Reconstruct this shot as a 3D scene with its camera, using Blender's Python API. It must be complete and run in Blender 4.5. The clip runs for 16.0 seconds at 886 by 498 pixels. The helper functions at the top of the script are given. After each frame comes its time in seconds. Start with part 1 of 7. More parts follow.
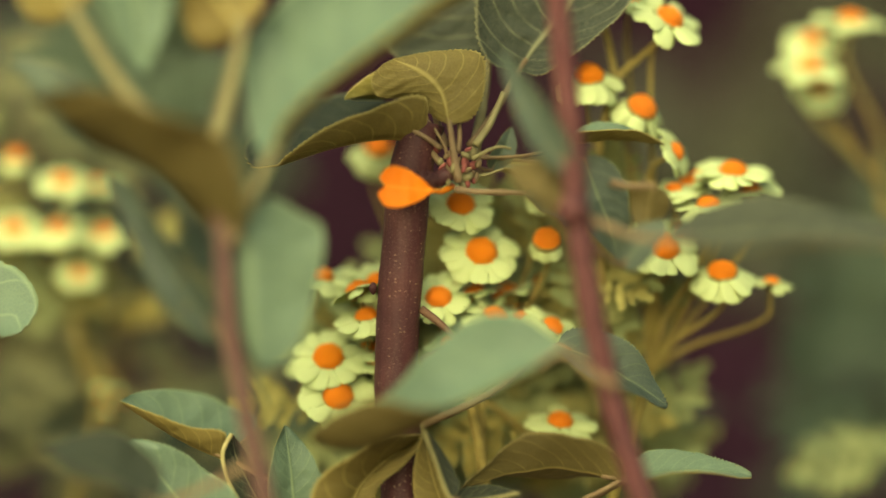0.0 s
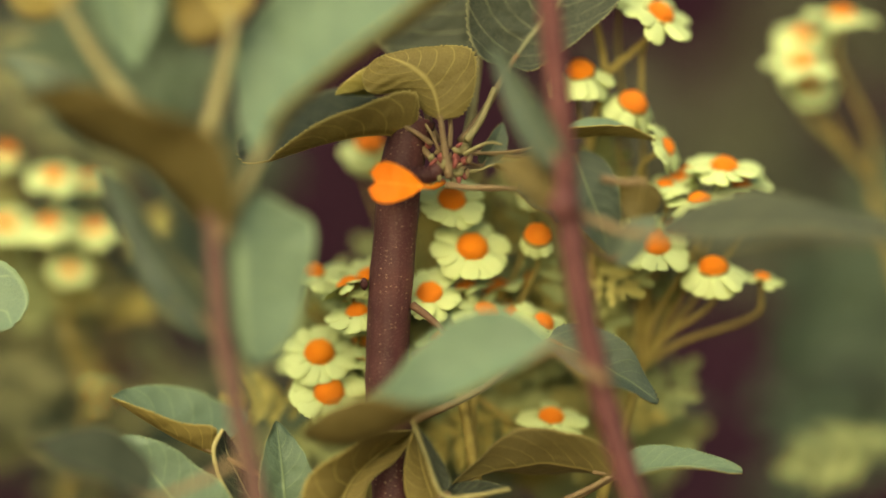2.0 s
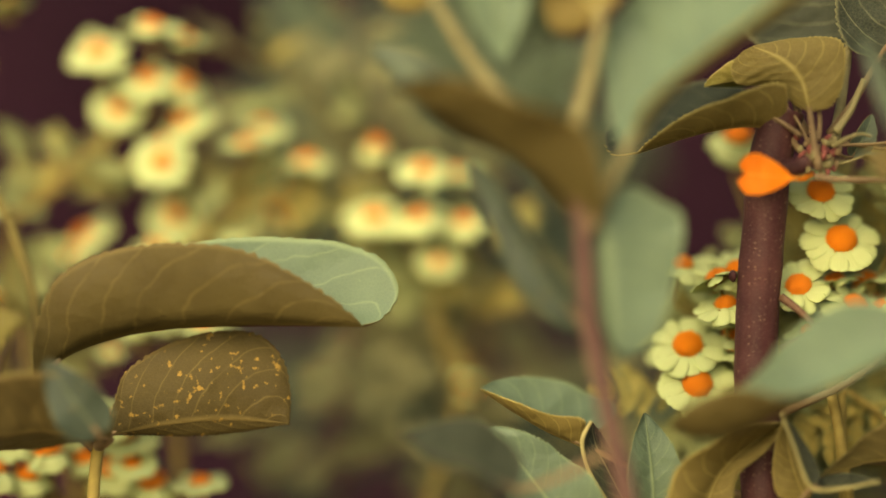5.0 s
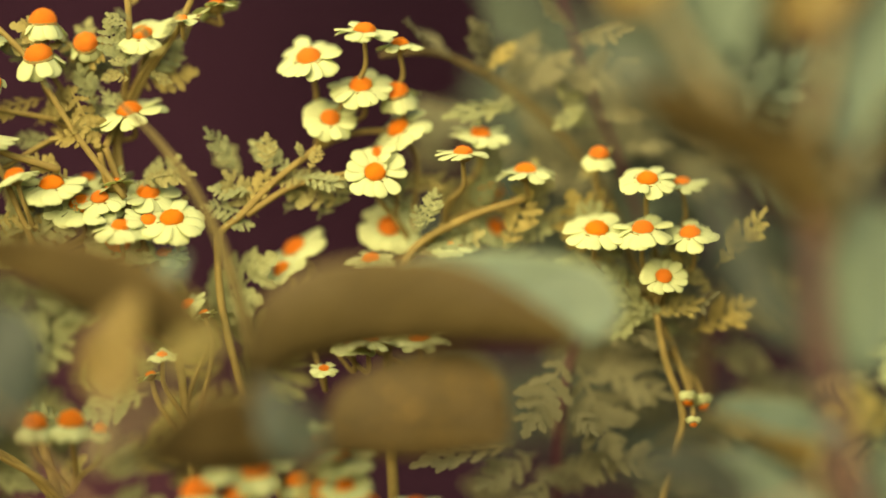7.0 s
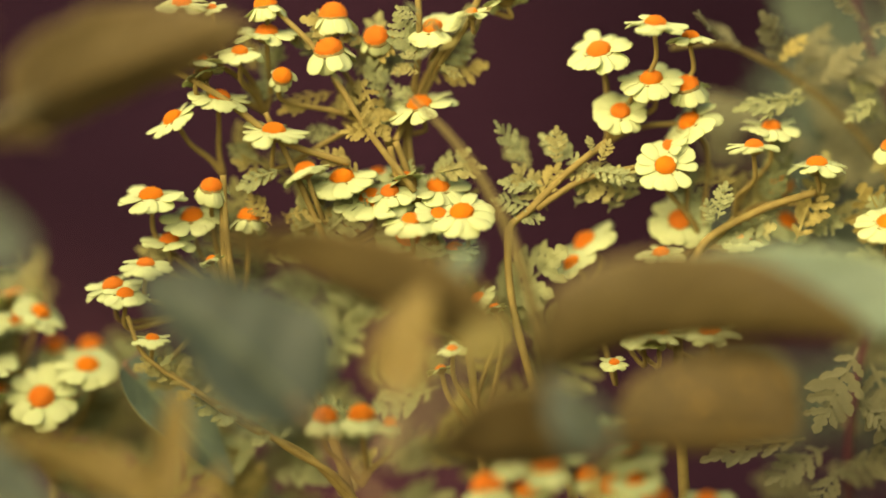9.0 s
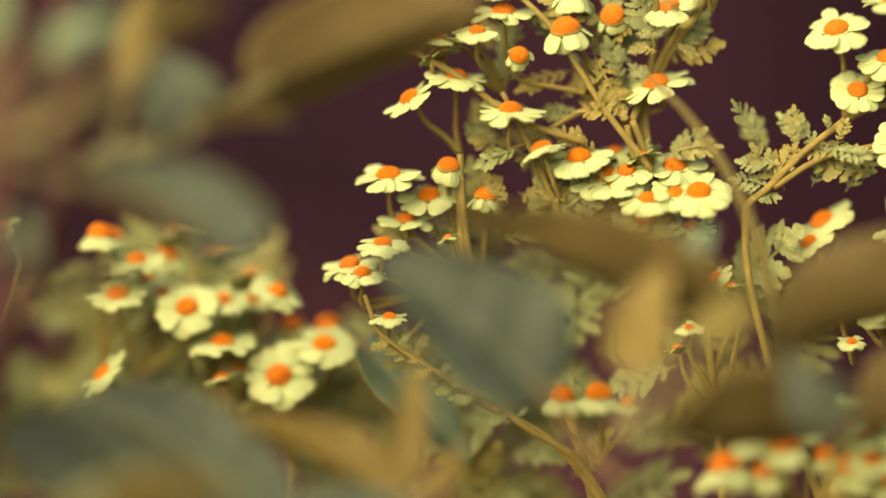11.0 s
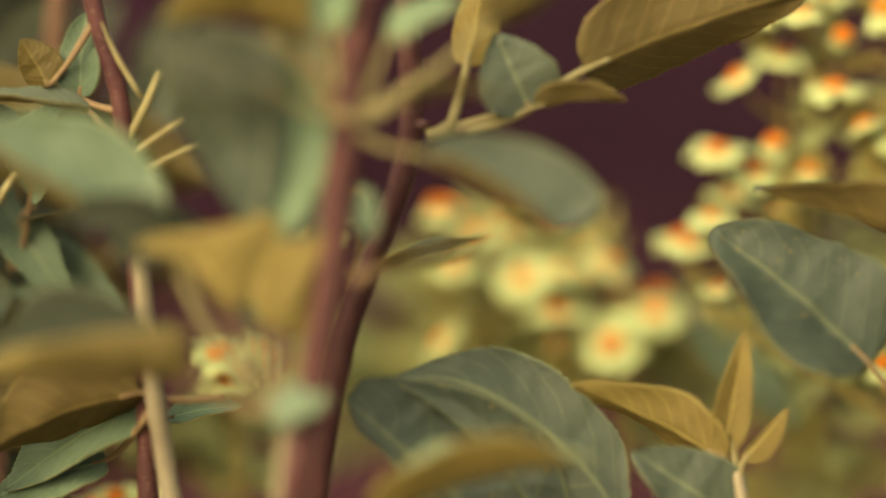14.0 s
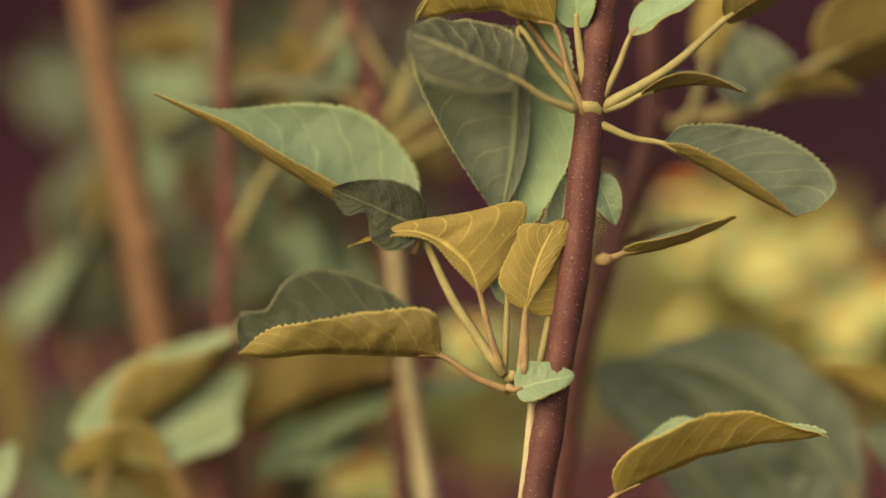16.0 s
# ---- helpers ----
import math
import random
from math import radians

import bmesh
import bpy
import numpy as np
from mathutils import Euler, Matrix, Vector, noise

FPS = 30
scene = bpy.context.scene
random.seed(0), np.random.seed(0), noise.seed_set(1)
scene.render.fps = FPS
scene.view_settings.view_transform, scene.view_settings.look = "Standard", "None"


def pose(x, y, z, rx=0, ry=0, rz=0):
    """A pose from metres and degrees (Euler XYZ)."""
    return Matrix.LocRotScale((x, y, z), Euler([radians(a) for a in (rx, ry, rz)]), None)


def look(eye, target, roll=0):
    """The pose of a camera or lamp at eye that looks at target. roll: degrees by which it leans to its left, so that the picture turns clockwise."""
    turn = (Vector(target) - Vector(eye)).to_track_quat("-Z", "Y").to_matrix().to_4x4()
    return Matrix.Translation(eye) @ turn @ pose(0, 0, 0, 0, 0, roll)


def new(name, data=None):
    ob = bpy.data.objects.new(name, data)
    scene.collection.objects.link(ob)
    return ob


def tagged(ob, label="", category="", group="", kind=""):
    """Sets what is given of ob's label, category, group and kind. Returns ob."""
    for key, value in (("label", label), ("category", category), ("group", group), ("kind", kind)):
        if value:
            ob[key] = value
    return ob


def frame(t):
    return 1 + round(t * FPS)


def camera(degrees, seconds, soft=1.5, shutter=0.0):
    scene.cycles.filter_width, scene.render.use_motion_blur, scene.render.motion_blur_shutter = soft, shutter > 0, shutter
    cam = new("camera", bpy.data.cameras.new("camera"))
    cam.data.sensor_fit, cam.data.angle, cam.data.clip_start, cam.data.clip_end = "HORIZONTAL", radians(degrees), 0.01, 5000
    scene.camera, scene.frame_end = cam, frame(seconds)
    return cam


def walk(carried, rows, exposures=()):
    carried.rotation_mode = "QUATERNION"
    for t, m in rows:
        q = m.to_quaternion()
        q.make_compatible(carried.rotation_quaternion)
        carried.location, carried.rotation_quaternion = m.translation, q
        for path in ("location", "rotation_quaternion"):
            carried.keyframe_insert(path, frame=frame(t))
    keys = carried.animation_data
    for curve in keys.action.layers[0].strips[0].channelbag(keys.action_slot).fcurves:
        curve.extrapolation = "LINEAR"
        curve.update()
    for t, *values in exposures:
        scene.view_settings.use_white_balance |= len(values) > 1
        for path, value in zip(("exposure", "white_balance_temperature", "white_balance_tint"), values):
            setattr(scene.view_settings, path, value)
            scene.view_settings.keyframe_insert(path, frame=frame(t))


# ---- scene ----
# camera: a long lens with a shallow depth of field, panning left and easing towards what it focuses on
cam = camera(10.0, 16.0, soft=1.6)
cam.data.dof.use_dof = True
cam.data.dof.focus_distance = 1.338
cam.data.dof.aperture_fstop = 1.35
cam.data.dof.aperture_blades = 0
PATH = [
    (0.0, pose(0.0000, 0.0000, 0.5500, 90.000, 0, 0.000)),
    (0.5, pose(0.0000, 0.0000, 0.5500, 89.970, 0, -0.198)),
    (1.0, pose(0.0000, 0.0000, 0.5500, 90.042, 0, -0.026)),
    (1.5, pose(0.0000, 0.0000, 0.5500, 89.930, 0, -0.090)),
    (2.0, pose(0.0000, 0.0000, 0.5500, 89.951, 0, -0.102)),
    (2.5, pose(0.0000, 0.0000, 0.5500, 90.043, 0, -0.038)),
    (3.0, pose(0.0000, 0.0000, 0.5500, 89.931, 0, 0.371)),
    (3.5, pose(0.0000, 0.0000, 0.5500, 90.034, 0, 1.496)),
    (4.0, pose(0.0000, 0.0000, 0.5500, 89.830, 0, 2.155)),
    (4.5, pose(0.0000, 0.0000, 0.5500, 89.935, 0, 2.941)),
    (5.0, pose(0.0000, 0.0000, 0.5500, 89.860, 0, 4.066)),
    (5.2, pose(0.0000, 0.0000, 0.5500, 89.737, 0, 4.322)),
    (7.3, pose(-0.0071, 0.0586, 0.5500, 90.038, 0, 6.982)),
    (7.5, pose(-0.0074, 0.0585, 0.5500, 90.026, 0, 7.286)),
    (8.0, pose(-0.0079, 0.0585, 0.5499, 89.936, 0, 7.739)),
    (8.5, pose(-0.0090, 0.0583, 0.5500, 89.974, 0, 8.829)),
    (9.0, pose(-0.0099, 0.0582, 0.5499, 89.945, 0, 9.660)),
    (9.5, pose(-0.0108, 0.0580, 0.5499, 89.877, 0, 10.459)),
    (10.0, pose(-0.0116, 0.0578, 0.5499, 89.880, 0, 11.295)),
    (10.2, pose(-0.0118, 0.0578, 0.5498, 89.816, 0, 11.451)),
    (12.3, pose(-0.0129, 0.0524, 0.5496, 89.601, 0, 13.822)),
    (12.5, pose(-0.0121, 0.0485, 0.5496, 89.552, 0, 14.027)),
    (13.0, pose(-0.0090, 0.0349, 0.5497, 89.532, 0, 14.415)),
    (13.5, pose(-0.0037, 0.0135, 0.5498, 89.468, 0, 15.052)),
    (14.0, pose(-0.0015, 0.0053, 0.5500, 89.409, 0, 15.901)),
    (14.5, pose(0.0024, -0.0080, 0.5501, 89.348, 0, 16.379)),
    (15.0, pose(0.0084, -0.0270, 0.5503, 89.347, 0, 17.333)),
    (15.5, pose(0.0143, -0.0440, 0.5504, 89.316, 0, 17.972)),
    (16.0, pose(0.0178, -0.0525, 0.5505, 89.238, 0, 18.734)),
]
walk(cam, PATH, exposures=((0.0, 1.19, 9000, -14), (1.5, 1.19, 9000, -10), (3.0, 1.18, 9300, -5), (5.0, 1.12, 9800, 0), (7.5, 1.12, 9900, 4), (10.0, 1.18, 9900, 5), (12.5, 1.32, 9900, 3), (14.0, 1.31, 10100, 2), (16.0, 1.27, 10500, 3)))

# ---- light: a bright hazy sky, the sun behind thin cloud ----
world = bpy.data.worlds.new("sky")
scene.world = world
world.use_nodes = True
sky = world.node_tree.nodes.new("ShaderNodeTexSky")
sky.sky_type = 'NISHITA'
sky.sun_disc = False
sky.sun_elevation, sky.sun_rotation = radians(34), radians(202)
sky.dust_density, sky.air_density = 4.0, 1.0
ground_light = world.node_tree.nodes["Background"]
world.node_tree.links.new(sky.outputs[0], ground_light.inputs[0])
ground_light.inputs[1].default_value = 0.16
sun = new("sun", bpy.data.lights.new("sun", "SUN"))
sun.data.energy, sun.data.angle, sun.data.color = 2.05, radians(80), (1.0, 0.94, 0.80)
sun.matrix_world = look((-0.95, -2.4, 1.8), (0, 0, 0))


# ---- materials ----
def shader(name, rough=0.6, spec=0.3):
    m = bpy.data.materials.new(name)
    m.use_nodes = True
    t = m.node_tree
    b = t.nodes["Principled BSDF"]
    b.inputs["Roughness"].default_value = rough
    b.inputs["Specular IOR Level"].default_value = spec
    return m, t, b


def node(t, kind, values=(), operation="", data_type="", feature=""):
    n = t.nodes.new(kind)
    if feature:
        n.feature = feature
    if operation:
        n.operation = operation
    if data_type:
        n.data_type = data_type
    for key, value in values:
        if isinstance(value, bpy.types.NodeSocket):
            t.links.new(value, n.inputs[key])
        else:
            n.inputs[key].default_value = value
    return n


def math_node(t, op, a, b=0.0):
    return node(t, "ShaderNodeMath", ((0, a), (1, b)), operation=op).outputs[0]


def blend(t, fac, a, b):
    n = node(t, "ShaderNodeMix", ((0, fac),), data_type='RGBA')
    for i, v in ((6, a), (7, b)):
        if isinstance(v, bpy.types.NodeSocket):
            t.links.new(v, n.inputs[i])
        else:
            n.inputs[i].default_value = (*v, 1)
    return n.outputs[2]


def ramp(t, value, low, high):
    return node(t, "ShaderNodeMapRange", ((0, value), (1, low), (2, high))).outputs[0]


def noise_at(t, scale, detail=3.0):
    co = node(t, "ShaderNodeTexCoord")
    return node(t, "ShaderNodeTexNoise", (("Vector", co.outputs["Object"]), ("Scale", scale), ("Detail", detail))).outputs[0]


def bump(t, b, height, strength, distance=0.001):
    n = node(t, "ShaderNodeBump", (("Height", height), ("Strength", strength), ("Distance", distance)))
    t.links.new(n.outputs[0], b.inputs["Normal"])


def through_light(t, b, color, share):
    """Lets part of the light through a thin leaf or petal."""
    tr = node(t, "ShaderNodeBsdfTranslucent")
    t.links.new(color, tr.inputs[0])
    mix = node(t, "ShaderNodeMixShader", ((0, share), (1, b.outputs[0]), (2, tr.outputs[0])))
    t.links.new(mix.outputs[0], t.nodes["Material Output"].inputs[0])


def leaf_material(name, base, dark, vein, rough=0.5, share=0.2, spots=0.0, relief=0.35):
    veined = 0.62 if "under" in name or "veined" in name else 0.38
    m, t, b = shader(name, rough, 0.18)
    uv = node(t, "ShaderNodeUVMap")
    xyz = node(t, "ShaderNodeSeparateXYZ", ((0, uv.outputs[0]),))
    u, v = xyz.outputs[0], xyz.outputs[1]
    across = math_node(t, 'ABSOLUTE', math_node(t, 'SUBTRACT', v, 0.5))
    wob = math_node(t, 'MULTIPLY', noise_at(t, 48.0), 0.17)
    sweep = math_node(t, 'ADD', math_node(t, 'MULTIPLY', across, 0.26), math_node(t, 'MULTIPLY', math_node(t, 'MULTIPLY', across, across), 0.55))
    run = math_node(t, 'ADD', math_node(t, 'SUBTRACT', u, sweep), wob)
    saw = math_node(t, 'FRACT', math_node(t, 'MULTIPLY', run, 8.0))
    side = math_node(t, 'ABSOLUTE', math_node(t, 'SUBTRACT', saw, 0.5))
    lateral = math_node(t, 'MULTIPLY', ramp(t, side, 0.060, 0.005), ramp(t, noise_at(t, 140.0, 2.0), 0.22, 0.50))
    rib = ramp(t, across, 0.034, 0.010)
    margin = ramp(t, across, 0.468, 0.492)
    veins = math_node(t, 'MAXIMUM', math_node(t, 'MULTIPLY', lateral, veined), math_node(t, 'MULTIPLY', rib, min(1.0, veined + 0.3)))
    blotch = ramp(t, noise_at(t, 45.0, 4.0), 0.3, 0.72)
    fine = noise_at(t, 900.0, 2.0)
    place = node(t, "ShaderNodeTexCoord")
    cells = node(t, "ShaderNodeTexVoronoi", (("Vector", place.outputs["Object"]), ("Scale", 1050.0)), feature='DISTANCE_TO_EDGE')
    net = ramp(t, cells.outputs["Distance"], 0.12, 0.02)
    info = node(t, "ShaderNodeObjectInfo")
    col = blend(t, blotch, dark, base)
    col = blend(t, math_node(t, 'MULTIPLY', info.outputs["Random"], 0.35), col, dark)
    col = blend(t, math_node(t, 'MULTIPLY', net, 0.11), col, vein)
    col = blend(t, math_node(t, 'MULTIPLY', veins, 0.95), col, vein)
    col = blend(t, math_node(t, 'MULTIPLY', margin, 0.7), col, vein)
    col = blend(t, math_node(t, 'MULTIPLY', ramp(t, noise_at(t, 480.0, 2.0), 0.72 - 0.24 * spots, 0.80 - 0.2 * spots), 0.4 + spots), col,
                (0.30, 0.185, 0.045) if spots else vein)
    t.links.new(col, b.inputs["Base Color"])
    rough_mix = math_node(t, 'ADD', math_node(t, 'MULTIPLY', blotch, 0.15), rough - 0.08)
    t.links.new(rough_mix, b.inputs["Roughness"])
    swell = math_node(t, 'ADD', math_node(t, 'MULTIPLY', side, 0.45), math_node(t, 'MULTIPLY', fine, 0.25))
    swell = math_node(t, 'ADD', swell, math_node(t, 'MULTIPLY', noise_at(t, 260.0, 3.0), 1.6))
    swell = math_node(t, 'SUBTRACT', swell, math_node(t, 'MULTIPLY', net, 0.10))
    bump(t, b, math_node(t, 'SUBTRACT', swell, math_node(t, 'MULTIPLY', rib, 0.5)), relief, 0.0012)
    through_light(t, b, col, share)
    return m


def bark_material(name, base, dark, dot, dots=0.8, rough=0.5):
    m, t, b = shader(name, rough, 0.12)
    co = node(t, "ShaderNodeTexCoord")
    flat = node(t, "ShaderNodeMapping", (("Vector", co.outputs["Object"]), ("Scale", (0.72, 0.72, 1.25))))
    cell = node(t, "ShaderNodeTexVoronoi", (("Vector", flat.outputs[0]), ("Scale", 1000.0)))
    keep = math_node(t, 'GREATER_THAN', node(t, "ShaderNodeSeparateXYZ", ((0, cell.outputs["Color"]),)).outputs[0], 0.66)
    lent = math_node(t, 'MULTIPLY', ramp(t, cell.outputs["Distance"], 0.25, 0.13), keep)
    streak = node(t, "ShaderNodeMapping", (("Vector", co.outputs["Object"]), ("Scale", (1.0, 1.0, 0.12))))
    grain = node(t, "ShaderNodeTexNoise", (("Vector", streak.outputs[0]), ("Scale", 500.0), ("Detail", 4.0))).outputs[0]
    patch = ramp(t, noise_at(t, 70.0, 4.0), 0.3, 0.7)
    col = blend(t, patch, dark, base)
    col = blend(t, math_node(t, 'MULTIPLY', ramp(t, grain, 0.45, 0.70), 0.55), col, dark)
    ring = node(t, "ShaderNodeMapping", (("Vector", co.outputs["Object"]), ("Scale", (0.25, 0.25, 1.6))))
    crease = node(t, "ShaderNodeTexNoise", (("Vector", ring.outputs[0]), ("Scale", 900.0), ("Detail", 3.0))).outputs[0]
    scurf = noise_at(t, 2200.0, 3.0)
    col = blend(t, math_node(t, 'MULTIPLY', ramp(t, scurf, 0.54, 0.72), 0.13), col, dot)
    col = blend(t, math_node(t, 'MULTIPLY', ramp(t, crease, 0.52, 0.70), 0.2), col, dark)
    col = blend(t, math_node(t, 'MULTIPLY', lent, dots), col, dot)
    t.links.new(col, b.inputs["Base Color"])
    bump(t, b, math_node(t, 'ADD', math_node(t, 'MULTIPLY', math_node(t, 'ADD', grain, math_node(t, 'MULTIPLY', crease, 0.4)), 0.4), lent), 0.7, 0.0008)
    return m


def plain_material(name, base, dark, scale=200.0, rough=0.6, share=0.0, relief=0.3, random_mix=0.3):
    m, t, b = shader(name, rough, 0.16)
    n = noise_at(t, scale, 4.0)
    col = blend(t, ramp(t, n, 0.3, 0.7), dark, base)
    info = node(t, "ShaderNodeObjectInfo")
    col = blend(t, math_node(t, 'MULTIPLY', info.outputs["Random"], random_mix), col, dark)
    t.links.new(col, b.inputs["Base Color"])
    bump(t, b, noise_at(t, scale * 4, 2.0), relief, 0.0006)
    if share:
        through_light(t, b, col, share)
    return m


def cut_leaf_material():
    """Feverfew foliage: sage-green leaves and golden-olive bracts, each leaf its own tone."""
    m, t, b = shader("feverfew_leaf_green", 0.8, 0.12)
    info = node(t, "ShaderNodeObjectInfo")
    tone = ramp(t, info.outputs["Random"], 0.05, 0.65)
    light = blend(t, tone, (0.290, 0.243, 0.080), (0.235, 0.262, 0.120))
    dark = blend(t, tone, (0.195, 0.158, 0.050), (0.150, 0.170, 0.078))
    col = blend(t, ramp(t, noise_at(t, 6.0, 4.0), 0.35, 0.65), dark, light)
    t.links.new(col, b.inputs["Base Color"])
    bump(t, b, noise_at(t, 14.0, 2.0), 0.25, 0.02)
    through_light(t, b, col, 0.25)
    return m


def petal_material():
    m, t, b = shader("petal_white", 0.8, 0.08)
    uv = node(t, "ShaderNodeUVMap")
    xyz = node(t, "ShaderNodeSeparateXYZ", ((0, uv.outputs[0]),))
    wave = math_node(t, 'SINE', math_node(t, 'MULTIPLY', xyz.outputs[1], 38.0))
    info = node(t, "ShaderNodeObjectInfo")
    col = blend(t, ramp(t, xyz.outputs[0], 0.25, 0.0), (0.505, 0.572, 0.298), (0.45, 0.50, 0.23))
    col = blend(t, math_node(t, 'MULTIPLY', info.outputs["Random"], 0.4), col, (0.48, 0.55, 0.275))
    t.links.new(col, b.inputs["Base Color"])
    bump(t, b, wave, 0.10, 0.0003)
    through_light(t, b, col, 0.40)
    return m


def floret_material():
    m, t, b = shader("floret_orange", 0.75, 0.15)
    co = node(t, "ShaderNodeTexCoord")
    cell = node(t, "ShaderNodeTexVoronoi", (("Vector", co.outputs["Object"]), ("Scale", 1500.0)))
    info = node(t, "ShaderNodeObjectInfo")
    col = blend(t, ramp(t, cell.outputs["Distance"], 0.1, 0.6), (1.0, 0.40, 0.045), (0.96, 0.24, 0.022))
    col = blend(t, math_node(t, 'MULTIPLY', info.outputs["Random"], 0.4), col, (0.78, 0.21, 0.06))
    t.links.new(col, b.inputs["Base Color"])
    bump(t, b, cell.outputs["Distance"], 0.8, 0.0006)
    return m


def soil_material(name, base, dark, scale):
    m, t, b = shader(name, 0.95, 0.1)
    col = blend(t, ramp(t, noise_at(t, scale, 6.0), 0.35, 0.7), dark, base)
    col = blend(t, ramp(t, noise_at(t, scale * 0.15, 3.0), 0.55, 0.7), col, dark)
    t.links.new(col, b.inputs["Base Color"])
    bump(t, b, noise_at(t, scale * 3, 6.0), 0.8, 0.01)
    return m


SAGE = (leaf_material("leaf_top_sage", (0.115, 0.165, 0.112), (0.075, 0.112, 0.08), (0.19, 0.25, 0.14)),
        leaf_material("leaf_under_olive", (0.168, 0.131, 0.041), (0.112, 0.083, 0.028), (0.29, 0.235, 0.085), 0.65, 0.22))
DARK = (leaf_material("leaf_top_dark", (0.074, 0.096, 0.071), (0.042, 0.057, 0.047), (0.15, 0.18, 0.10)),
        leaf_material("leaf_under_brown", (0.128, 0.104, 0.037), (0.088, 0.069, 0.028), (0.21, 0.168, 0.066), 0.65, 0.15))
COOL = leaf_material("leaf_top_cool", (0.086, 0.132, 0.088), (0.060, 0.093, 0.066), (0.14, 0.19, 0.11))
DEEP = (leaf_material("leaf_top_deep", (0.021, 0.0275, 0.0185), (0.0125, 0.017, 0.012), (0.068, 0.074, 0.045), 0.75, 0.08, relief=0.6),
        leaf_material("leaf_under_deep_brown", (0.072, 0.0560, 0.0170), (0.049, 0.0365, 0.0125), (0.112, 0.084, 0.030), 0.65, 0.12))
VEINED = (leaf_material("leaf_top_veined", (0.034, 0.040, 0.028), (0.021, 0.026, 0.019), (0.165, 0.165, 0.095), 0.7, 0.12, relief=0.6), DARK[1])
PALE = (leaf_material("leaf_top_pale", (0.145, 0.225, 0.143), (0.115, 0.180, 0.118), (0.225, 0.305, 0.17), 0.5, 0.3),
        leaf_material("leaf_under_pale", (0.30, 0.26, 0.08), (0.22, 0.18, 0.05), (0.42, 0.34, 0.13), 0.65, 0.25))
SPECK = (leaf_material("leaf_top_specked", (0.049, 0.069, 0.053), (0.030, 0.043, 0.036), (0.11, 0.13, 0.075), 0.5, 0.2, 0.15), DARK[1])
SPOT = (SAGE[0], leaf_material("leaf_under_spotted", (0.064, 0.0480, 0.0160), (0.043, 0.0320, 0.012), (0.12, 0.088, 0.032), 0.65, 0.15, 0.40))
GOLD = (leaf_material("leaf_orange", (0.78, 0.205, 0.016), (0.66, 0.15, 0.011), (0.80, 0.28, 0.04), 0.5, 0.3),
        leaf_material("leaf_orange_under", (0.80, 0.25, 0.03), (0.65, 0.16, 0.02), (0.85, 0.36, 0.06), 0.6, 0.3))
BROWN = (DARK[0], leaf_material("leaf_under_dull_brown", (0.104, 0.080, 0.030), (0.070, 0.052, 0.021), (0.165, 0.125, 0.050), 0.65, 0.15))
YELLOW = (leaf_material("leaf_young", (0.134, 0.113, 0.031), (0.100, 0.086, 0.025), (0.195, 0.168, 0.064), 0.55, 0.3), SAGE[1])
BARK = bark_material("bark_purple_brown", (0.074, 0.0275, 0.0275), (0.031, 0.0100, 0.0130), (0.36, 0.26, 0.18), 0.50)
BARK_RED = bark_material("bark_reddish", (0.076, 0.0245, 0.026), (0.047, 0.0155, 0.019), (0.40, 0.25, 0.15), 0.35)
BARK_PINK = bark_material("bark_pinkish", (0.088, 0.046, 0.040), (0.060, 0.031, 0.029), (0.40, 0.25, 0.15), 0.3)
BARK_PALE = bark_material("bark_pale", (0.240, 0.212, 0.148), (0.168, 0.140, 0.098), (0.45, 0.38, 0.23), 0.5)
BARK_TAN = bark_material("bark_tan", (0.100, 0.054, 0.034), (0.066, 0.035, 0.024), (0.40, 0.28, 0.15), 0.3)
STALK = plain_material("leaf_stalk_pinkish", (0.160, 0.115, 0.062), (0.12, 0.078, 0.047), 300.0)
STALK_PALE = plain_material("leaf_stalk_pale", (0.182, 0.164, 0.084), (0.140, 0.118, 0.058), 300.0)
MARGIN = plain_material("leaf_margin_pale", (0.300, 0.270, 0.130), (0.230, 0.200, 0.090), 300.0)
GREEN = plain_material("flower_stem_olive", (0.215, 0.168, 0.054), (0.150, 0.112, 0.036), 250.0, 0.8)
OLIVE = plain_material("stem_dull_olive", (0.128, 0.104, 0.036), (0.088, 0.070, 0.026), 250.0, 0.8)
FERN = cut_leaf_material()
FERN_GREY = plain_material("feverfew_leaf_grey_green", (0.200, 0.196, 0.100), (0.126, 0.126, 0.066), 120.0, 0.8, 0.2, 0.5, 0.6)
# olive and sage for growth further back, its dimness put into the colour
FERN_DIM = plain_material("back_leaf_dimmed_olive", (0.058, 0.060, 0.036), (0.036, 0.036, 0.025), 60.0, 0.7, 0.2, 0.4, 0.5)
FERN_SAGE = plain_material("back_leaf_dimmed_sage", (0.074, 0.101, 0.063), (0.042, 0.059, 0.039), 60.0, 0.6, 0.2, 0.4, 0.5)
BUD = plain_material("bud_pink", (0.22, 0.07, 0.06), (0.13, 0.035, 0.035), 500.0)
PETAL = petal_material()
FLORET = floret_material()
SOIL = soil_material("soil_dry", (0.22, 0.175, 0.11), (0.13, 0.10, 0.065), 30.0)
# near-black plum: shade of the background, put into the colour
SHADE = soil_material("backdrop_shade", (0.0185, 0.0051, 0.0122), (0.0105, 0.0031, 0.0082), 3.0)


# ---- helpers for building ----
def thing(name, place, label, category, group=""):
    ob = new(name)
    ob.location = place
    ob.empty_display_size = 0.02
    return tagged(ob, label, category, group)


def root_of(ob):
    while ob.parent:
        ob = ob.parent
    return ob


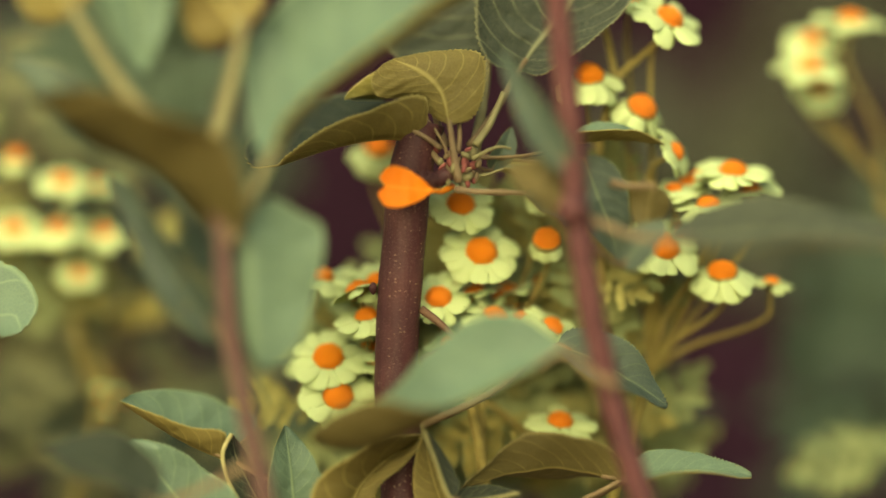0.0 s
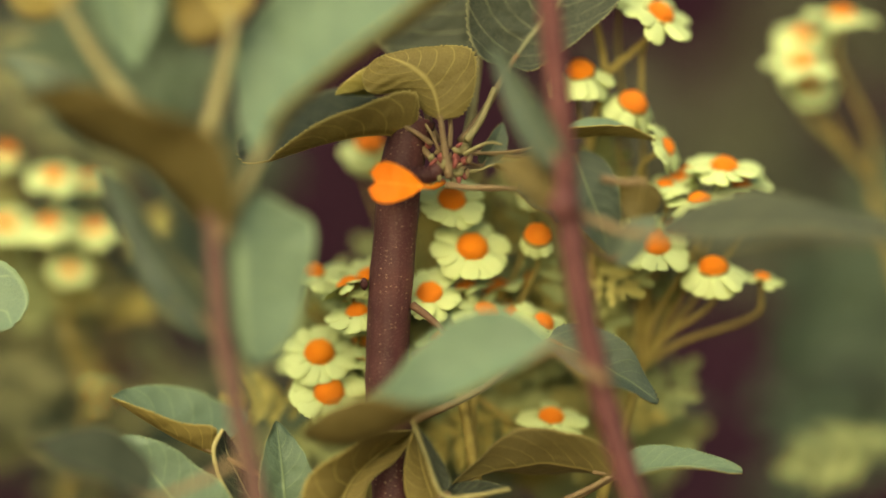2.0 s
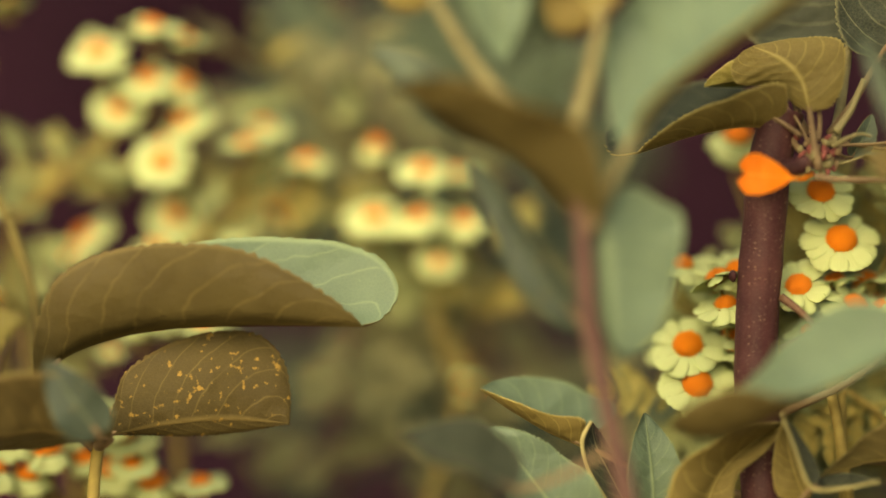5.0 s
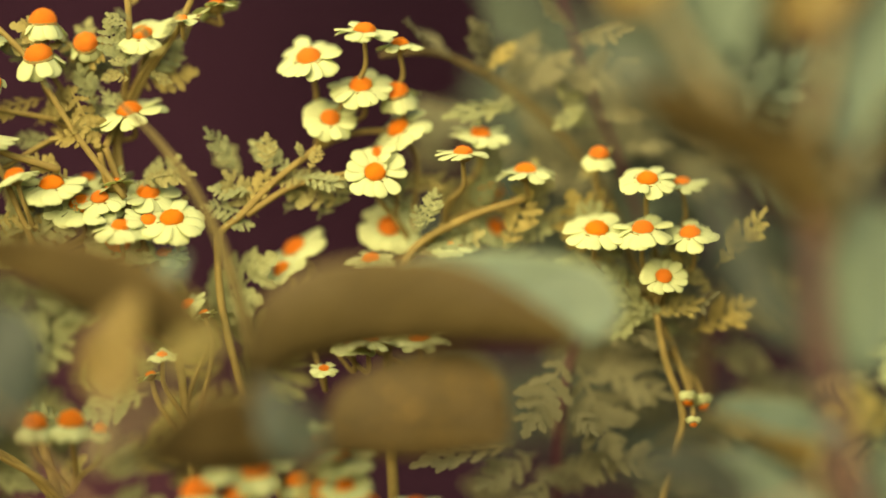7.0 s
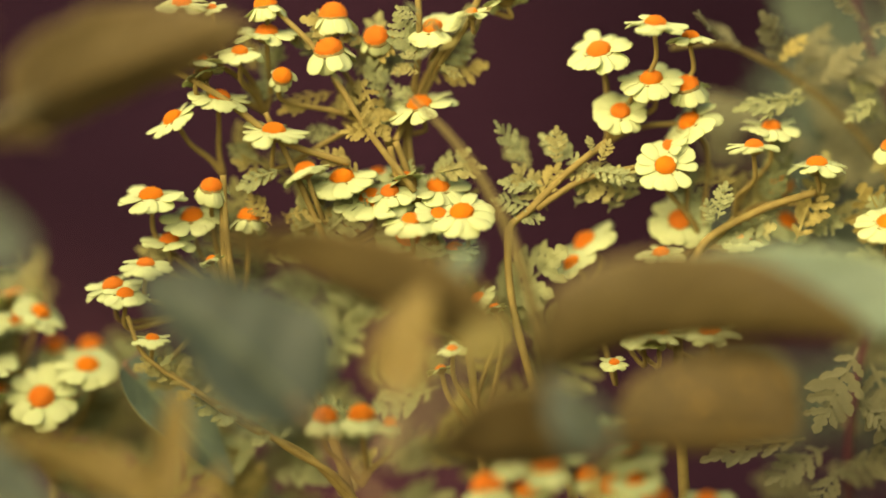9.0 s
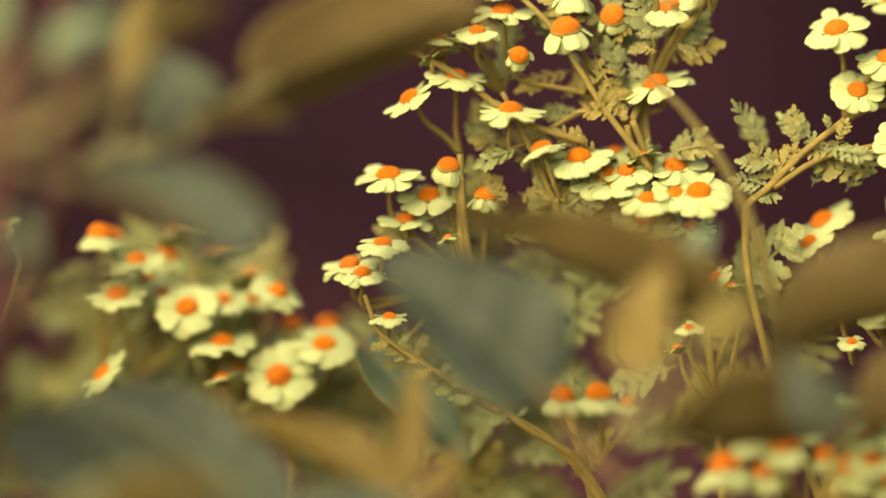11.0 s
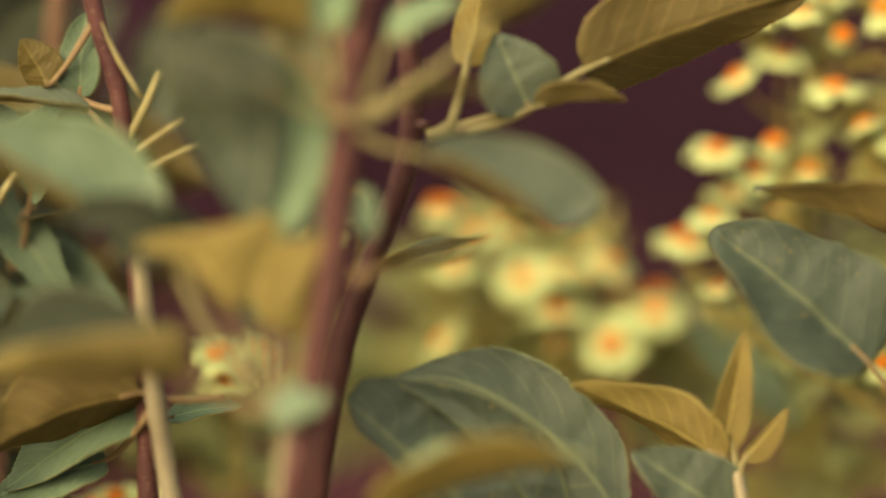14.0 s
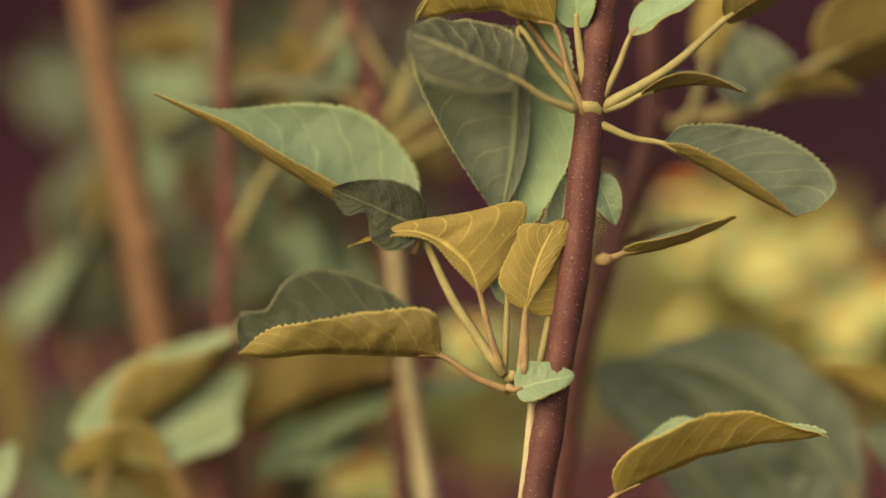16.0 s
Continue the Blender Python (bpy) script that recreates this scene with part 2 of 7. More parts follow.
def part(name, data, material, parent, label=""):
    """Links a bmesh, or a ready mesh, in world space as one mesh under a thing or a part."""
    if isinstance(data, bmesh.types.BMesh):
        mesh = bpy.data.meshes.new(name)
        data.to_mesh(mesh)
        data.free()
        for m in material if isinstance(material, (tuple, list)) else (material,):
            mesh.materials.append(m)
        for p in mesh.polygons:
            p.use_smooth = True
    else:
        mesh = data
    ob = new(name, mesh)
    ob.parent = parent
    ob.matrix_parent_inverse = Matrix.Translation(root_of(parent).location).inverted() if parent.type == 'EMPTY' else Matrix()
    return tagged(ob, label)


def place_on(ob, parent, m):
    """Sets the world pose m of a part under its parent."""
    ob.matrix_parent_inverse = Matrix()
    ob.matrix_basis = Matrix.Translation(root_of(parent).location).inverted() @ m if parent.type == 'EMPTY' else parent["pose"].inverted() @ m


def spline(points, steps):
    """A smooth line through the points, with tangents weighed by the chords so that long spans don't overshoot."""
    pts = [Vector(p) for p in points]
    n = len(pts)
    tan = []
    for i in range(n):
        p, q = pts[max(i - 1, 0)], pts[min(i + 1, n - 1)]
        run = (pts[i] - p).length + (q - pts[i]).length
        tan.append((q - p) / run)
    out = []
    for i in range(n - 1):
        a, b = pts[i], pts[i + 1]
        h = (b - a).length
        ka, kb = tan[i] * h, tan[i + 1] * h
        for k in range(steps):
            s = k / steps
            out.append(a * (2 * s ** 3 - 3 * s * s + 1) + ka * (s ** 3 - 2 * s * s + s) + b * (3 * s * s - 2 * s ** 3) + kb * (s ** 3 - s * s))
    out.append(pts[-1])
    return out


def tube(points, r0, r1, sides=8, steps=5, lump=0.0):
    bm = bmesh.new()
    line = spline(points, steps)
    n = len(line)
    run = [0.0]
    for p, q in zip(line, line[1:]):
        run.append(run[-1] + (q - p).length)
    last = None
    side = None
    for i, p in enumerate(line):
        d = (line[min(i + 1, n - 1)] - line[max(i - 1, 0)]).normalized()
        side = (Vector((0.13, 1, 0.21)) if side is None else side)
        side = (side - d * side.dot(d)).normalized()
        other = d.cross(side)
        r = r0 + (r1 - r0) * run[i] / run[-1]
        r *= 1 + lump * (noise.noise(p * 90) + 0.6 * noise.noise(p * 260))
        ring = [bm.verts.new(p + (side * math.cos(a) + other * math.sin(a)) * r) for a in (2 * math.pi * k / sides for k in range(sides))]
        if last:
            for k in range(sides):
                bm.faces.new((last[k], last[(k + 1) % sides], ring[(k + 1) % sides], ring[k]))
        else:
            bm.faces.new(ring[::-1])
        last = ring
    bm.faces.new(last)
    return bm


def stem(plant, points, r0, r1, material, name="stem", label="", sides=12, steps=8, lump=0.08):
    return part(name, tube(points, r0, r1, sides, steps, lump), material, plant, label)


def knob(plant, place, size, stretch, material, name="bud"):
    bm = bmesh.new()
    bmesh.ops.create_icosphere(bm, subdivisions=2, radius=size)
    ax = Vector(stretch)
    for v in bm.verts:
        v.co = Vector(place) + v.co * (1 + 0.3 * noise.noise(v.co * 900 + Vector(place) * 50)) + ax * (v.co.dot(ax.normalized()) / size)
    return part(name, bm, material, plant)


FRONT, UP, BACK = (0.0, -1.0, 0.25), (0.0, -0.22, 0.97), (0.0, 1.0, 0.15)
leaf_seed = [0]


def leaf(plant, base, tip, width, face, fold=0.35, bend=0.06, stalk=None, skin=SAGE, label="", teeth=34, bite=None,
         heart=False, stalk_skin=None, wave=0.05, stalk_r=0.0009):
    """A serrated blade with two skins, a raised midrib, a fold along it and a bend, on its stalk."""
    leaf_seed[0] += 1
    rng = random.Random(leaf_seed[0])
    base, tip = Vector(base), Vector(tip)
    along = tip - base
    length = along.length
    along.normalize()
    up = Vector(face)
    up = (up - along * up.dot(along)).normalized()
    side = up.cross(along)
    n = teeth * 3
    lanes = (-1.0, -0.93, -0.68, -0.42, -0.18, 0.0, 0.18, 0.42, 0.68, 0.93, 1.0)
    cols = len(lanes) - 1
    phase, swirl = rng.uniform(0, 6), rng.uniform(0.7, 1.3)
    kink = rng.uniform(-0.04, 0.04)
    bm = bmesh.new()
    layer = bm.loops.layers.uv.new("UVMap")
    grid = {}
    for i in range(n + 1):
        u = i / n
        if heart:
            prof = math.sin(math.pi * 0.5 * min(1.0, u / 0.70)) ** 0.95 if u < 0.70 else math.sqrt(1 - ((u - 0.70) / 0.30 * 0.80) ** 2)
        else:
            prof = max(math.sin(math.pi * (0.012 + 0.985 * u) ** 0.62), 0.0) ** 0.68
        saw = (i % 3) / 3.0
        for j in range(cols + 1):
            v = lanes[j]
            half = width * 0.5 * prof
            if not heart:
                half *= 1.0 + 0.05 * noise.noise((u * 8, phase, 3.0 if v > 0 else 7.0))
                if abs(v) > 0.99:
                    half += 0.0008 * (saw - 0.35) * max(0.15, 0.85 + 1.7 * noise.noise((u * 31, phase, v)))
            if bite and v * bite[1] > 0:
                half *= 1 - bite[2] * math.exp(-((u - bite[0]) / bite[3]) ** 2)
            reach = length * u
            if heart:
                reach -= length * (0.17 * (1 - abs(v)) ** 1.3 + 0.12 * abs(v) ** 5) * u ** 6
            squeeze = 1 / math.sqrt(1 + fold * fold)
            h = fold * squeeze * half * (abs(v) ** 1.15) + bend * length * 4 * u * (1 - u)
            h += wave * width * math.sin(u * 9 * swirl + phase + v) * abs(v) ** 1.5 + kink * length * u * u
            h += 0.034 * width * (noise.noise((u * 5, v * 1.6 + phase, 0.5)) + 0.45 * noise.noise((u * 13, v * 4 + phase, 8.0))) * min(1.0, 3 * u)
            h += 0.006 * width * math.sin((u - abs(v) * 0.21) * 2 * math.pi * 9) * (1 - abs(v)) * abs(v) * 2
            p = base + along * reach + side * (half * v * squeeze) + up * h
            grid[i, j, 0] = bm.verts.new(p)
            rib = 0.0006 * (1 - 0.7 * u) if abs(v) < 0.01 else 0.0
            grid[i, j, 1] = bm.verts.new(p - up * (0.00032 + rib))
    for i in range(n):
        for j in range(cols):
            quad = [(i, j), (i + 1, j), (i + 1, j + 1), (i, j + 1)]
            for sheet in (0, 1):
                q = quad[::-1] if sheet == 0 else quad
                fc = bm.faces.new([grid[a, b, sheet] for a, b in q])
                fc.material_index = sheet
                for lp, (a, b) in zip(fc.loops, q):
                    lp[layer].uv = (a / n, lanes[b] * 0.5 + 0.5)
    rim = [(i, 0) for i in range(n)] + [(n, j) for j in range(cols)] + [(i, cols) for i in range(n, 0, -1)] + [(0, j) for j in range(cols, 0, -1)]
    for a, b in zip(rim, rim[1:] + rim[:1]):
        fc = bm.faces.new((grid[*a, 0], grid[*b, 0], grid[*b, 1], grid[*a, 1]))
        fc.material_index = 1
        for lp in fc.loops:
            lp[layer].uv = (0.5, 0.5)
    ob = part("leaf", bm, skin, plant, label)
    if stalk:
        stalk = Vector(stalk)
        mid = stalk.lerp(base, 0.55) + Vector((0, 0, -0.06 * (base - stalk).length))
        part("leaf_stalk", tube([stalk, mid, base, base + along * length * 0.12 + up * bend * length * 0.3], stalk_r * 1.35, stalk_r * 0.7, 7, 4), stalk_skin or STALK, ob)
    return ob


def even(line, n):
    """n + 1 points at even steps along a smooth line."""
    run = [0.0]
    for p, q in zip(line, line[1:]):
        run.append(run[-1] + (q - p).length)
    out, k = [], 0
    for i in range(n + 1):
        s = run[-1] * i / n
        while k < len(line) - 2 and run[k + 1] < s:
            k += 1
        out.append(line[k].lerp(line[k + 1], min(1.0, max(0.0, (s - run[k]) / max(run[k + 1] - run[k], 1e-9)))))
    return out


def folded(plant, rib, left, right, stalk=None, skin=SAGE, label="", teeth=36, puff=0.10, stalk_skin=None, stalk_r=0.0009, crinkle=0.05):
    """A serrated leaf folded or curled at its midrib: the rib from base to tip and the margins on both sides of it."""
    leaf_seed[0] += 1
    phase = random.Random(leaf_seed[0]).uniform(0, 60)
    n = teeth * 3
    mid = even(spline(rib, 10), n)
    rims = [even(spline([rib[0]] + list(e) + [rib[-1]], 10), n) for e in (right, left)]
    lanes = (-1.0, -0.95, -0.75, -0.5, -0.22, 0.0, 0.22, 0.5, 0.75, 0.95, 1.0)
    cols = len(lanes) - 1
    bm = bmesh.new()
    layer = bm.loops.layers.uv.new("UVMap")
    grid = {}
    for i in range(n + 1):
        u = i / n
        along = (mid[min(i + 1, n)] - mid[max(i - 1, 0)]).normalized()
        tops = []
        for k in (0, 1):
            d = (rims[k][i] - mid[i]) * (1 if k else -1)
            d = d - along * d.dot(along)
            tops.append(along.cross(d).normalized() if d.length > 1e-6 else (tops[0] if tops else Vector((0, 0, 1))))
        for j, v in enumerate(lanes):
            k = 1 if v > 0 else 0
            span = rims[k][i] - mid[i]
            w = span.length
            up = (tops[0] + tops[1]).normalized() if abs(v) < 0.01 and (tops[0] + tops[1]).length > 0.1 else tops[k]
            a = abs(v)
            p = mid[i] + span * a - up * (puff * w * 4 * a * (1 - a))
            if a > 0.99 and w > 1e-6:
                p = p + span.normalized() * 0.0009 * ((i % 3) / 3.0 - 0.4) * max(0.15, 0.9 + 1.8 * noise.noise((u * 33, phase, v)))
            p = p + up * w * (crinkle * (noise.noise((u * 6, v * 2 + phase, 0.5)) + 0.6 * noise.noise((u * 15, v * 4 + phase, 8.0))) * min(1.0, 3 * a)
                              + 0.02 * math.sin((u - a * 0.21) * 2 * math.pi * 9) * (1 - a) * a * 2)
            grid[i, j, 0] = bm.verts.new(p)
            grid[i, j, 1] = bm.verts.new(p - up * (0.00032 + (0.0006 * (1 - 0.7 * u) if a < 0.01 else 0.0)))
    for i in range(n):
        for j in range(cols):
            quad = [(i, j), (i + 1, j), (i + 1, j + 1), (i, j + 1)]
            for sheet in (0, 1):
                q = quad[::-1] if sheet == 0 else quad
                fc = bm.faces.new([grid[a, b, sheet] for a, b in q])
                fc.material_index = sheet
                for lp, (a, b) in zip(fc.loops, q):
                    lp[layer].uv = (a / n, lanes[b] * 0.5 + 0.5)
    rim = [(i, 0) for i in range(n)] + [(n, j) for j in range(cols)] + [(i, cols) for i in range(n, 0, -1)] + [(0, j) for j in range(cols, 0, -1)]
    for a, b in zip(rim, rim[1:] + rim[:1]):
        fc = bm.faces.new((grid[*a, 0], grid[*b, 0], grid[*b, 1], grid[*a, 1]))
        fc.material_index = 1
        for lp in fc.loops:
            lp[layer].uv = (0.5, 0.5)
    ob = part("leaf", bm, skin, plant, label)
    if stalk:
        stalk = Vector(stalk)
        base = mid[0]
        bow = stalk.lerp(base, 0.55) + Vector((0, 0, -0.06 * (base - stalk).length))
        part("leaf_stalk", tube([stalk, bow, base, mid[n // 9]], stalk_r * 1.35, stalk_r * 0.7, 7, 4), stalk_skin or STALK, ob)
    return ob


def petal_mesh(name, length, width, cup, notch):
    """A blunt oblong petal with a rounded, faintly three-toothed end, a shallow keel and real thickness."""
    bm = bmesh.new()
    layer = bm.loops.layers.uv.new("UVMap")
    rows, cols = 10, 6
    g = {}
    for i in range(rows + 1):
        u = i / rows
        swell = 0.56 + 0.44 * math.sin(min(1.0, u / 0.62) * math.pi / 2)
        end = math.sqrt(max(0.0, 1 - (max(0.0, u - 0.68) / 0.34) ** 2))
        half = width * 0.5 * swell * max(end, 0.22)
        for j in range(cols + 1):
            v = j / cols * 2 - 1
            x = length * u - (notch * length * (0.5 - 0.5 * math.cos(v * math.pi * 3)) if i == rows else 0)
            z = -cup * length * u * u - 0.07 * width * abs(v) ** 2 + 0.02 * width * math.cos(v * math.pi * 2) * u
            for s in (0, 1):
                g[i, j, s] = bm.verts.new((x, half * v, z - s * 0.012))
    for i in range(rows):
        for j in range(cols):
            q = [(i, j), (i + 1, j), (i + 1, j + 1), (i, j + 1)]
            for s in (0, 1):
                qq = q[::-1] if s else q
                fc = bm.faces.new([g[a, b, s] for a, b in qq])
                for lp, (a, b) in zip(fc.loops, qq):
                    lp[layer].uv = (a / rows, b / cols)
    rim = [(i, 0) for i in range(rows)] + [(rows, j) for j in range(cols)] + [(i, cols) for i in range(rows, 0, -1)] + [(0, j) for j in range(cols, 0, -1)]
    for a, b in zip(rim, rim[1:] + rim[:1]):
        bm.faces.new((g[*a, 0], g[*a, 1], g[*b, 1], g[*b, 0]))
    me = bpy.data.meshes.new(name)
    bm.to_mesh(me)
    bm.free()
    me.materials.append(PETAL)
    for p in me.polygons:
        p.use_smooth = True
    return me


PETALS = [petal_mesh("petal", 0.64, w, c, k) for w, c, k in ((0.50, 0.10, 0.05), (0.55, 0.20, 0.07), (0.46, 0.04, 0.04), (0.52, 0.28, 0.06), (0.49, -0.05, 0.05))]


def dome_mesh(height, wide):
    """A domed disc studded with small florets in a spiral, the outer ones standing a little proud."""
    bm = bmesh.new()
    rings, sides = 7, 22
    g = []
    for i in range(rings + 1):
        a = i / rings * math.pi * 0.56
        g.append([bm.verts.new((wide * 0.97 * math.sin(a) * math.cos(b), wide * 0.97 * math.sin(a) * math.sin(b), wide * 0.97 * height * math.cos(a)))
                  for b in (2 * math.pi * (k + 0.5 * (i % 2)) / sides for k in range(sides))])
    for p, q in zip(g, g[1:]):
        for k in range(sides):
            bm.faces.new((p[k], q[k], q[(k + 1) % sides], p[(k + 1) % sides]))
    bm.faces.new(g[0])
    golden = math.pi * (3 - math.sqrt(5))
    count = 120
    for k in range(count):
        s = (k + 0.5) / count
        a, b = math.acos(1 - s * 1.12), k * golden
        out = Vector((math.sin(a) * math.cos(b), math.sin(a) * math.sin(b), height * math.cos(a)))
        tip = Vector((out.x, out.y, math.cos(a) / max(height, 0.3))).normalized()
        one = tip.orthogonal().normalized()
        two = tip.cross(one)
        r = wide * 0.082
        foot = [bm.verts.new(out * wide * 0.94 + (one * math.cos(c) + two * math.sin(c)) * r) for c in (math.pi * 0.4 * e for e in range(5))]
        top = [bm.verts.new(v.co.lerp(out * wide * 0.94, 0.45) + tip * wide * (0.085 + 0.03 * (k % 3))) for v in foot]
        for e in range(5):
            bm.faces.new((foot[e], foot[(e + 1) % 5], top[(e + 1) % 5], top[e]))
        bm.faces.new(top)
    me = bpy.data.meshes.new("disc")
    bm.to_mesh(me)
    bm.free()
    me.materials.append(FLORET)
    for p in me.polygons:
        p.use_smooth = True
    return me


DOMES = [dome_mesh(0.72, 0.315), dome_mesh(0.8, 0.37), dome_mesh(1.0, 0.40)]


def cup_mesh():
    bm = bmesh.new()
    prof = ((0.07, -0.32), (0.22, -0.26), (0.40, -0.12), (0.43, 0.0))
    g = [[bm.verts.new((r * math.cos(a), r * math.sin(a), z)) for a in (2 * math.pi * k / 14 for k in range(14))] for r, z in prof]
    for a, b in zip(g, g[1:]):
        for k in range(14):
            bm.faces.new((a[k], a[(k + 1) % 14], b[(k + 1) % 14], b[k]))
    bm.faces.new(g[0][::-1])
    bm.faces.new(g[-1])
    me = bpy.data.meshes.new("flower_head")
    bm.to_mesh(me)
    bm.free()
    me.materials.append(GREEN)
    for p in me.polygons:
        p.use_smooth = True
    return me


CUP = cup_mesh()
daisy_seed = [100]
# kind: facing, droop of the petals in degrees, dome, petal length
KINDS = {
    "F": ((0.05, -0.78, 0.62), -2, 0, 1.0), "M": ((0.0, -0.48, 0.87), 5, 0, 1.0), "U": ((0.05, -0.30, 0.95), 4, 0, 1.0),
    "D": ((0.0, -0.50, 0.87), 52, 1, 0.95), "B": ((0.1, -0.72, 0.62), 60, 1, 0.72), "L": ((-0.55, -0.45, 0.7), 8, 0, 1.0),
    "N": ((0.1, -0.35, -0.85), 55, 0, 1.0), "R": ((0.55, -0.5, 0.7), 8, 0, 1.0), "S": ((-0.35, 0.12, 0.92), 8, 1, 1.0), "T": ((0.0, -0.15, 1.0), 44, 2, 1.0),
    "G": ((0.05, -0.78, 0.62), -2, 1, 1.0), "H": ((0.0, -0.55, 0.84), 36, 1, 1.1), "K": ((0.42, -0.6, 0.68), 42, 1, 1.05), "E": ((0.85, -0.35, 0.4), 8, 0, 1.0),
}


def daisy(plant, place, radius, kind, fork):
    """A feverfew head: cup, domed disc and white petals one by one, on a thin stem that runs to the fork."""
    daisy_seed[0] += 1
    rng = random.Random(daisy_seed[0])
    face, droop, dome, long = KINDS[kind]
    up = (Vector(face) + Vector((rng.uniform(-0.14, 0.14), rng.uniform(-0.1, 0.1), rng.uniform(-0.1, 0.1)))).normalized()
    m = Matrix.Translation(place) @ up.to_track_quat("Z", "Y").to_matrix().to_4x4() @ Matrix.Rotation(rng.uniform(0, 6.3), 4, "Z") @ Matrix.Diagonal((radius, radius, radius, 1))
    head = part("flower_head", CUP, None, plant)
    place_on(head, plant, m)
    disc = part("disc", DOMES[dome], None, head, "orange domed disc of florets")
    disc.matrix_parent_inverse = Matrix()
    n = rng.choice((11, 11, 12, 13))
    for k in range(n):
        pt = part("petal", rng.choice(PETALS), None, head)
        pt.matrix_parent_inverse = Matrix()
        lift = radians(droop + rng.uniform(-13, 13))
        s = long * rng.uniform(0.86, 1.08)
        pt.matrix_basis = (Matrix.Rotation(2 * math.pi * (k + rng.uniform(-0.22, 0.22)) / n, 4, "Z") @ Matrix.Translation((0.32, 0, 0.02 + 0.012 * (k % 2)))
                           @ Matrix.Rotation(lift, 4, "Y") @ Matrix.Rotation(rng.uniform(-0.2, 0.2), 4, "X") @ Matrix.Diagonal((s, s * rng.uniform(0.85, 1.12), s, 1)))
    a = Vector(place) - up * radius * 0.3
    b = Vector(fork)
    span = (b - a).length
    if span > 0.002:
        c = a - up * min(span * 0.25, 0.006) + Vector((0, 0.002, -0.05 * span))
        d = b.lerp(a, 0.35) + Vector((rng.uniform(-0.06, 0.06) * span, 0.001, -0.02 * span))
        part("flower_stem", tube([a, c, d, b], 0.00062, 0.00085, 7, 5), GREEN, plant)


def fern_mesh(seed, skin):
    """A cut leaf of unit length: a winged rib with pairs of leaflets, each parted into blunt crenate lobes, thin and slightly waved."""
    rng = random.Random(seed)
    bm = bmesh.new()

    def blade(base, angle, length, width, lobes):
        d = Vector((math.cos(angle), math.sin(angle), 0))
        s = Vector((-d.y, d.x, 0))
        n = lobes * 6
        droop, tilt, roll = rng.uniform(-0.05, 0.22), rng.uniform(-0.12, 0.12), rng.uniform(-0.35, 0.35)
        skew = [rng.uniform(0.0, 0.25) for _ in (0, 1)]
        row = []
        for i in range(n + 1):
            u = i / n
            prof = (0.30 + 0.80 * math.sin(math.pi * min(1.0, 0.10 + 0.86 * u)) ** 0.8) * (1 - 0.25 * u)
            c = base + d * length * u + Vector((0, 0, -droop * length * u * u + tilt * length * u))
            verts = []
            for sgn, sk in ((1, skew[0]), (-1, skew[1])):
                cut = abs(math.sin(math.pi * (lobes * u + sk))) ** 0.55
                half = width * prof * (0.36 + 0.66 * cut)
                if i == n:
                    half *= 0.35
                ahead = d * half * 0.35
                verts.append(bm.verts.new(c + s * half * sgn + ahead + Vector((0, 0, roll * half * sgn + 0.12 * half))))
            row.append((verts[0], bm.verts.new(c), verts[1]))
        for a, b in zip(row, row[1:]):
            bm.faces.new((a[0], a[1], b[1], b[0]))
            bm.faces.new((a[1], a[2], b[2], b[1]))

    for k in range(5):
        x = 0.14 + 0.145 * k
        size = (0.20, 0.29, 0.33, 0.29, 0.21)[k]
        for sgn in (1, -1):
            blade(Vector((x + rng.uniform(-0.025, 0.025), 0, -0.10 * x * x)), sgn * rng.uniform(0.78, 1.08), size * rng.uniform(0.92, 1.2), size * 0.23, rng.choice((2, 3, 3)))
    blade(Vector((0.72, 0, -0.06)), 0, 0.28, 0.085, 3)
    blade(Vector((0.0, 0, 0)), 0, 0.9, 0.022, 1)
    bmesh.ops.recalc_face_normals(bm, faces=bm.faces[:])
    bmesh.ops.solidify(bm, geom=bm.faces[:], thickness=0.005)
    me = bpy.data.meshes.new("fern_leaf")
    bm.to_mesh(me)
    bm.free()
    me.materials.append(skin)
    return me


FERNS = [fern_mesh(s, FERN) for s in range(5)]
GREY_FERNS = [fern_mesh(s, FERN_GREY) for s in range(5)]
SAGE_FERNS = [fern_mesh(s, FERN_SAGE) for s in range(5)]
DIM_FERNS = [fern_mesh(s, FERN_DIM) for s in range(5)]
fern_seed = [0]


def fern(plant, base, tip, face=(0.1, -0.75, 0.65), wide=1.0, kinds=FERNS):
    fern_seed[0] += 1
    base, tip = Vector(base), Vector(tip)
    x = (tip - base)
    length = x.length
    x.normalize()
    z = Vector(face)
    z = (z - x * z.dot(x)).normalized()
    y = z.cross(x)
    m = Matrix((x, y, z)).transposed().to_4x4()
    m.translation = base
    ob = part("fern_leaf", kinds[fern_seed[0] % 5], None, plant)
    place_on(ob, plant, m @ Matrix.Diagonal((length, length * wide, length, 1)))
    return ob


def foliage(plant, corner, other, deep, count, size, seed, kinds=FERNS):
    """Feathery leaves of a plant spread through a block between two corners."""
    rng = random.Random(seed)
    a, b = Vector(corner), Vector(other)
    for _ in range(count):
        p = Vector((rng.uniform(a.x, b.x), rng.uniform(a.y, b.y) + rng.uniform(0, deep), rng.uniform(a.z, b.z)))
        ang = rng.uniform(-0.5, 3.6)
        s = size * rng.uniform(0.7, 1.3)
        q = p + Vector((math.cos(ang), rng.uniform(-0.5, 0.3), math.sin(ang))) * s
        fern(plant, p, q, (rng.uniform(-0.5, 0.5), -0.8, rng.uniform(0.2, 0.9)), rng.uniform(0.8, 1.2), kinds)


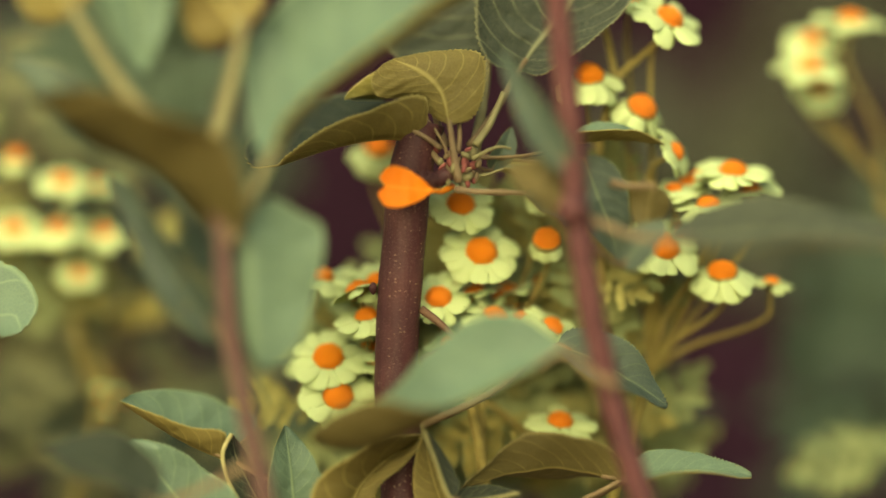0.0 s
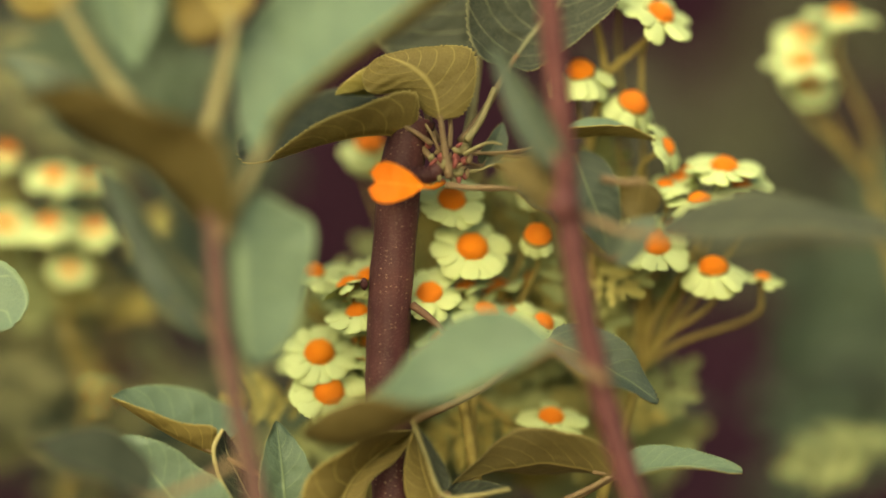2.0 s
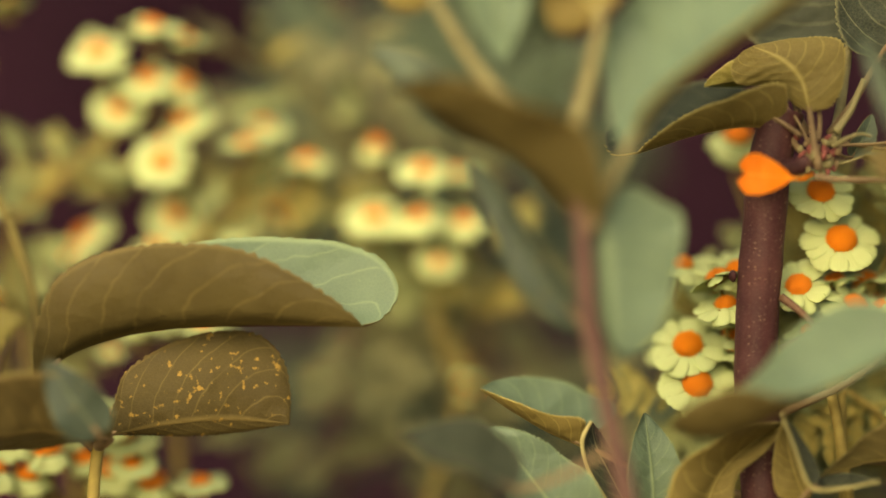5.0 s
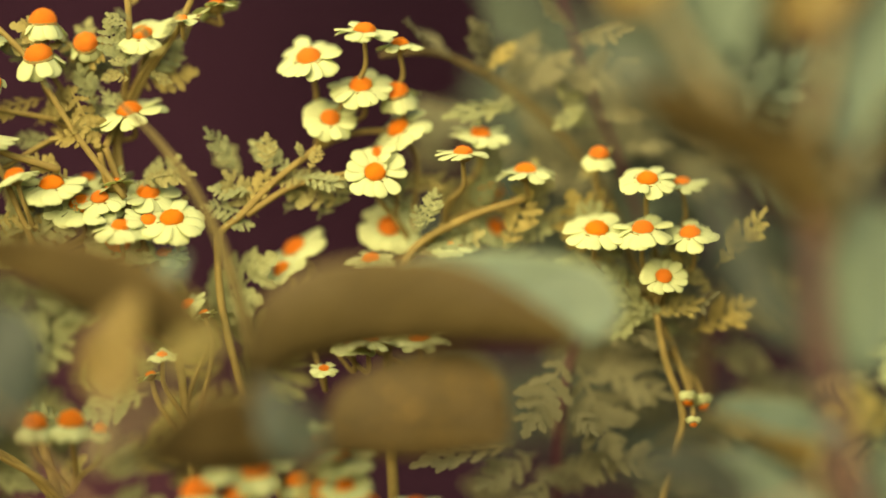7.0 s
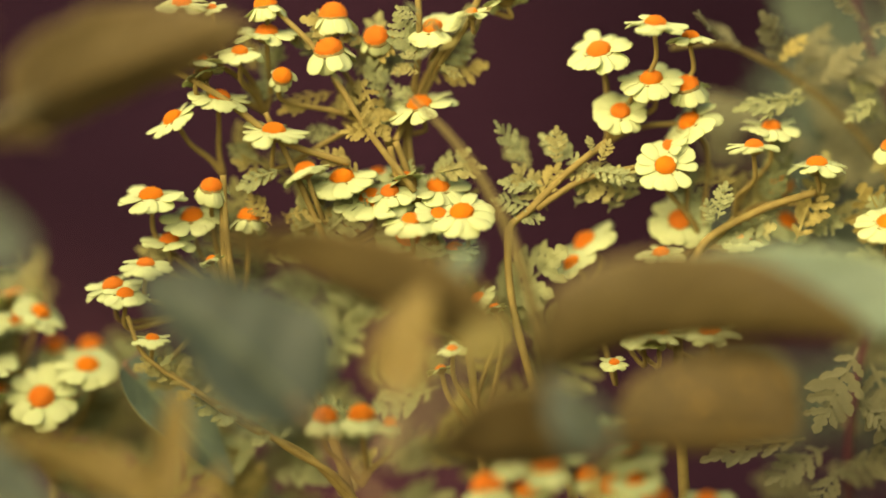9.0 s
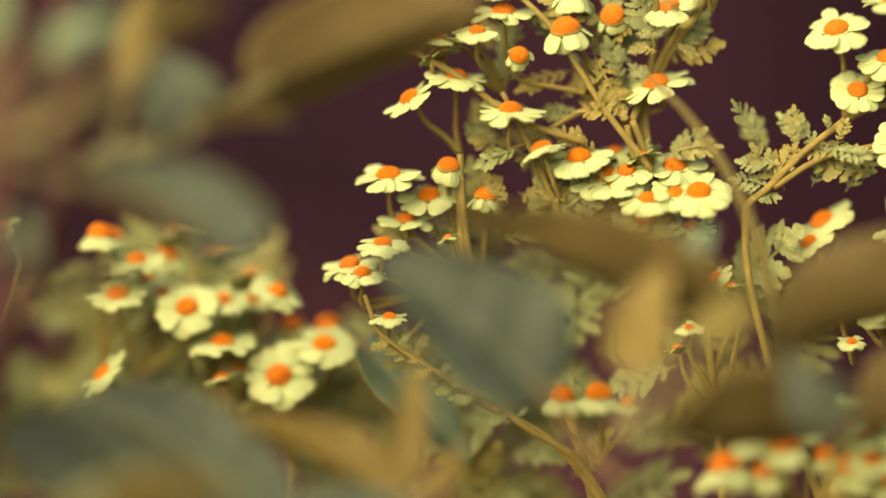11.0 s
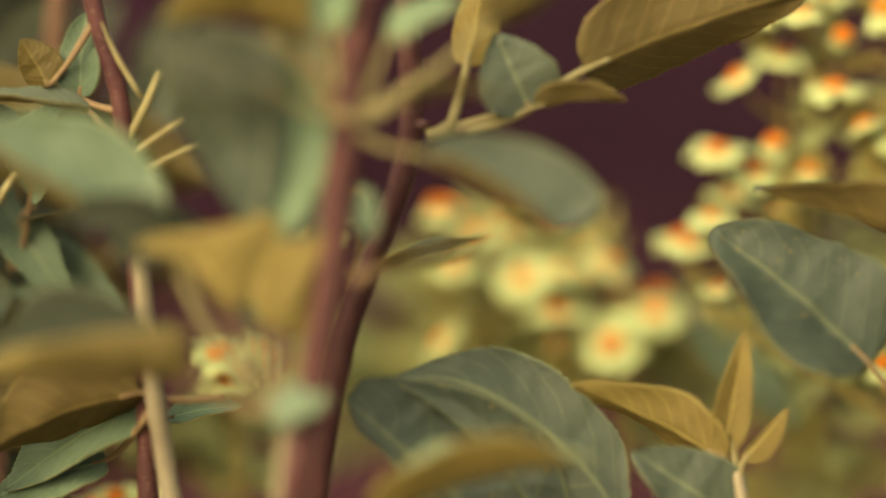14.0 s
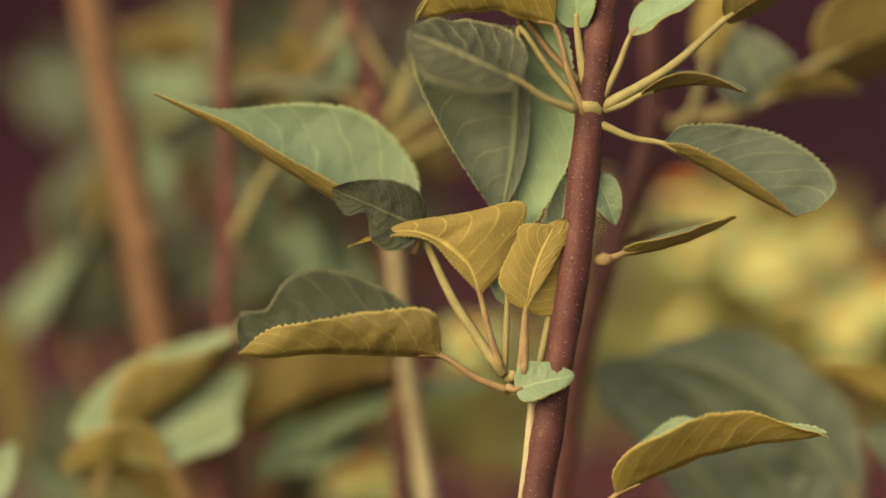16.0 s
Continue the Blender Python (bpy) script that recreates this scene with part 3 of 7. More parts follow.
# ---- ground and a made-up hedge that stands for the dark background ----
def ground_sheet():
    bm = bmesh.new()
    bmesh.ops.create_grid(bm, x_segments=90, y_segments=90, size=1.0)
    for v in bm.verts:
        r = max(abs(v.co.x), abs(v.co.y))
        s = 3.0 * r + 1500 * max(r - 0.75, 0) ** 3 * 64
        v.co = Vector((v.co.x / max(r, 1e-6) * s, v.co.y / max(r, 1e-6) * s, 0))
        if s < 4:
            v.co.z = -0.02 + 0.02 * noise.noise(v.co * 6) + 0.01 * noise.noise(v.co * 19)
    ob = part_free("ground", bm, SOIL)
    return tagged(ob, "bare dry brown garden soil, crumbly", "ground", kind="structure")


def part_free(name, bm, material):
    mesh = bpy.data.meshes.new(name)
    bm.to_mesh(mesh)
    bm.free()
    mesh.materials.append(material)
    for p in mesh.polygons:
        p.use_smooth = True
    return new(name, mesh)


ground_sheet()


# made-up hedge: a dark sheet with leaves in place of the shaded distance
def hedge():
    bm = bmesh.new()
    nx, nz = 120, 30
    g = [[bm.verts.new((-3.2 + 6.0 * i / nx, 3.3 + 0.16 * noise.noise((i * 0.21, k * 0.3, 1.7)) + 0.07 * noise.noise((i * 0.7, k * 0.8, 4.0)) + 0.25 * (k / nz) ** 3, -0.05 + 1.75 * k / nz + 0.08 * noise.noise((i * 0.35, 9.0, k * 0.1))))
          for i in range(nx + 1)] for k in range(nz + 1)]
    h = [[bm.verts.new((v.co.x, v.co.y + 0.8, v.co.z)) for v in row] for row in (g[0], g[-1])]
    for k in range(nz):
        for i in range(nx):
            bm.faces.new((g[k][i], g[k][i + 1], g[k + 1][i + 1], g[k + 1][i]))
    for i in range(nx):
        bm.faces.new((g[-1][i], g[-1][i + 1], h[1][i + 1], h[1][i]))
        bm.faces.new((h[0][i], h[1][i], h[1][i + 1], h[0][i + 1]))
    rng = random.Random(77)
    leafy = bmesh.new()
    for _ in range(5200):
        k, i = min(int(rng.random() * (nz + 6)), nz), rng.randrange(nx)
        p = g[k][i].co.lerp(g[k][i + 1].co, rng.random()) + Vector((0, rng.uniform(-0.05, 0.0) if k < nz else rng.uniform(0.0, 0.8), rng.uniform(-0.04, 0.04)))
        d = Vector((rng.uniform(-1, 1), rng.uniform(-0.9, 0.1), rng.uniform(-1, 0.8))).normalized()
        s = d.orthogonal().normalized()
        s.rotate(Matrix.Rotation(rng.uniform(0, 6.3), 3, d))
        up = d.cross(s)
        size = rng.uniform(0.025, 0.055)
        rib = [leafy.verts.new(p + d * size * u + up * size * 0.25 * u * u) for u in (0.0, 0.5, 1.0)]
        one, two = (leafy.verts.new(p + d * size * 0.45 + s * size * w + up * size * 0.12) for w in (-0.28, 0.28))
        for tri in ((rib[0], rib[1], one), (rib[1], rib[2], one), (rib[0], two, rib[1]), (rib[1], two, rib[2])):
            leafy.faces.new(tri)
    tagged(part_free("backdrop_leaves", leafy, SHADE), "leaves added to the made-up hedge, shade put into their plum colour", "hedge leaves", kind="stuff")
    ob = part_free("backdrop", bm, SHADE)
    return tagged(ob, "made-up hedge far behind the plants, the background's shade in its plum colour", "hedge", kind="structure")


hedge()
# dark red of an added ridge, a little lighter than the hedge behind
RED_RIDGE = soil_material("ridge_reddish", (0.030, 0.009, 0.0135), (0.018, 0.0053, 0.0090), 14.0)


def maroon_ridge(west, east, crest, deep):
    """A made-up low rough ridge that gives the background behind the plants its reddish tone."""
    bm = bmesh.new()
    nx, ny = 60, 14
    rows = []
    for k in range(ny + 1):
        s = k / ny * 2 - 1
        rows.append([bm.verts.new((west + (east - west) * i / nx, deep + 0.35 * s,
                                   -0.05 + (crest + 0.05) * (1 - s * s) * math.sin(0.5 * math.pi * min(1.0, 4 * i / nx, 4 * (nx - i) / nx)) ** 2 * (1 + 0.12 * noise.noise((i * 0.25, k * 0.3, 2.0)))))
                     for i in range(nx + 1)])
    for p, q in zip(rows, rows[1:]):
        for i in range(nx):
            bm.faces.new((p[i], p[i + 1], q[i + 1], q[i]))
    return tagged(part_free("maroon_ridge", bm, RED_RIDGE), "made-up low rough ridge for the dark maroon patch behind the plants", "soil bank", kind="structure")


maroon_ridge(-1.62, -0.02, 0.50, 2.45)

# ---- cut sapling with the heart-shaped orange leaf ----
sapling = thing("apple_sapling", (-0.0103, 1.3400, -0.0719), "cut apple sapling with speckled purple-brown bark and a tuft of leaves", "sapling", "apple saplings")
stem(sapling, [(-0.0048, 1.3400, 0.5838), (-0.0084, 1.3400, 0.5711), (-0.0102, 1.3400, 0.5531), (-0.0117, 1.3400, 0.5352), (-0.0123, 1.3400, 0.5173), (-0.0114, 1.3400, 0.4963), (-0.0096, 1.3400, 0.4664), (-0.0103, 1.3400, -0.0719)], 0.0057, 0.0078, BARK, "trunk", "speckled purple-brown bark", 20, 12, 0.05)
knob(sapling, (-0.0184, 1.3386, 0.5395), 0.0011, (0, -0.0002, 0.0006), BARK)
knob(sapling, (-0.0197, 1.3372, 0.5046), 0.0013, (0.0004, 0, 0.0004), BARK)
knob(sapling, (-0.0016, 1.3372, 0.5767), 0.0011, (0, 0, 0.0004), BUD)
knob(sapling, (0.0072, 1.3372, 0.5752), 0.0016, (0.0006, 0, 0.0004), STALK_PALE)
knob(sapling, (0.0057, 1.3358, 0.5692), 0.0017, (0.0005, 0, 0), STALK_PALE)
knob(sapling, (0.0024, 1.3358, 0.5733), 0.0014, (0, 0, 0.0006), BUD)
knob(sapling, (0.0081, 1.3372, 0.5722), 0.0012, (0.0004, 0, 0.0002), BUD)
knob(sapling, (-0.0012, 1.3358, 0.5683), 0.0014, (0, 0, 0), BUD)
heart_of_tuft = Vector((0.0036, 1.3344, 0.5716))
tuft = random.Random(8)
for k in range(30):
    spot = heart_of_tuft + Vector((tuft.uniform(-0.0055, 0.006), tuft.uniform(-0.002, 0.003), tuft.uniform(-0.005, 0.005)))
    knob(sapling, spot, tuft.uniform(0.0005, 0.0009), (tuft.uniform(-0.0006, 0.0008), 0, tuft.uniform(0.0002, 0.0009)), tuft.choice((BUD, BUD, STALK, STALK_PALE)), "bud_scale")
leaf(sapling, (-0.0024, 1.3261, 0.5652), (-0.0178, 1.3261, 0.5667), 0.0111, (0.05, -1, 0.1), 0.1, 0.01, (0.0024, 1.3372, 0.5666), GOLD, "small heart-shaped orange leaf", heart=True, stalk_skin=GOLD[0], wave=0.035, stalk_r=0.0007)
folded(sapling, [(-0.0049, 1.3372, 0.5777), (-0.0134, 1.3372, 0.5796), (-0.0269, 1.3372, 0.5777), (-0.0436, 1.3372, 0.5723)], [(-0.0048, 1.3316, 0.5901), (-0.0208, 1.3302, 0.5860), (-0.0327, 1.3316, 0.5808), (-0.0410, 1.3344, 0.5750)], [(-0.0120, 1.3480, 0.5878), (-0.0211, 1.3521, 0.5914), (-0.0332, 1.3542, 0.5904), (-0.0453, 1.3521, 0.5851), (-0.0524, 1.3481, 0.5779), (-0.0508, 1.3400, 0.5721)], (0.0042, 1.3358, 0.5687), (DEEP[0], SAGE[1]))
folded(sapling, [(0.0018, 1.3330, 0.5827), (-0.0006, 1.3344, 0.5913), (-0.0057, 1.3358, 0.5966), (-0.0134, 1.3386, 0.6001)], [(0.0074, 1.3344, 0.5842), (0.0107, 1.3358, 0.5906), (0.0102, 1.3386, 0.6016), (-0.0022, 1.3400, 0.6023)], [(-0.0022, 1.3358, 0.5847), (-0.0067, 1.3372, 0.5895), (-0.0172, 1.3400, 0.5903), (-0.0192, 1.3420, 0.5946), (-0.0161, 1.3400, 0.5987)], (0.0042, 1.3330, 0.5675), SAGE, stalk_r=0.0009)
leaf(sapling, (-0.0036, 1.3420, 0.5906), (-0.0261, 1.3440, 0.5899), 0.0135, (0, 0.6, 0.7), 0.5, 0.1, (0.0009, 1.3400, 0.5771), PALE)
folded(sapling, [(0.0121, 1.3501, 0.6006), (0.0103, 1.3521, 0.6145), (0.0083, 1.3541, 0.6358)], [(-0.0121, 1.3501, 0.6009), (-0.0181, 1.3501, 0.6144), (-0.0091, 1.3521, 0.6311)], [(0.0226, 1.3480, 0.5996), (0.0278, 1.3480, 0.6113), (0.0211, 1.3521, 0.6296)], (0.0084, 1.3420, 0.5756), VEINED, stalk_skin=STALK_PALE, stalk_r=0.0012)
folded(sapling, [(0.0201, 1.3460, 0.5974), (0.0251, 1.3459, 0.6045), (0.0311, 1.3459, 0.6115), (0.0393, 1.3459, 0.6263)], [(0.0126, 1.3420, 0.5994), (0.0087, 1.3420, 0.6081), (0.0108, 1.3419, 0.6230), (0.0228, 1.3419, 0.6335)], [(0.0257, 1.3419, 0.5961), (0.0332, 1.3419, 0.6006), (0.0400, 1.3419, 0.6058), (0.0497, 1.3419, 0.6156), (0.0490, 1.3419, 0.6260)], (0.0069, 1.3420, 0.5771), VEINED)
leaf(sapling, (0.0161, 1.3386, 0.5711), (0.0337, 1.3358, 0.5569), 0.0075, (0.4, -0.5, 0.6), 0.9, 0.1, (0.0061, 1.3372, 0.5692), SAGE, stalk_skin=STALK_PALE, stalk_r=0.00042)
leaf(sapling, (0.0218, 1.3400, 0.5651), (0.0339, 1.3440, 0.5561), 0.0105, (0.2, -0.8, 0.6), 0.5, 0.1, (0.0061, 1.3372, 0.5658), DARK, stalk_r=0.00042)
leaf(sapling, (0.0323, 1.3420, 0.5779), (0.0589, 1.3460, 0.5787), 0.0112, (0, -0.2, 1), 0.8, 0.05, (0.0084, 1.3400, 0.5741), SAGE, stalk_r=0.00042)
leaf(sapling, (0.0371, 1.3501, 0.5743), (0.0477, 1.3521, 0.5471), 0.0164, FRONT, 0.3, 0.06, (0.0099, 1.3420, 0.5749), DARK, stalk_r=0.00042)
leaf(sapling, (0.0129, 1.3440, 0.5711), (0.0182, 1.3460, 0.5824), 0.0075, (0.5, -0.6, 0.4), 0.5, 0.1, (0.0076, 1.3386, 0.5726), DARK, stalk_r=0.00042)
leaf(sapling, (0.0547, 1.3180, 0.5666), (0.0525, 1.3180, 0.5533), 0.0110, BACK, 0.3, 0.05, (0.0437, 1.3200, 0.5673), (DEEP[0], DEEP[1]))
stem(sapling, [(-0.0057, 1.3386, 0.5340), (-0.0013, 1.3358, 0.5308), (0.0042, 1.3344, 0.5256)], 0.0012, 0.0007, BARK_TAN, "twig", steps=4)
stem(sapling, [(0.0042, 1.3344, 0.5256), (-0.0006, 1.3372, 0.5233), (-0.0057, 1.3386, 0.5203)], 0.0006, 0.0011, BARK_TAN, "twig", steps=4)
stem(sapling, [(-0.0090, 1.3360, 0.5819), (-0.0051, 1.3340, 0.5797), (-0.0005, 1.3350, 0.5765)], 0.00060, 0.00075, STALK, "leaf_stub", steps=5)
stem(sapling, [(-0.0062, 1.3370, 0.5859), (-0.0032, 1.3360, 0.5830), (-0.0001, 1.3350, 0.5782), (0.0011, 1.3350, 0.5751)], 0.00035, 0.00050, STALK, "leaf_stub", steps=5)
stem(sapling, [(0.0042, 1.3370, 0.5837), (0.0044, 1.3360, 0.5803), (0.0040, 1.3350, 0.5753)], 0.00060, 0.00070, STALK, "leaf_stub", steps=5)
stem(sapling, [(0.0161, 1.3390, 0.5914), (0.0143, 1.3380, 0.5873), (0.0123, 1.3370, 0.5828), (0.0085, 1.3350, 0.5773)], 0.00080, 0.00105, STALK_PALE, "leaf_stub", steps=5)
stem(sapling, [(0.0179, 1.3340, 0.5764), (0.0149, 1.3330, 0.5769), (0.0116, 1.3330, 0.5758), (0.0078, 1.3340, 0.5737)], 0.00035, 0.00060, STALK_PALE, "leaf_stub", steps=5)
stem(sapling, [(0.0214, 1.3330, 0.5646), (0.0156, 1.3310, 0.5650), (0.0093, 1.3310, 0.5650), (0.0031, 1.3320, 0.5658)], 0.00060, 0.00090, STALK, "leaf_stub", steps=5)
stem(sapling, [(-0.0077, 1.3370, 0.5666), (-0.0044, 1.3345, 0.5672), (-0.0012, 1.3340, 0.5681), (0.0015, 1.3345, 0.5699)], 0.0024, 0.0019, BARK, "spur", steps=5, lump=0.25)
stem(sapling, [(-0.0066, 1.3320, 0.5704), (-0.0057, 1.3300, 0.5693), (-0.0056, 1.3298, 0.5677), (-0.0061, 1.3310, 0.5663)], 0.00035, 0.00030, BARK, "bud_scar", steps=5)
stem(sapling, [(-0.0054, 1.3320, 0.5704), (-0.0045, 1.3300, 0.5693), (-0.0043, 1.3298, 0.5677), (-0.0049, 1.3310, 0.5663)], 0.00035, 0.00030, BARK, "bud_scar", steps=5)
stem(sapling, [(-0.0041, 1.3320, 0.5704), (-0.0032, 1.3300, 0.5693), (-0.0031, 1.3298, 0.5677), (-0.0036, 1.3310, 0.5663)], 0.00035, 0.00030, BARK, "bud_scar", steps=5)
stem(sapling, [(-0.0029, 1.3320, 0.5704), (-0.0020, 1.3300, 0.5693), (-0.0018, 1.3298, 0.5677), (-0.0024, 1.3310, 0.5663)], 0.00035, 0.00030, BARK, "bud_scar", steps=5)
stem(sapling, [(-0.0016, 1.3320, 0.5704), (-0.0007, 1.3300, 0.5693), (-0.0006, 1.3298, 0.5677), (-0.0011, 1.3310, 0.5663)], 0.00035, 0.00030, BARK, "bud_scar", steps=5)
# leaves low on the sapling
leaf(sapling, (0.0300, 1.3358, 0.5248), (0.0591, 1.3372, 0.5081), 0.0179, (0.1, -0.75, 0.65), 0.4, 0.07, (-0.0081, 1.3400, 0.5023), DARK)
folded(sapling, [(-0.0579, 1.3370, 0.4951), (-0.0671, 1.3370, 0.4990), (-0.0761, 1.3371, 0.5041), (-0.0853, 1.3371, 0.5100)], [(-0.0574, 1.3330, 0.5018), (-0.0654, 1.3330, 0.5030), (-0.0756, 1.3331, 0.5066)], [(-0.0497, 1.3490, 0.5041), (-0.0618, 1.3511, 0.5108), (-0.0722, 1.3491, 0.5127), (-0.0809, 1.3431, 0.5122)], (-0.0141, 1.3400, 0.4814), SAGE)
leaf(sapling, (-0.0391, 1.3370, 0.4754), (-0.0418, 1.3370, 0.5035), 0.0172, (0.3, -0.9, 0.3), 0.45, 0.05, (-0.0141, 1.3400, 0.4690), SAGE)
folded(sapling, [(-0.0447, 1.3370, 0.4754), (-0.0507, 1.3370, 0.4873), (-0.0544, 1.3370, 0.4948), (-0.0558, 1.3370, 0.5012)], [(-0.0513, 1.3330, 0.4801), (-0.0550, 1.3330, 0.4860), (-0.0579, 1.3330, 0.4950), (-0.0565, 1.3330, 0.5003)], [(-0.0426, 1.3410, 0.4752), (-0.0486, 1.3410, 0.4872), (-0.0509, 1.3410, 0.4946), (-0.0546, 1.3410, 0.4999)], (-0.0300, 1.3400, 0.4589), (VEINED[0], SAGE[1]))
stem(sapling, [(-0.0556, 1.3330, 0.5014), (-0.0579, 1.3330, 0.4965), (-0.0571, 1.3330, 0.4905), (-0.0550, 1.3330, 0.4860), (-0.0513, 1.3330, 0.4801)], 0.00055, 0.00055, MARGIN, "rolled_margin", sides=7, lump=0.3)
folded(sapling, [(-0.0268, 1.3330, 0.4756), (-0.0223, 1.3330, 0.4868), (-0.0149, 1.3330, 0.4947), (-0.0052, 1.3330, 0.5014)], [(-0.0193, 1.3309, 0.4757), (-0.0171, 1.3310, 0.4869), (-0.0104, 1.3309, 0.4928), (-0.0062, 1.3309, 0.4980)], [(-0.0355, 1.3250, 0.4761), (-0.0331, 1.3250, 0.4891), (-0.0214, 1.3250, 0.4972), (-0.0111, 1.3250, 0.5008)], (-0.0141, 1.3400, 0.4589), SAGE)
folded(sapling, [(0.0003, 1.3329, 0.4808), (-0.0033, 1.3329, 0.4920), (-0.0052, 1.3330, 0.5014)], [(0.0024, 1.3329, 0.4823), (0.0003, 1.3329, 0.4905), (-0.0033, 1.3329, 0.4982)], [(-0.0062, 1.3309, 0.4817), (-0.0080, 1.3309, 0.4876), (-0.0074, 1.3309, 0.4951), (-0.0059, 1.3310, 0.4998)], None, SAGE)
folded(sapling, [(-0.0055, 1.3270, 0.5038), (-0.0022, 1.3269, 0.4952), (0.0024, 1.3269, 0.4844)], [(-0.0003, 1.3289, 0.4974), (0.0045, 1.3289, 0.4880)], [(-0.0059, 1.3290, 0.5025), (-0.0028, 1.3289, 0.4948), (0.0015, 1.3289, 0.4853)], None, VEINED)
folded(sapling, [(0.0024, 1.3269, 0.4844), (0.0111, 1.3269, 0.4846), (0.0200, 1.3269, 0.4860)], [(0.0048, 1.3329, 0.4872), (0.0119, 1.3329, 0.4881), (0.0171, 1.3329, 0.4869)], [(0.0045, 1.3279, 0.4839), (0.0111, 1.3279, 0.4839), (0.0178, 1.3279, 0.4851)], (-0.0096, 1.3400, 0.4724), VEINED)
stem(sapling, [(-0.0055, 1.3265, 0.5038), (-0.0022, 1.3264, 0.4952), (0.0024, 1.3264, 0.4844), (0.0111, 1.3264, 0.4844), (0.0200, 1.3264, 0.4861)], 0.00055, 0.00050, MARGIN, "rolled_margin", sides=7, lump=0.3)
leaf(sapling, (0.0470, 1.3330, 0.4892), (0.0046, 1.3330, 0.4865), 0.0247, (0.05, 0.55, 0.85), 0.4, 0.12, (-0.0066, 1.3400, 0.4724), DARK)
leaf(sapling, (0.0485, 1.3344, 0.4891), (0.0814, 1.3358, 0.4913), 0.0142, (0, -0.5, 0.85), 0.5, 0.06, (-0.0036, 1.3400, 0.4694), SAGE)
leaf(sapling, (-0.0571, 1.3316, 0.4669), (-0.0825, 1.3344, 0.4995), 0.0254, (0, -0.8, 0.5), 0.4, 0.05, (-0.0215, 1.3400, 0.4589), SAGE)

# ---- nearer branch, out of focus ----
shoot = thing("apple_shoot", (-0.0237, 1.2943, -0.0695), "thin pinkish-brown apple shoot with broad leaves", "shoot", "apple shoots")
stem(shoot, [(-0.0592, 1.2879, 0.5703), (-0.0563, 1.2879, 0.5559), (-0.0555, 1.2879, 0.5444), (-0.0540, 1.2879, 0.5272), (-0.0501, 1.2879, 0.5085), (-0.0451, 1.2879, 0.4855), (-0.0379, 1.2879, 0.4409), (-0.0235, 1.2879, -0.0664)], 0.0023, 0.0045, BARK_PINK)
leaf(shoot, (-0.0522, 1.2847, 0.5545), (-0.1038, 1.2847, 0.5895), 0.0374, (0.3, 0.5, 0.85), 0.3, 0.06, (-0.0559, 1.2879, 0.5501), (DARK[0], DEEP[1]))
folded(shoot, [(-0.0449, 1.2879, 0.5713), (-0.0359, 1.2879, 0.5849), (-0.0173, 1.2879, 0.5993), (0.0144, 1.2878, 0.6208)], [(-0.0502, 1.2943, 0.5836), (-0.0493, 1.2976, 0.6047), (-0.0260, 1.2975, 0.6235), (-0.0000, 1.2943, 0.6277)], [(-0.0401, 1.2832, 0.5829), (-0.0315, 1.2816, 0.5911), (-0.0157, 1.2816, 0.6033), (0.0029, 1.2847, 0.6170)], (-0.0568, 1.2879, 0.5504), (COOL, SAGE[1]), stalk_r=0.0016, stalk_skin=STALK_PALE)
folded(shoot, [(-0.0507, 1.2909, 0.5599), (-0.0496, 1.2899, 0.5458), (-0.0487, 1.2899, 0.5314), (-0.0470, 1.2909, 0.5199)], [(-0.0439, 1.2939, 0.5631), (-0.0364, 1.2959, 0.5594), (-0.0304, 1.2969, 0.5554), (-0.0322, 1.2969, 0.5415), (-0.0353, 1.2949, 0.5285), (-0.0410, 1.2929, 0.5213)], [(-0.0530, 1.2919, 0.5530), (-0.0533, 1.2919, 0.5415), (-0.0519, 1.2919, 0.5299)], (-0.0555, 1.2879, 0.5487), SAGE, puff=0.05)
leaf(shoot, (-0.0562, 1.2943, 0.5271), (-0.0843, 1.2943, 0.5718), 0.0142, (-0.6, -0.7, 0.3), 0.5, 0.04, (-0.0540, 1.2879, 0.5243), SPECK)
leaf(shoot, (-0.0790, 1.2895, 0.6292), (-0.0766, 1.2895, 0.5948), 0.0194, FRONT, 0.3, 0.04, (-0.0696, 1.2895, 0.6365), SAGE)
leaf(shoot, (-0.0511, 1.2879, 0.6062), (-0.0652, 1.2879, 0.6220), 0.0254, BACK, 0.3, 0.06, (-0.0585, 1.2911, 0.5746), YELLOW, stalk_skin=STALK_PALE, stalk_r=0.0018)
leaf(shoot, (-0.0941, 1.2895, 0.6106), (-0.1099, 1.2895, 0.6307), 0.0224, BACK, 0.3, 0.06, (-0.0697, 1.2911, 0.5775), SAGE, stalk_skin=STALK_PALE, stalk_r=0.0018)
leaf(shoot, (-0.0904, 1.2976, 0.5849), (-0.1113, 1.2976, 0.5987), 0.0120, (-0.3, -0.7, 0.6), 0.5, 0.05, (-0.0698, 1.2927, 0.5761), DARK)
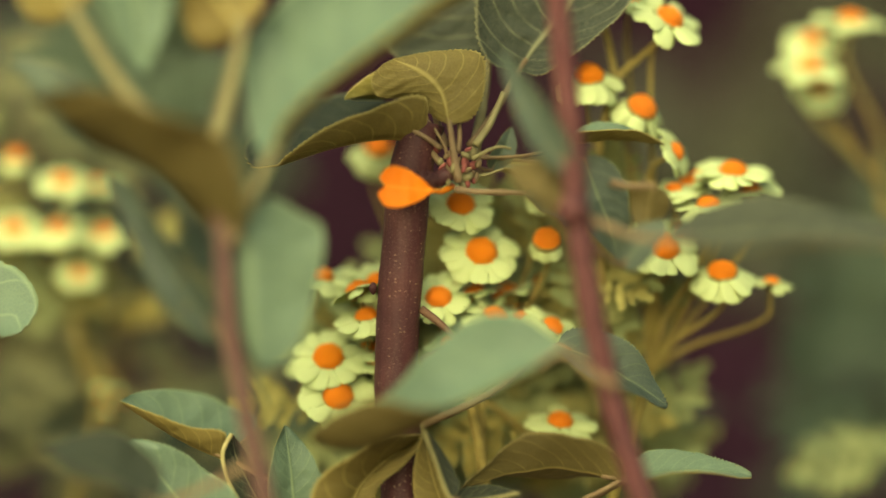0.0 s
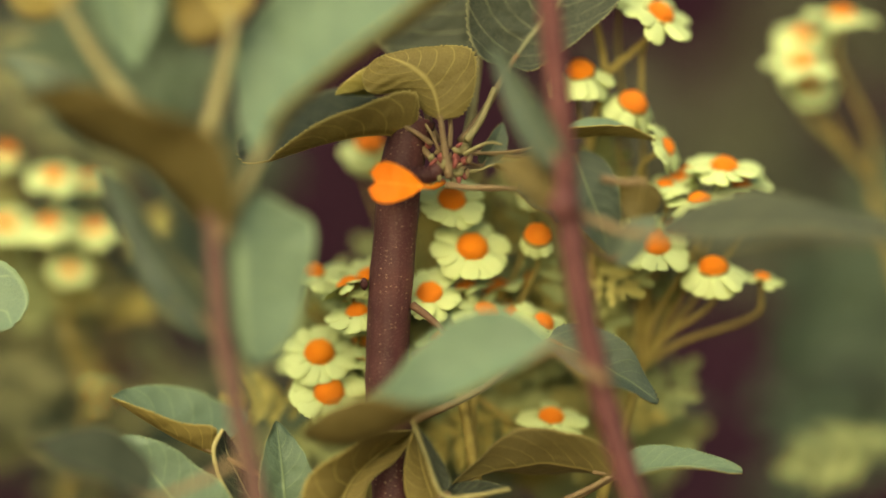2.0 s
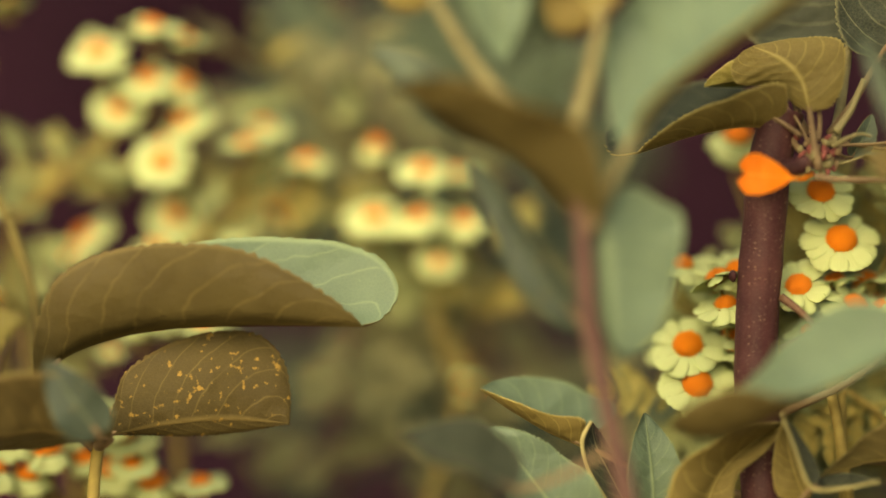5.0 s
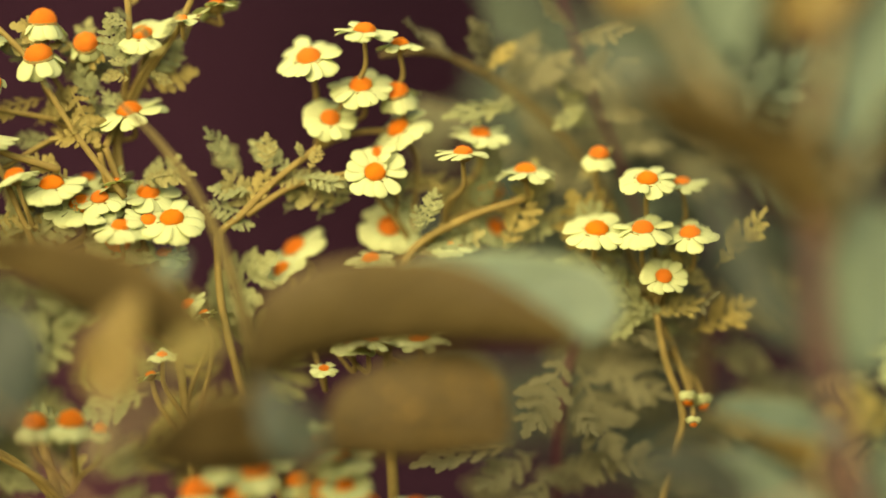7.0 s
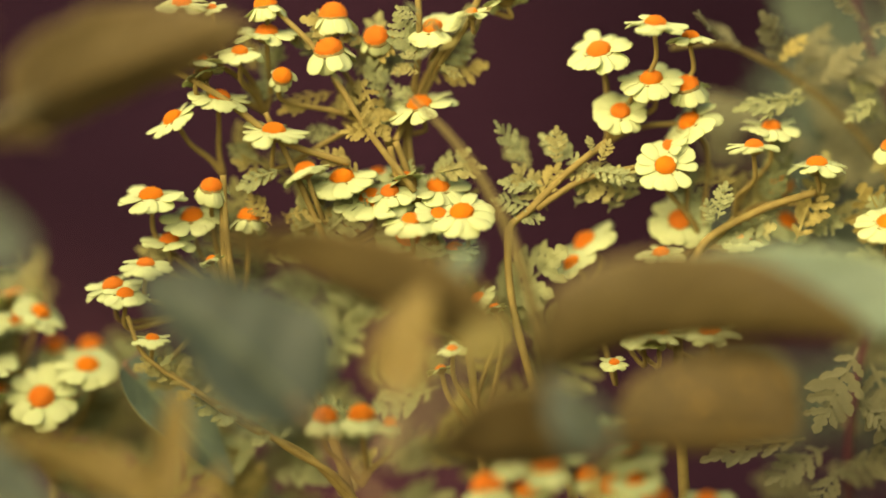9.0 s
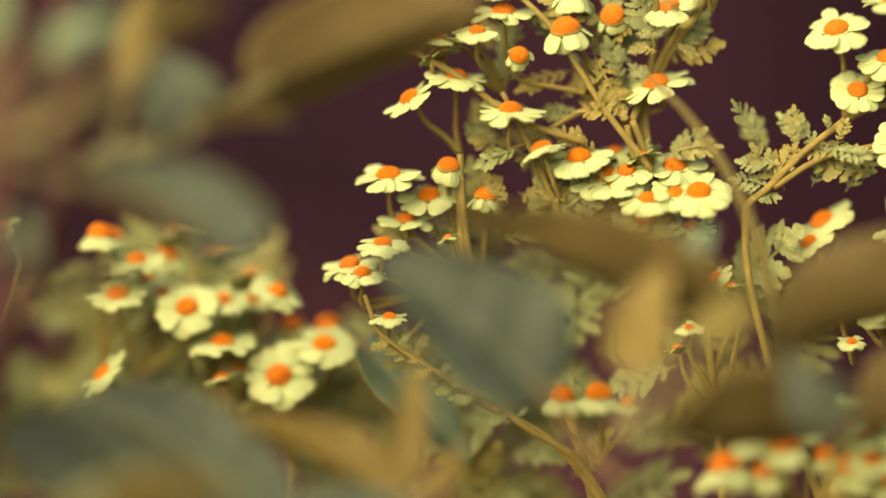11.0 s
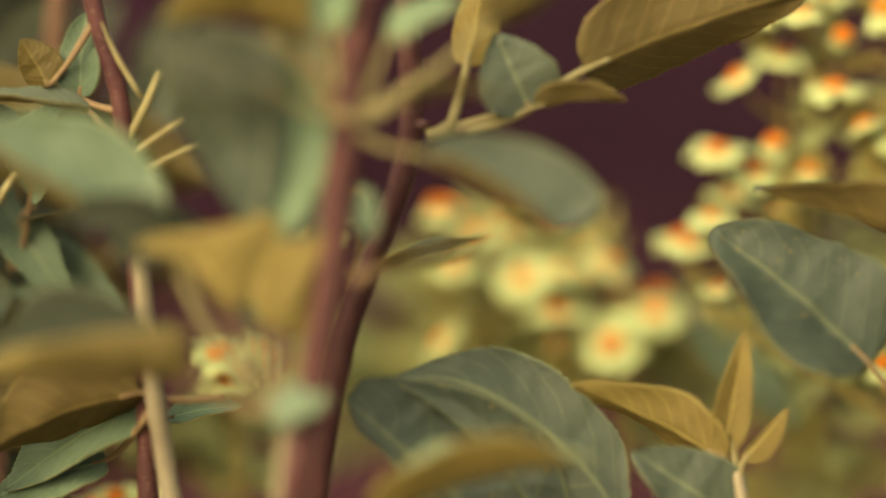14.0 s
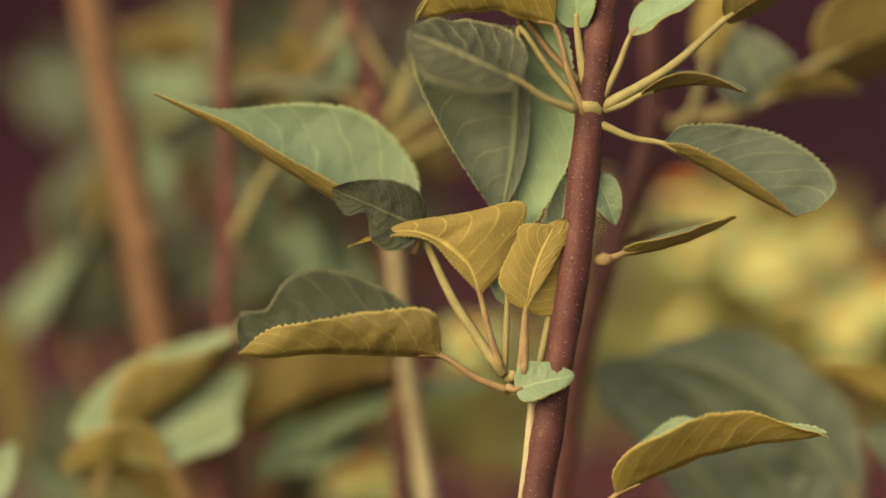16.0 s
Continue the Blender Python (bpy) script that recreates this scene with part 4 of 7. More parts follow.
folded(shoot, [(0.0310, 1.2928, 0.5238), (0.0210, 1.2928, 0.5185), (0.0115, 1.2928, 0.5140), (0.0000, 1.2929, 0.5085), (-0.0065, 1.2969, 0.5044), (-0.0167, 1.3008, 0.4995), (-0.0269, 1.3048, 0.4984), (-0.0343, 1.3068, 0.5011)], [(0.0259, 1.2908, 0.5213), (0.0159, 1.2908, 0.5163), (0.0044, 1.2898, 0.5109), (-0.0051, 1.2909, 0.5094), (-0.0173, 1.2929, 0.5118), (-0.0260, 1.2969, 0.5088), (-0.0327, 1.3028, 0.5037)], [(0.0293, 1.2968, 0.5269), (0.0189, 1.2988, 0.5333), (0.0072, 1.2988, 0.5322), (-0.0044, 1.3008, 0.5236), (-0.0131, 1.3048, 0.5136), (-0.0219, 1.3088, 0.5088), (-0.0315, 1.3108, 0.5029)], (0.0447, 1.2911, 0.5150), (COOL, DEEP[1]))
leaf(shoot, (-0.0737, 1.2976, 0.4850), (-0.1049, 1.2976, 0.4981), 0.0262, (-0.1, -0.5, 0.8), 0.5, 0.05, (-0.0496, 1.2911, 0.4954), DEEP)

# ---- second near branch, reddish ----
red_shoot = thing("apple_shoot", (0.0899, 1.3078, -0.0728), "slender reddish apple shoot with grey-green leaves", "shoot", "apple shoots")
stem(red_shoot, [(0.0284, 1.2988, 0.6227), (0.0310, 1.2988, 0.5965), (0.0333, 1.2988, 0.5734), (0.0342, 1.2988, 0.5603), (0.0378, 1.2988, 0.5356), (0.0422, 1.2988, 0.5154), (0.0472, 1.2988, 0.4980), (0.0531, 1.2988, 0.4791), (0.0661, 1.2988, 0.4255), (0.0893, 1.2988, -0.0685)], 0.0031, 0.0048, BARK_RED)
knob(red_shoot, (0.0333, 1.2970, 0.5600), 0.0042, (0, 0, 0.001), BARK_RED, "node")
leaf(red_shoot, (0.0321, 1.2974, 0.5700), (0.0151, 1.3004, 0.6012), 0.0100, (-0.4, -0.8, 0.3), 0.4, 0.05, (0.0339, 1.2988, 0.5500), SPECK)
leaf(red_shoot, (0.0572, 1.2934, 0.5523), (0.1293, 1.2934, 0.5487), 0.0247, (0.0, -0.5, 0.85), 0.3, 0.05, (0.0358, 1.3042, 0.5589), (VEINED[0], SPECK[1]))
leaf(red_shoot, (0.0314, 1.3024, 0.5603), (0.0154, 1.3024, 0.5720), 0.0149, (0.2, -0.8, 0.6), 0.3, 0.06, (0.0333, 1.2988, 0.5600), (BROWN[1], BROWN[1]))
leaf(red_shoot, (0.0464, 1.3151, 0.5457), (0.0581, 1.3151, 0.5575), 0.0105, (0.2, -0.8, 0.6), 0.3, 0.06, (0.0344, 1.3078, 0.5560), DARK)

# ---- near sapling with spotted leaf, low in front of the white flowers ----
low_sapling = thing("apple_sapling", (-0.2062, 1.3091, -0.0483), "young apple sapling with broad drooping leaves", "sapling", "apple saplings")
stem(low_sapling, [(-0.1851, 1.3297, 0.5000), (-0.1862, 1.3267, 0.4897), (-0.1865, 1.3239, 0.4793), (-0.1865, 1.3184, 0.4204), (-0.2062, 1.3091, -0.0483)], 0.0016, 0.0045, GREEN)
folded(low_sapling, [(-0.2025, 1.3256, 0.5106), (-0.1934, 1.3249, 0.5193), (-0.1739, 1.3249, 0.5252), (-0.1470, 1.3254, 0.5270), (-0.1158, 1.3276, 0.5267)], [(-0.1899, 1.3322, 0.5359), (-0.1632, 1.3355, 0.5479), (-0.1348, 1.3375, 0.5496), (-0.1137, 1.3376, 0.5456), (-0.1067, 1.3353, 0.5359), (-0.1102, 1.3309, 0.5285)], [(-0.2016, 1.3216, 0.5256), (-0.1940, 1.3194, 0.5404), (-0.1717, 1.3196, 0.5482), (-0.1466, 1.3214, 0.5464), (-0.1274, 1.3241, 0.5367), (-0.1179, 1.3261, 0.5293)], (-0.1864, 1.3281, 0.4941), (SAGE[0], DEEP[1]), stalk_r=0.0012)
folded(low_sapling, [(-0.1839, 1.3298, 0.4976), (-0.1671, 1.3310, 0.5006), (-0.1524, 1.3334, 0.5017), (-0.1357, 1.3359, 0.5005)], [(-0.1763, 1.3317, 0.4976), (-0.1630, 1.3340, 0.4972), (-0.1497, 1.3363, 0.4981), (-0.1391, 1.3357, 0.4999)], [(-0.1816, 1.3299, 0.5068), (-0.1788, 1.3302, 0.5142), (-0.1688, 1.3323, 0.5209), (-0.1568, 1.3331, 0.5248), (-0.1443, 1.3354, 0.5242), (-0.1376, 1.3358, 0.5178), (-0.1355, 1.3360, 0.5089)], (-0.1863, 1.3296, 0.4948), SPOT, "apple leaf with yellow-spotted brown underside", crinkle=0.03)
leaf(low_sapling, (-0.1820, 1.3036, 0.4986), (-0.1956, 1.2997, 0.5177), 0.0150, (-0.25, -0.9, 0.4), 0.25, 0.05, (-0.1861, 1.3281, 0.4946), SPECK)
leaf(low_sapling, (-0.1812, 1.3195, 0.4971), (-0.2300, 1.3036, 0.4968), 0.0440, (0, 0.5, 0.85), 0.3, 0.06, (-0.1861, 1.3281, 0.4941), BROWN)
leaf(low_sapling, (-0.2067, 1.3123, 0.5234), (-0.2855, 1.3017, 0.5538), 0.0366, (0.05, 0.45, 0.85), 0.4, 0.02, (-0.2114, 1.3143, 0.5120), BROWN)
leaf(low_sapling, (-0.2565, 1.3065, 0.5065), (-0.2968, 1.3012, 0.5420), 0.0415, (0.45, -0.75, 0.45), 0.35, 0.04, (-0.2366, 1.3100, 0.4836), SPECK)
leaf(low_sapling, (-0.2333, 1.2996, 0.5123), (-0.2249, 1.3010, 0.5397), 0.0179, (-0.2, -0.9, 0.3), 0.3, 0.06, (-0.2351, 1.3019, 0.4953), (SAGE[1], SAGE[1]), stalk_skin=STALK_PALE, stalk_r=0.0018)
leaf(low_sapling, (-0.2161, 1.2997, 0.5208), (-0.2016, 1.3022, 0.5299), 0.0142, (0.2, -0.6, 0.7), 0.3, 0.06, (-0.2304, 1.3000, 0.5010), (YELLOW[0], YELLOW[0]), stalk_skin=STALK_PALE)
leaf(low_sapling, (-0.2303, 1.3115, 0.5339), (-0.2155, 1.3182, 0.5488), 0.0110, (0.3, -0.7, 0.5), 0.3, 0.05, (-0.2345, 1.3068, 0.5148), SAGE, stalk_skin=STALK_PALE)
leaf(low_sapling, (-0.2939, 1.3002, 0.4836), (-0.2883, 1.3012, 0.5148), 0.0105, (0.3, -0.8, 0.3), 0.4, 0.06, (-0.2911, 1.3007, 0.4751), (SAGE[1], SAGE[1]), stalk_skin=STALK_PALE)

# ---- two stems side by side with rosettes of leaves ----
tall_shoot = thing("apple_shoot", (-0.3993, 1.2124, -0.1041), "purple-brown apple shoot with two rosettes of leaves", "shoot", "apple shoots")
stem(tall_shoot, [(-0.3713, 1.2317, 0.6067), (-0.3741, 1.2306, 0.5861), (-0.3757, 1.2298, 0.5699), (-0.3777, 1.2288, 0.5493), (-0.3797, 1.2278, 0.5271), (-0.3824, 1.2266, 0.5095), (-0.3858, 1.2252, 0.4875), (-0.3892, 1.2238, 0.4653), (-0.3960, 1.2206, 0.4064), (-0.3993, 1.2124, -0.1041)], 0.0039, 0.0058, BARK, sides=16)
stem(tall_shoot, [(-0.3901, 1.2239, 0.4918), (-0.3909, 1.2234, 0.4801), (-0.3927, 1.2225, 0.4623), (-0.3973, 1.2203, 0.4212)], 0.0012, 0.0020, BARK_PALE, "side_stem")
knob(tall_shoot, (-0.3749, 1.2287, 0.5699), 0.0030, (-0.0006, -0.001, 0.0003), STALK_PALE, "node")
knob(tall_shoot, (-0.3956, 1.2220, 0.4989), 0.0018, (0.001, 0, 0), STALK_PALE, "node")
knob(tall_shoot, (-0.3724, 1.2304, 0.5298), 0.0018, (0.0008, 0, 0), STALK, "node")
# darker leaf for the shaded half of the hanging leaf, shade in its skin
folded(tall_shoot, [(-0.3937, 1.2238, 0.5915), (-0.3943, 1.2247, 0.5760), (-0.3957, 1.2254, 0.5584), (-0.3996, 1.2253, 0.5400)], [(-0.3913, 1.2256, 0.5760), (-0.3928, 1.2263, 0.5554)], [(-0.4052, 1.2186, 0.5925), (-0.4184, 1.2129, 0.5904), (-0.4198, 1.2124, 0.5811), (-0.4146, 1.2167, 0.5664), (-0.4066, 1.2204, 0.5518)], (-0.3760, 1.2283, 0.5691), DARK, stalk_skin=STALK_PALE)
leaf(tall_shoot, (-0.3841, 1.2245, 0.5917), (-0.4180, 1.2102, 0.5946), 0.0344, (0, 0.1, 1), 1.4, 0.08, (-0.3763, 1.2268, 0.5676), YELLOW)
# paler leaf for the lit half of that hanging leaf
folded(tall_shoot, [(-0.3952, 1.2289, 0.5953), (-0.3944, 1.2302, 0.5731), (-0.3952, 1.2297, 0.5539), (-0.3960, 1.2293, 0.5370)], [(-0.3840, 1.2297, 0.5923), (-0.3799, 1.2294, 0.5745), (-0.3817, 1.2286, 0.5554), (-0.3906, 1.2283, 0.5400)], [(-0.3966, 1.2281, 0.5731), (-0.3971, 1.2277, 0.5554)], (-0.3776, 1.2307, 0.5758), PALE)
folded(tall_shoot, [(-0.3573, 1.2338, 0.5607), (-0.3463, 1.2373, 0.5546), (-0.3351, 1.2408, 0.5477), (-0.3237, 1.2444, 0.5414)], [(-0.3530, 1.2393, 0.5655), (-0.3341, 1.2483, 0.5646), (-0.3207, 1.2525, 0.5577), (-0.3146, 1.2530, 0.5495), (-0.3183, 1.2490, 0.5436)], [(-0.3499, 1.2335, 0.5603), (-0.3397, 1.2353, 0.5554), (-0.3296, 1.2399, 0.5477)], (-0.3739, 1.2290, 0.5662), (DARK[0], BROWN[1]), stalk_skin=STALK_PALE)
leaf(tall_shoot, (-0.3628, 1.2328, 0.5735), (-0.3363, 1.2418, 0.5738), 0.0105, (0.0, -0.15, 1), 0.8, 0.10, (-0.3736, 1.2291, 0.5691), (DARK[0], BROWN[1]), stalk_skin=STALK_PALE)
leaf(tall_shoot, (-0.3653, 1.2322, 0.5897), (-0.3476, 1.2383, 0.6000), 0.0112, (-0.2, -0.7, 0.6), 0.4, 0.05, (-0.3732, 1.2293, 0.5714), PALE, stalk_skin=STALK_PALE)
leaf(tall_shoot, (-0.3421, 1.2415, 0.5937), (-0.3243, 1.2477, 0.6038), 0.0164, (0, 0.6, 0.7), 0.4, 0.05, (-0.3736, 1.2291, 0.5696), BROWN, stalk_skin=STALK_PALE, stalk_r=0.0012)
leaf(tall_shoot, (-0.3789, 1.2276, 0.5912), (-0.3783, 1.2282, 0.6214), 0.0135, FRONT, 0.4, 0.05, (-0.3760, 1.2283, 0.5714), PALE, stalk_skin=STALK_PALE, stalk_r=0.0012)
folded(tall_shoot, [(-0.4210, 1.2157, 0.5404), (-0.4367, 1.2106, 0.5445), (-0.4521, 1.2057, 0.5536), (-0.4690, 1.2004, 0.5649), (-0.4861, 1.1949, 0.5742)], [(-0.4330, 1.2091, 0.5466), (-0.4494, 1.2025, 0.5563), (-0.4666, 1.1984, 0.5663)], [(-0.4212, 1.2226, 0.5503), (-0.4264, 1.2225, 0.5606), (-0.4367, 1.2192, 0.5694), (-0.4531, 1.2125, 0.5713), (-0.4713, 1.2024, 0.5699)], (-0.3969, 1.2202, 0.4993), (SAGE[0], DARK[1]), stalk_skin=STALK_PALE, stalk_r=0.0012)
leaf(tall_shoot, (-0.4176, 1.2137, 0.5383), (-0.4396, 1.2050, 0.5485), 0.0187, (0.75, -0.6, -0.25), 0.2, 0.02, (-0.4206, 1.2154, 0.5316), DEEP, bite=(0.6, 1, 0.7, 0.12))
folded(tall_shoot, [(-0.4024, 1.2173, 0.5204), (-0.4066, 1.2160, 0.5293), (-0.4199, 1.2118, 0.5371), (-0.4363, 1.2078, 0.5331)], [(-0.3959, 1.2209, 0.5289), (-0.3921, 1.2237, 0.5447), (-0.4071, 1.2174, 0.5422), (-0.4232, 1.2121, 0.5393)], [(-0.4083, 1.2141, 0.5275), (-0.4153, 1.2119, 0.5348), (-0.4269, 1.2095, 0.5357)], (-0.3975, 1.2200, 0.5005), YELLOW)
folded(tall_shoot, [(-0.3910, 1.2209, 0.5165), (-0.3885, 1.2233, 0.5289), (-0.3843, 1.2247, 0.5390)], [(-0.3849, 1.2230, 0.5268), (-0.3791, 1.2264, 0.5404)], [(-0.3978, 1.2188, 0.5238), (-0.3952, 1.2212, 0.5334), (-0.3927, 1.2220, 0.5390)], (-0.3913, 1.2207, 0.4996), YELLOW)
leaf(tall_shoot, (-0.3911, 1.2210, 0.5166), (-0.3811, 1.2248, 0.5407), 0.0209, (-0.2, 0.95, 0.2), 0.4, 0.04, (-0.3928, 1.2216, 0.5000), SAGE)
folded(tall_shoot, [(-0.4121, 1.2139, 0.5046), (-0.4268, 1.2092, 0.5052), (-0.4435, 1.2038, 0.5055), (-0.4565, 1.2009, 0.5043), (-0.4640, 1.1998, 0.5051)], [(-0.4123, 1.2086, 0.5165), (-0.4247, 1.2032, 0.5165), (-0.4432, 1.1985, 0.5141), (-0.4555, 1.1986, 0.5114)], [(-0.4216, 1.2166, 0.5168), (-0.4323, 1.2159, 0.5241), (-0.4440, 1.2135, 0.5276), (-0.4539, 1.2103, 0.5247), (-0.4590, 1.2071, 0.5167), (-0.4655, 1.2037, 0.5153)], (-0.3952, 1.2207, 0.4951), (DEEP[0], DARK[1]), "apple leaf with crinkled dark top and olive underside", crinkle=0.10)
leaf(tall_shoot, (-0.3930, 1.2187, 0.4956), (-0.3784, 1.2238, 0.4991), 0.0127, (0.1, -0.8, 0.5), 0.3, 0.05, (-0.3955, 1.2193, 0.4963), SAGE)
leaf(tall_shoot, (-0.3672, 1.2321, 0.5316), (-0.3390, 1.2418, 0.5404), 0.0090, (0, -0.05, 1), 0.8, -0.05, (-0.3727, 1.2303, 0.5301), BROWN)
leaf(tall_shoot, (-0.3686, 1.2294, 0.4677), (-0.3157, 1.2475, 0.4838), 0.0277, (0.05, 0.05, 1), 1.2, 0.06, (-0.3822, 1.2260, 0.4565), SAGE, bite=(0.5, 1, 0.5, 0.05))
leaf(tall_shoot, (-0.3969, 1.2233, 0.5183), (-0.3966, 1.2250, 0.5390), 0.0090, FRONT, 0.3, 0.05, (-0.3973, 1.2215, 0.5007), SAGE, stalk_skin=STALK_PALE)
leaf(tall_shoot, (-0.3849, 1.2274, 0.5242), (-0.3820, 1.2302, 0.5536), 0.0120, (0.3, -0.8, 0.2), 0.3, 0.05, (-0.3887, 1.2245, 0.5014), DARK, stalk_skin=STALK_PALE)
leaf(tall_shoot, (-0.3746, 1.2312, 0.5522), (-0.3697, 1.2328, 0.5390), 0.0090, (0.4, -0.8, 0.2), 0.3, 0.05, (-0.3771, 1.2292, 0.5551), SAGE)

folded(tall_shoot, [(-0.3888, 1.2103, 0.5766), (-0.3965, 1.2035, 0.5811), (-0.4062, 1.1992, 0.5861), (-0.4164, 1.1990, 0.5899)], [(-0.3900, 1.2056, 0.5745), (-0.3974, 1.1978, 0.5742), (-0.4071, 1.1935, 0.5770), (-0.4140, 1.1944, 0.5824)], [(-0.3885, 1.2147, 0.5837), (-0.3940, 1.2171, 0.5904), (-0.4044, 1.2147, 0.5929), (-0.4138, 1.2073, 0.5930)], (-0.3773, 1.2215, 0.5694), VEINED, "dark green apple leaf with pale veins", stalk_skin=STALK_PALE, crinkle=0.08)

twin_shoot = thing("apple_shoot", (-0.4134, 1.2559, -0.1021), "thin dark purple apple shoot speckled with pale lenticels", "shoot", "apple shoots")
stem(twin_shoot, [(-0.3734, 1.2761, 0.6068), (-0.3726, 1.2761, 0.5874), (-0.3721, 1.2761, 0.5709), (-0.3742, 1.2753, 0.5560), (-0.3807, 1.2731, 0.5365), (-0.3874, 1.2709, 0.5171), (-0.3921, 1.2693, 0.4962), (-0.3952, 1.2681, 0.4767), (-0.3987, 1.2668, 0.4513), (-0.4134, 1.2559, -0.1021)], 0.0030, 0.0046, BARK)
knob(twin_shoot, (-0.3696, 1.2753, 0.5687), 0.0017, (0.001, 0, 0), BARK_PINK, "node")
knob(twin_shoot, (-0.3625, 1.2775, 0.5685), 0.0015, (0.0012, 0, 0.0003), STALK_PALE, "bud")
leaf(twin_shoot, (-0.3291, 1.2903, 0.5832), (-0.2725, 1.3072, 0.6054), 0.0336, (0.15, 0.75, 0.6), 0.4, 0.04, (-0.3678, 1.2758, 0.5657), (SAGE[0], BROWN[1]), stalk_skin=STALK_PALE, stalk_r=0.0014)
leaf(twin_shoot, (-0.3420, 1.2835, 0.5724), (-0.3507, 1.2812, 0.5926), 0.0224, (0.2, -0.9, 0.3), 0.3, 0.05, (-0.3621, 1.2775, 0.5672), DARK)
leaf(twin_shoot, (-0.3403, 1.2826, 0.5736), (-0.3176, 1.2892, 0.5761), 0.0127, (0.1, 0.5, 0.8), 0.5, 0.05, (-0.3578, 1.2788, 0.5672), BROWN, stalk_skin=STALK_PALE)
leaf(twin_shoot, (-0.3579, 1.2790, 0.5844), (-0.3536, 1.2805, 0.6098), 0.0135, BACK, 0.4, 0.05, (-0.3621, 1.2775, 0.5672), SAGE, stalk_skin=STALK_PALE, stalk_r=0.0012)
leaf(twin_shoot, (-0.3799, 1.2719, 0.5313), (-0.3527, 1.2799, 0.5388), 0.0075, (0, -0.1, 1), 0.8, 0.05, (-0.3839, 1.2721, 0.5306), BROWN)
# broad leaves at the foot of the twin shoot
folded(twin_shoot, [(-0.3169, 1.2910, 0.4603), (-0.3263, 1.2884, 0.4767), (-0.3436, 1.2835, 0.4932), (-0.3608, 1.2785, 0.5021), (-0.3773, 1.2737, 0.5026)], [(-0.3345, 1.2844, 0.4618), (-0.3504, 1.2799, 0.4813), (-0.3633, 1.2763, 0.4932), (-0.3719, 1.2738, 0.4992)], [(-0.3173, 1.2924, 0.4736), (-0.3198, 1.2933, 0.4870), (-0.3299, 1.2905, 0.4990), (-0.3389, 1.2894, 0.5062), (-0.3519, 1.2856, 0.5110), (-0.3659, 1.2800, 0.5077)], (-0.3108, 1.2941, 0.4482), DARK, crinkle=0.09)
folded(twin_shoot, [(-0.3485, 1.2788, 0.4589), (-0.3600, 1.2756, 0.4716), (-0.3729, 1.2719, 0.4836), (-0.3873, 1.2679, 0.4975)], [(-0.3624, 1.2733, 0.4620), (-0.3711, 1.2709, 0.4740), (-0.3775, 1.2691, 0.4832), (-0.3843, 1.2672, 0.4896)], [(-0.3317, 1.2853, 0.4663), (-0.3375, 1.2838, 0.4865), (-0.3490, 1.2805, 0.4965), (-0.3648, 1.2760, 0.5016), (-0.3827, 1.2707, 0.5029)], (-0.3150, 1.2928, 0.4437), SPECK, crinkle=0.08)
leaf(twin_shoot, (-0.2936, 1.2995, 0.4811), (-0.3318, 1.2885, 0.5013), 0.0194, (-0.1, 0.7, 0.65), 0.5, 0.05, (-0.2904, 1.3004, 0.4766), YELLOW)
leaf(twin_shoot, (-0.2915, 1.3002, 0.4871), (-0.2873, 1.3017, 0.5114), 0.0090, (-0.6, 0.6, 0.1), 0.7, 0.03, (-0.2904, 1.3004, 0.4766), YELLOW, stalk_skin=STALK_PALE)
leaf(twin_shoot, (-0.2883, 1.2996, 0.4812), (-0.2773, 1.3030, 0.4950), 0.0090, (0.5, 0.6, 0.3), 0.6, 0.03, (-0.2904, 1.3004, 0.4751), YELLOW, stalk_skin=STALK_PALE)
leaf(twin_shoot, (-0.2910, 1.3015, 0.4646), (-0.3156, 1.2887, 0.4836), 0.0239, (-0.1, -0.8, 0.5), 0.3, 0.05, (-0.2878, 1.3009, 0.4587), DARK)
stem(twin_shoot, [(-0.2904, 1.3004, 0.4781), (-0.2885, 1.3008, 0.4662), (-0.2862, 1.3010, 0.4212), (-0.4134, 1.2559, -0.1021)], 0.0016, 0.0030, BARK_PALE, "side_stem")

# ---- stems further left ----
pale_shoot = thing("apple_shoot", (-0.4101, 1.2555, -0.1014), "pale beige apple shoot dotted with lenticels", "shoot", "apple shoots")
stem(pale_shoot, [(-0.4400, 1.2543, 0.5380), (-0.4382, 1.2546, 0.5201), (-0.4364, 1.2549, 0.5037), (-0.4341, 1.2554, 0.4872), (-0.4309, 1.2561, 0.4663), (-0.4261, 1.2570, 0.4215), (-0.4101, 1.2555, -0.1014)], 0.0024, 0.0044, BARK_PALE)
leaf(pale_shoot, (-0.4397, 1.2553, 0.4988), (-0.4811, 1.2415, 0.4813), 0.0284, (-0.2, 0.75, 0.6), 0.5, 0.10, (-0.4178, 1.2603, 0.4977), BROWN)
leaf(pale_shoot, (-0.4422, 1.2684, 0.4964), (-0.4790, 1.2597, 0.4724), 0.0230, (-0.15, -0.85, 0.5), 0.35, 0.05, (-0.4376, 1.2559, 0.4932), (COOL, SAGE[1]))
leaf(pale_shoot, (-0.4457, 1.2676, 0.5014), (-0.4658, 1.2610, 0.4980), 0.0110, (0.0, -0.7, 0.7), 0.3, 0.05, (-0.4361, 1.2549, 0.4992), SAGE)
leaf(pale_shoot, (-0.4385, 1.2719, 0.4911), (-0.4193, 1.2782, 0.4951), 0.0085, (0.0, -0.7, 0.7), 0.3, 0.05, (-0.4364, 1.2558, 0.4921), PALE)
